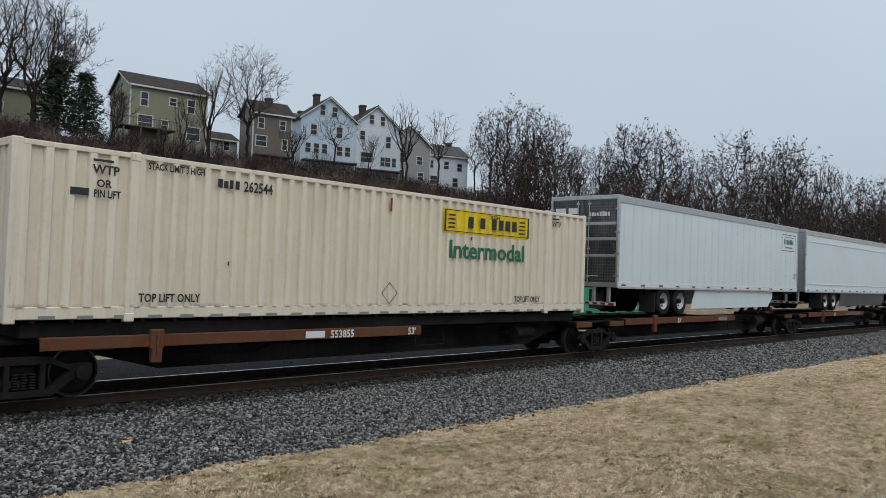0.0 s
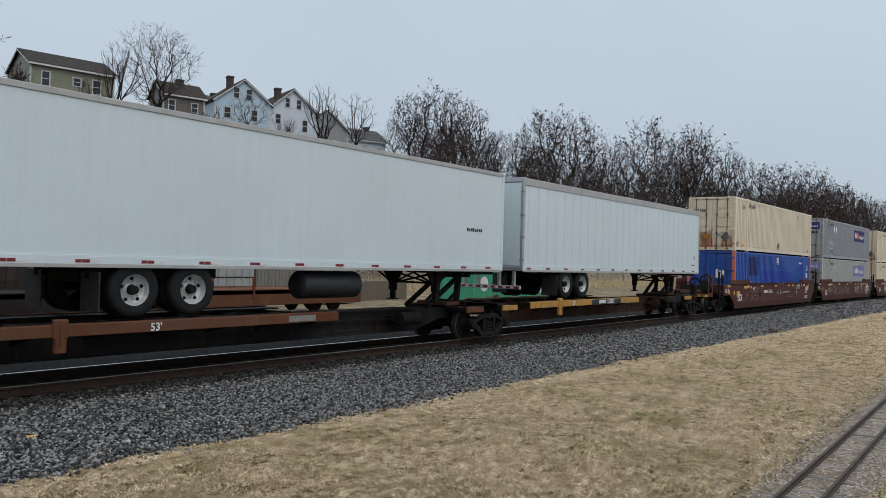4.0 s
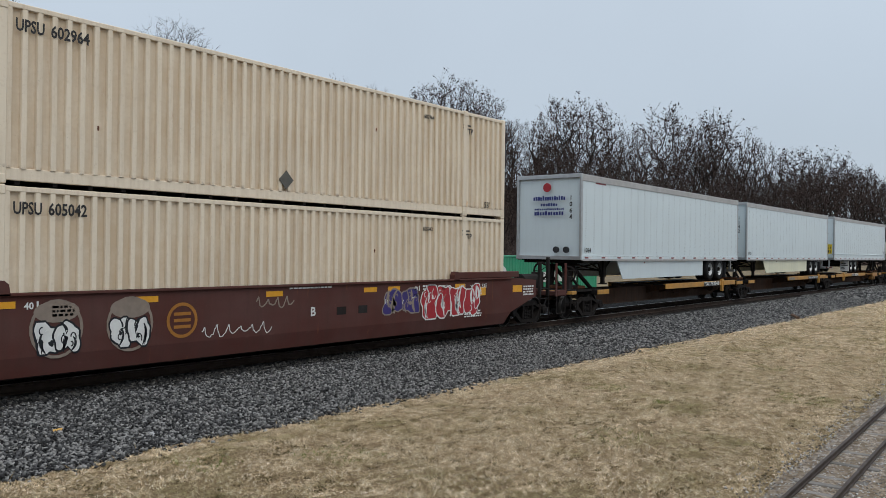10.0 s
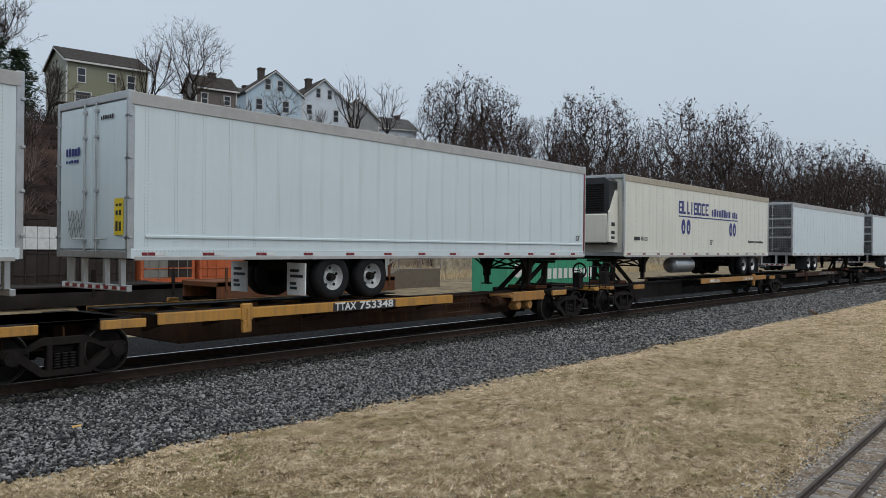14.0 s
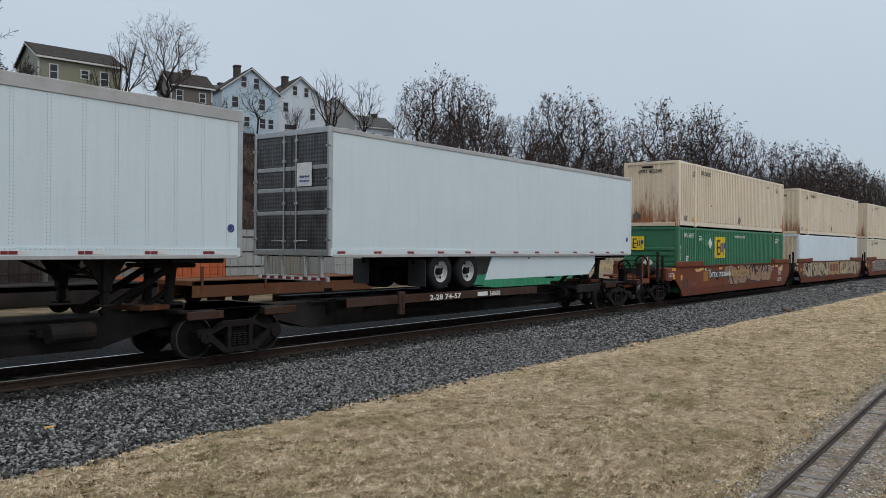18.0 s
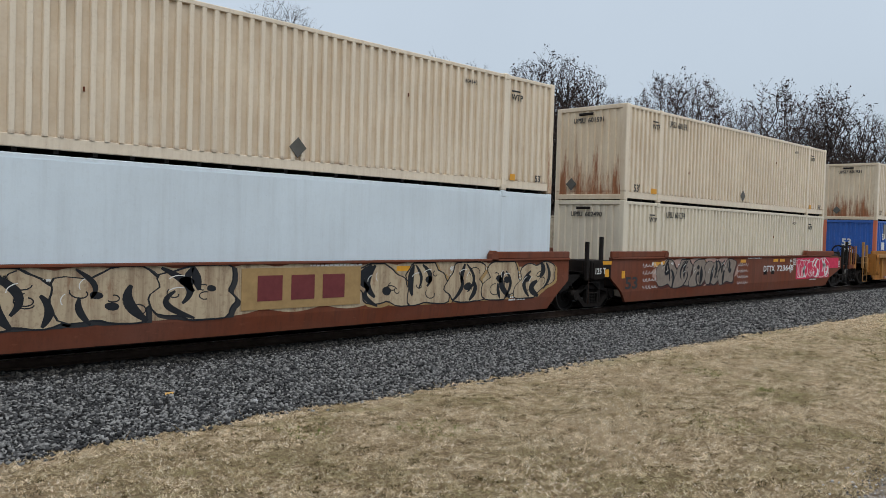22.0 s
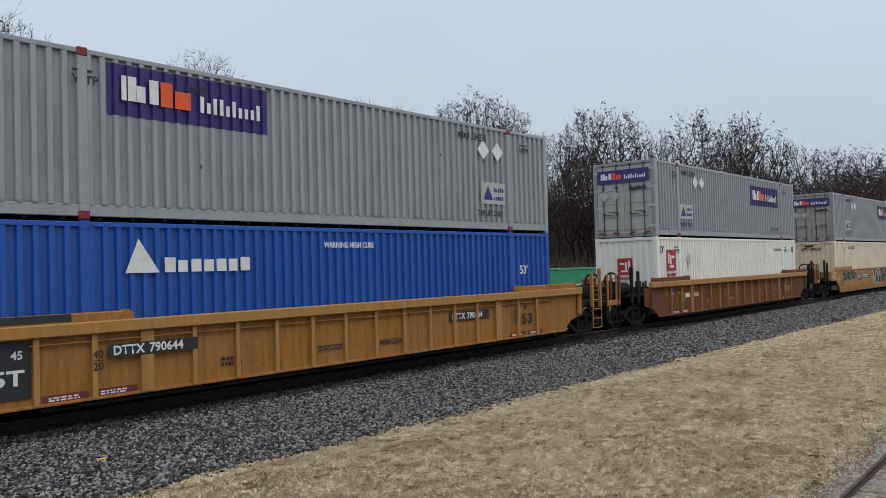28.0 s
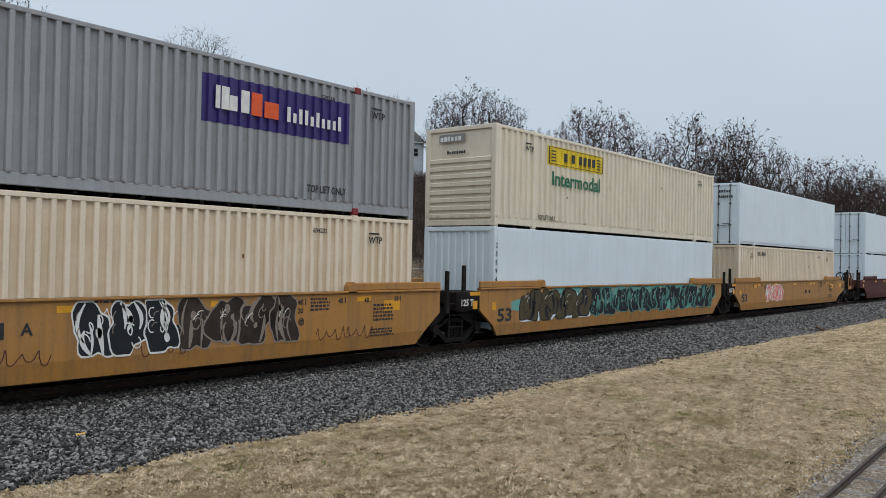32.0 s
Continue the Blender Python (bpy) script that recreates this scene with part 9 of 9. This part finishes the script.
plant(21, "bare tree with a wide crown on the bank", on_hill(15.2, 97), height=17.2, wide=0.32, low=0.2, tips=380, balance=0.6, clusters=0.0)
plant(22, "bare tree with a wide crown among evergreens", on_hill(21.3, 99), height=14.7, spread=0.85, levels=6, clusters=0.05, fine=0.014)
plant(23, "young bare tree on the bank", on_hill(24.6, 95), height=6.7, spread=0.85, levels=5, clusters=0.05)

# an old evergreen mixed into the trees
for az, dist, s in ((21.6, 97, 0.8), (23.2, 100, 0.72), (16.2, 99, 0.75)):
    rng = random.Random(int(az * 10))
    g, w = Geo(), Geo()
    w.bar((0, 0, -0.5), (0.2, 0, 10.5), 0.24, 8, 0, 0.05)
    for k in range(620):
        z = rng.uniform(1.5, 10.8)
        a = rng.uniform(0, 6.283)
        lump = 0.75 + 0.45 * noise.noise((2.2 * math.cos(a), 2.2 * math.sin(a), z * 0.55 + az))
        r = (3.6 * (1 - (z / 11.6) ** 2.6) * lump + 0.3) * rng.uniform(0.25, 1.0)
        p = Vector((r * math.cos(a), r * math.sin(a), z - 0.12 * r))
        if rng.random() < 0.2:
            w.bar((0.02 * z, 0, z), p, 0.035, 4, 0, 0.012)
        for _ in range(7):
            q = p + Vector((rng.gauss(0, 0.3), rng.gauss(0, 0.3), rng.gauss(0, 0.16)))
            d = Vector((rng.gauss(0, 0.16), rng.gauss(0, 0.16), rng.gauss(-0.03, 0.1)))
            e = d.orthogonal() * 0.4
            g.add([q, q + d + e, q + d * 2.1, q + d - e], [(0, 1, 2), (0, 2, 3)])
    t = thing("evergreen_tree", "dark ragged evergreen among bare trees", "tree", at=on_hill(az, dist, s))
    part("trunk", w, BARK, t)
    part("crown", g, FIR, t)

# the wood along the bank: a few kinds, planted many times
ENVELOPE = ((48, 8.5), (49.5, 10.6), (51, 12.4), (52.5, 12.7), (54.5, 11.8), (56.3, 10.4), (57.8, 9.2), (59, 10.4), (61, 10.9), (63, 10.2), (64.6, 8.9), (65.6, 8.4),
            (67.3, 9.3), (68.4, 8.3), (69.4, 8.7), (71.1, 8.8), (72.4, 7.9), (73.6, 6.8), (76, 6.6), (78, 6.4), (80, 6.4), (88, 6.0))


def skyline(az):
    for (a, p), (b, q) in zip(ENVELOPE[:-1], ENVELOPE[1:]):
        if a <= az <= b:
            return p + (q - p) * (az - a) / (b - a) - 0.25
    return ENVELOPE[-1][1]


KINDS = [plant(40 + k, "bare dark tree with dry seed clusters on the bank", on_hill(51.2 + 1.9 * k, 152 + 4 * k, 1.0), height=14, wide=(0.24, 0.3, 0.2, 0.27, 0.23, 0.18)[k], low=(0.3, 0.25, 0.35, 0.3, 0.2, 0.3)[k], tips=(200, 230, 150, 200, 190, 160)[k], balance=(0.5, 0.4, 0.6, 0.45, 0.7, 0.5)[k], clusters=(0.7, 0.6, 0.45, 0.65, 0.3, 0.1)[k], trunks=(1, 2, 1, 1, 2, 1)[k]) for k in range(6)]
HIGH = [max(p.co.z for p in k.children[1].data.vertices) for k in KINDS]
rng = random.Random(77)


def grow(i, az, y, keep):
    """One more tree of kind i at that bearing, its top at a share of the skyline."""
    x = y * math.tan(radians(az))
    base = land(x, y)
    top = 2.35 + math.hypot(x, y) * math.tan(radians(skyline(az))) * keep * 0.875
    hh = min(max(top - base, 4.0), 30.0)
    copy_thing(KINDS[i], pose(x, y, base - 0.2, 0, 0, rng.uniform(0, 360)) @ Matrix.Scale(hh / HIGH[i], 4))


# the crowns that stand up against the sky
for az, i, keep, y in ((49.6, 2, 0.96, 92), (50.7, 0, 1.0, 88), (52.3, 1, 1.02, 84), (53.9, 3, 1.0, 86), (55.3, 2, 1.0, 82), (56.6, 4, 0.97, 84), (58.6, 2, 0.96, 80), (60.2, 0, 1.0, 80), (61.6, 1, 1.02, 76), (63.2, 3, 1.0, 78),
                       (64.6, 4, 0.96, 76), (66.0, 2, 0.98, 74), (67.3, 0, 1.03, 72), (69.3, 3, 1.03, 72), (70.4, 2, 1.0, 70), (71.3, 1, 1.04, 72), (72.6, 4, 1.0, 68), (74.2, 2, 1.0, 66), (75.6, 0, 0.97, 66), (77.4, 3, 1.0, 62)):
    grow(i, az, y, keep)
# scrubby young trees on the open bank
for k in range(46):
    az, y = rng.uniform(9, 49), rng.uniform(56, 88)
    x = y * math.tan(radians(az))
    copy_thing(KINDS[rng.choice((4, 5, 5))], pose(x, y, land(x, y) - 0.2, rng.uniform(-8, 8), rng.uniform(-8, 8), rng.uniform(0, 360)) @ Matrix.Scale(rng.uniform(2.6, 5.6) / 14, 4))
# the lower, denser wood in front of and between them
for y0, y1, n, k0, k1 in ((55, 62, 40, 0.45, 0.68), (63, 74, 46, 0.55, 0.8), (76, 96, 36, 0.66, 0.86)):
    for k in range(n):
        az = 49.8 + (84 - 49.8) * ((k + rng.uniform(0.1, 0.9)) / n) ** 0.85
        y = rng.uniform(y0, y1)
        if y * math.tan(radians(az)) < 520:
            far = min(max((az - 73) / 4, 0), 1)
            grow(rng.choice((0, 2, 3, 4, 4, 5, 5)), az, y, rng.uniform(k0 + 0.22 * far, k1 + 0.13 * far))

# brush on the bank, below the houses and under the trees


def bulk(name, verts, tris, mats):
    me = bpy.data.meshes.new(name)
    verts, tris = np.asarray(verts, np.float32), np.asarray(tris, np.int32)
    me.vertices.add(len(verts))
    me.vertices.foreach_set("co", verts.ravel())
    me.loops.add(tris.size)
    me.loops.foreach_set("vertex_index", tris.ravel())
    me.polygons.add(len(tris))
    me.polygons.foreach_set("loop_start", np.arange(0, tris.size, 3, dtype=np.int32))
    me.polygons.foreach_set("loop_total", np.full(len(tris), 3, np.int32))
    for m in mats if isinstance(mats, (list, tuple)) else (mats,):
        me.materials.append(m)
    me.update(calc_edges=True)
    return me


def spikes(base, tip, r):
    """Thin three-sided spikes from base to tip."""
    n = len(base)
    d = tip - base
    a = np.cross(d, np.random.default_rng(3).normal(size=(n, 3)))
    a /= np.linalg.norm(a, axis=1, keepdims=True) + 1e-9
    b = np.cross(d, a)
    b /= np.linalg.norm(b, axis=1, keepdims=True) + 1e-9
    r = np.asarray(r)[:, None]
    v = np.stack([base + a * r, base - a * r * 0.5 + b * r * 0.87, base - a * r * 0.5 - b * r * 0.87, tip], 1).reshape(-1, 3)
    k = 4 * np.arange(n)[:, None]
    t = np.stack([k + (0, 1, 3), k + (1, 2, 3), k + (2, 0, 3)], 1).reshape(-1, 3)
    return v, t


nr = np.random.default_rng(9)


def brushwood(name, label, count, area, stems, tall, mat, r=0.028, spread=0.55):
    bx, by = nr.uniform(area[0], area[1], count), nr.uniform(area[2], area[3], count)
    bz = np.array([land(x, y) for x, y in zip(bx, by)])
    size = nr.uniform(0.45, 1.0, count) * tall
    k = np.repeat(np.arange(count), stems)
    m = len(k)
    ang, out = nr.uniform(0, 6.283, m), np.abs(nr.normal(0, spread, m))
    base = np.stack([bx[k] + 0.3 * nr.normal(size=m), by[k] + 0.3 * nr.normal(size=m), bz[k] - 0.1], 1)
    length = size[k] * nr.uniform(0.5, 1, m)
    tip = base + np.stack([np.cos(ang) * out * length, np.sin(ang) * out * length, length], 1)
    # side twigs
    f = nr.uniform(0.35, 0.9, (2, m))
    more_b = [base + (tip - base) * f[i][:, None] for i in (0, 1)]
    more_t = [p + nr.normal(0, 0.28, (m, 3)) * length[:, None] * 0.6 + np.array([0, 0, 0.15]) for p in more_b]
    b = np.concatenate([base, *more_b])
    t = np.concatenate([tip, *more_t])
    v, tri = spikes(b, t, np.concatenate([np.full(m, r), np.full(2 * m, r * 0.6)]))
    ob = new(name, bulk(name, v, tri, mat))
    return tagged(ob, label, "brush", kind="stuff")


brushwood("bank_brush", "tangled dark brown brush covering the bank", 3000, (0, 120, 52, 90), 13, 2.1, BRUSH, r=0.03, spread=0.95)
brushwood("pale_brush", "pale grey-brown brush in clumps on the bank", 260, (0, 120, 51, 84), 26, 2.8, island_mat("pale_brush_stems", (0.07, 0.053, 0.047), (0.24, 0.185, 0.16), (0.14, 0.105, 0.09)), r=0.022, spread=0.75)
brushwood("wood_undergrowth", "dark undergrowth between the trees on the bank", 1900, (80, 260, 52, 78), 12, 4.2, TWIG, r=0.04)
brushwood("sapling_thicket", "pale upright saplings at the foot of the bank", 130, (8, 60, 50, 58), 24, 4.2, island_mat("pale_saplings", (0.2, 0.16, 0.12), (0.34, 0.27, 0.2)), r=0.03, spread=0.22)
brushwood("tall_dry_grass", "tall straw-coloured grass at the foot of the bank", 900, (20, 110, 40, 51), 11, 1.3, REED, r=0.03, spread=0.3)

# ---- stones and grass ----
def tufts(name, label, n, area, tall, mat, r, keep=None, lean=0.9, clump=1, loose=0.03):
    k = n // clump
    x, y = (np.repeat(nr.uniform(area[a], area[a + 1], k), clump) for a in (0, 2))
    n = k * clump
    if clump > 1:
        big = np.repeat(nr.uniform(0.4, 1.5, k), clump) * loose
        x, y = x + nr.normal(0, 1, n) * big * 1.3, y + nr.normal(0, 1, n) * big
    e = np.array([edge_y(a) for a in x])
    ok = y < e + 0.24 * np.array([noise.noise((a * 4.1, 2.0, 0)) for a in x]) + np.where(nr.uniform(size=n) < 0.2, np.abs(nr.normal(0, 0.35, n)), nr.normal(0, 0.07, n))
    ok &= ~((np.abs(y - (1.93 + 0.0175 * (x - 9))) < 0.22 + 0.4 * nr.uniform(size=n)) & (nr.uniform(size=n) < 0.9))
    if keep is not None:
        ok &= keep(x, y)
    x, y = x[ok], y[ok]
    m = len(x)
    z = np.array([land(a, b) for a, b in zip(x, y)]) + 0.002
    base = np.stack([x, y, z], 1)
    length = tall * nr.uniform(0.35, 1.0, m) ** 1.3
    ang, out = nr.uniform(0, 6.283, m), nr.uniform(0.3, lean, m) * 1.5
    tip = base + np.stack([np.cos(ang) * out * length, np.sin(ang) * out * length, length * nr.uniform(0.12, 0.75, m)], 1)
    side = np.stack([-np.sin(ang), np.cos(ang), np.zeros(m)], 1) * (r * nr.uniform(0.6, 1.2, m))[:, None]
    v = np.stack([base - side, base + side, tip], 1).reshape(-1, 3)
    t = (3 * np.arange(m))[:, None] + np.array([[0, 1, 2]])
    return tagged(new(name, bulk(name, v, t, mat)), label, "grass", kind="stuff")


def lawn_mat():
    m, n, l, b = shader("dry_grass_blades", 0.85)
    geo = n.new("ShaderNodeNewGeometry")
    r = n.new("ShaderNodeValToRGB")
    r.color_ramp.elements[0].color, r.color_ramp.elements[1].color = (*lin(138, 114, 80), 1), (*lin(252, 242, 222), 1)
    r.color_ramp.elements.new(0.3).color = (*lin(230, 202, 162), 1)
    r.color_ramp.elements.new(0.6).color = (*lin(247, 224, 188), 1)
    l.new(geo.outputs["Random Per Island"], r.inputs[0])
    t = n.new("ShaderNodeTexCoord").outputs["Object"]
    green = band(n, l, noise_node(n, l, t, 0.7, 7, 0.75), 0.52, 0.66, 0, 0.8)
    brown = band(n, l, noise_node(n, l, t, 2.6, 7, 0.75), 0.5, 0.66, 0, 0.65)
    dark = band(n, l, noise_node(n, l, t, 16.0, 5, 0.75), 0.54, 0.63, 0, 0.55)
    c = blend(n, l, green, r.outputs[0], lin(136, 132, 82))
    c = blend(n, l, brown, c, lin(142, 112, 82))
    l.new(blend(n, l, dark, c, lin(74, 58, 36)), b.inputs["Base Color"])
    return m


BLADES = lawn_mat()
tufts("grass", "short matted winter-dry grass", 680000, (0.8, 20, 0.2, 9.6), 0.047, BLADES, 0.0025, lean=1.2, clump=14, loose=0.042)
tufts("side_grass", "short dry grass beyond the miniature track", 80000, (-14, 24, -9, 0.2), 0.07, BLADES, 0.006)
tufts("near_grass", "short dry grass along the near stones", 70000, (-14, 0.8, 0.2, 9.4), 0.07, BLADES, 0.006)
tufts("middle_grass", "short dry grass along the lawn", 190000, (20, 33, -1, 9.4), 0.065, BLADES, 0.005, lean=1.2, clump=10, loose=0.06)
tufts("far_grass", "short dry grass further along the track", 190000, (33, 62, -3, 9.0), 0.075, BLADES, 0.0085, lean=1.2, clump=8, loose=0.07)
tufts("edge_grass", "longer pale grass along the edge of the stones", 10000, (1, 60, 7.2, 9.8), 0.22, island_mat("pale_edge_grass", lin(120, 100, 66), lin(206, 182, 138)), 0.004,
      keep=lambda x, y: np.abs(y - np.array([edge_y(a) for a in x]) + 0.1 - 0.25 * np.array([noise.noise((a * 1.3, 9.0, 0)) for a in x])) < 0.2 * nr.uniform(0.2, 1.2, len(x)))
tufts("dark_grass", "dark dead blades and gaps in the lawn", 90000, (0.8, 33, 0.2, 9.0), 0.06, island_mat("dead_blades", lin(44, 35, 22), lin(100, 88, 50)), 0.0045, clump=30, loose=0.03)
GREEN_BLADES = island_mat("green_blades", lin(84, 96, 44), lin(130, 138, 78))
for k, (x, y, s, n) in enumerate(((12.2, 5.1, 0.12, 90), (12.9, 6.4, 0.35, 260), (14.0, 3.4, 0.5, 420), (6.6, 6.6, 0.4, 260), (5.4, 7.4, 0.3, 160), (9.5, 4.6, 0.4, 220), (17.5, 5.0, 0.4, 200))):
    tufts("green_tuft", "small green patch in the dry lawn", n, (x - s, x + s, y - s, y + s), 0.09, GREEN_BLADES, 0.006, lean=0.6)


def stones(name, label, n, area, size, mat, height, strip=False):
    x, y = nr.uniform(area[0], area[1], n), nr.uniform(area[2], area[3], n)
    e = np.array([edge_y(a) for a in x])
    ok = np.abs(y - 1.93 - 0.0175 * (x - 9)) < np.abs(nr.normal(0, 0.3, n)) + 0.16 if strip else y > e - 0.1 + 0.24 * np.array([noise.noise((a * 4.1, 2.0, 0)) for a in x]) - np.where(nr.uniform(size=n) < 0.1, np.abs(nr.normal(0, 0.3, n)), 0)
    x, y = x[ok], y[ok]
    m = len(x)
    z = height(x, y)
    o = np.array([(1, 0, 0), (-1, 0, 0), (0, 1, 0), (0, -1, 0), (0, 0, 1), (0, 0, -1)], float)
    q = nr.normal(size=(m, 3, 3))
    u, _, vt = np.linalg.svd(q)
    s = size * nr.uniform(0.55, 1.3, (m, 6, 1)) * nr.uniform(0.6, 1.25, (m, 1, 1))
    v = np.einsum("mij,kj->mki", u @ vt, o) * s + nr.normal(0, size * 0.16, (m, 6, 3))
    v[:, :, 2] *= 0.8
    v += np.stack([x, y, z], 1)[:, None, :]
    f = np.array([(0, 2, 4), (2, 1, 4), (1, 3, 4), (3, 0, 4), (2, 0, 5), (1, 2, 5), (3, 1, 5), (0, 3, 5)])
    t = (6 * np.arange(m))[:, None, None] + f[None]
    return tagged(new(name, bulk(name, v.reshape(-1, 3), t.reshape(-1, 3), mat)), label, "stones", kind="stuff")


STONE = island_mat("crushed_stone", lin(27, 27, 28), lin(152, 151, 149), lin(78, 78, 79), rough=0.8)


def bed_height(x, y):
    bend = np.array([TRACK_BEND(a) for a in x])
    return np.array([bed_z(b) for b in y + bend]) + nr.uniform(-0.01, 0.03, len(x))


# shade under the train put into the stone colour, with oil and brake dust
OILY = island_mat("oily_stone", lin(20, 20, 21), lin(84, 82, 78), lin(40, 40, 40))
stones("ballast", "loose grey crushed stone beside the rails", 92000, (0.8, 19, 8.2, 12.75), 0.031, STONE, bed_height)
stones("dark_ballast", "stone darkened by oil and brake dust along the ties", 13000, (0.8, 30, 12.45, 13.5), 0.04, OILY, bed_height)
stones("ballast_beyond", "crushed stone along the track bed", 60000, (19, 52, 7.0, 12.75), 0.044, STONE, bed_height)
stones("ballast_far", "crushed stone along the far track bed", 30000, (52, 110, 3.6, 13.0), 0.085, STONE, bed_height)
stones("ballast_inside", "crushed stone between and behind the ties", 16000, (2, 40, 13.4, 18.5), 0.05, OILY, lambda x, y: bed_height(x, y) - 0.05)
stones("track_gravel", "fine gravel under the miniature rails", 46000, (4, 24, 0.9, 2.9), 0.013, island_mat("fine_gravel", lin(84, 80, 78), lin(206, 206, 206), lin(140, 136, 132)), lambda x, y: 0.02 + 0.03 * np.array([noise.noise((a * 0.25, b * 0.25, 0)) for a, b in zip(x, y)]), strip=True)

# small things on the ground
g = Geo()
leaf = [(0.075 * math.cos(a) * (1 + 0.35 * math.cos(5 * a)), 0.065 * math.sin(a) * (1 + 0.3 * math.sin(4 * a))) for a in (i * 0.314 for i in range(20))]
g.v = [(x, y, 0.25 * (x * x - y) + 0.03 * math.sin(9 * x)) for x, y in leaf] + [(x, y, 0.25 * (x * x - y) + 0.03 * math.sin(9 * x) - 0.004) for x, y in leaf]
g.f = [tuple(range(20)), tuple(range(39, 19, -1))] + [(i, (i + 1) % 20, 20 + (i + 1) % 20, 20 + i) for i in range(20)]
g.m = [0] * len(g.f)
thing("fallen_leaf", "yellow fallen leaf on the stones", "leaf", geo=g, mats=plain("yellow_leaf", lin(196, 156, 92), 0.7), at=pose(5.31, 10.55, -0.09, 30, 0, 20) @ Matrix.Scale(0.8, 4))
g = Geo()
g.box(-0.12, 0.12, -0.08, 0.08, -0.04, 0.05, 0.035)
thing("pale_stone", "pale broken stone among the ballast", "stone", geo=g, mats=plain("pale_stone", (0.45, 0.45, 0.46), 0.8), at=pose(6.0, 9.43, -0.1, 8, 5, 30) @ Matrix.Scale(0.65, 4))
g = Geo()
g.bar((-0.75, 0, 0.05), (0.1, 0.05, 0.1), 0.06, 7, 0, 0.055).bar((0.1, 0.05, 0.1), (0.85, -0.05, 0.05), 0.055, 7, 0, 0.03)
thing("stick", "weathered brown stick at the edge of the grass", "stick", geo=g, mats=plain("weathered_wood", (0.16, 0.1, 0.07), 0.9), at=pose(32.6, 8.35, -0.02, 0, 0, 25))

# ---- what moves ----
def motions():
    times = list(range(0, 33))
    for ob, u, z in MOVING:
        walk(ob, [(t, track_pose(u - SPEED * t, z)) for t in times])
    turn = math.degrees(SPEED / 0.42)
    for e, wheels in WHEELS.items():
        walk(wheels[0], [(k / FPS, pose(e * 0.89, 0, RAIL_TOP + 0.42, 0, -turn * k / FPS, 0)) for k in range(32 * FPS + 1)])
        data = wheels[0].animation_data
        for w in wheels[1:]:
            w.rotation_mode = "QUATERNION"
            w.animation_data_create()
            w.animation_data.action = data.action
            w.animation_data.action_slot = data.action_slot


motions()
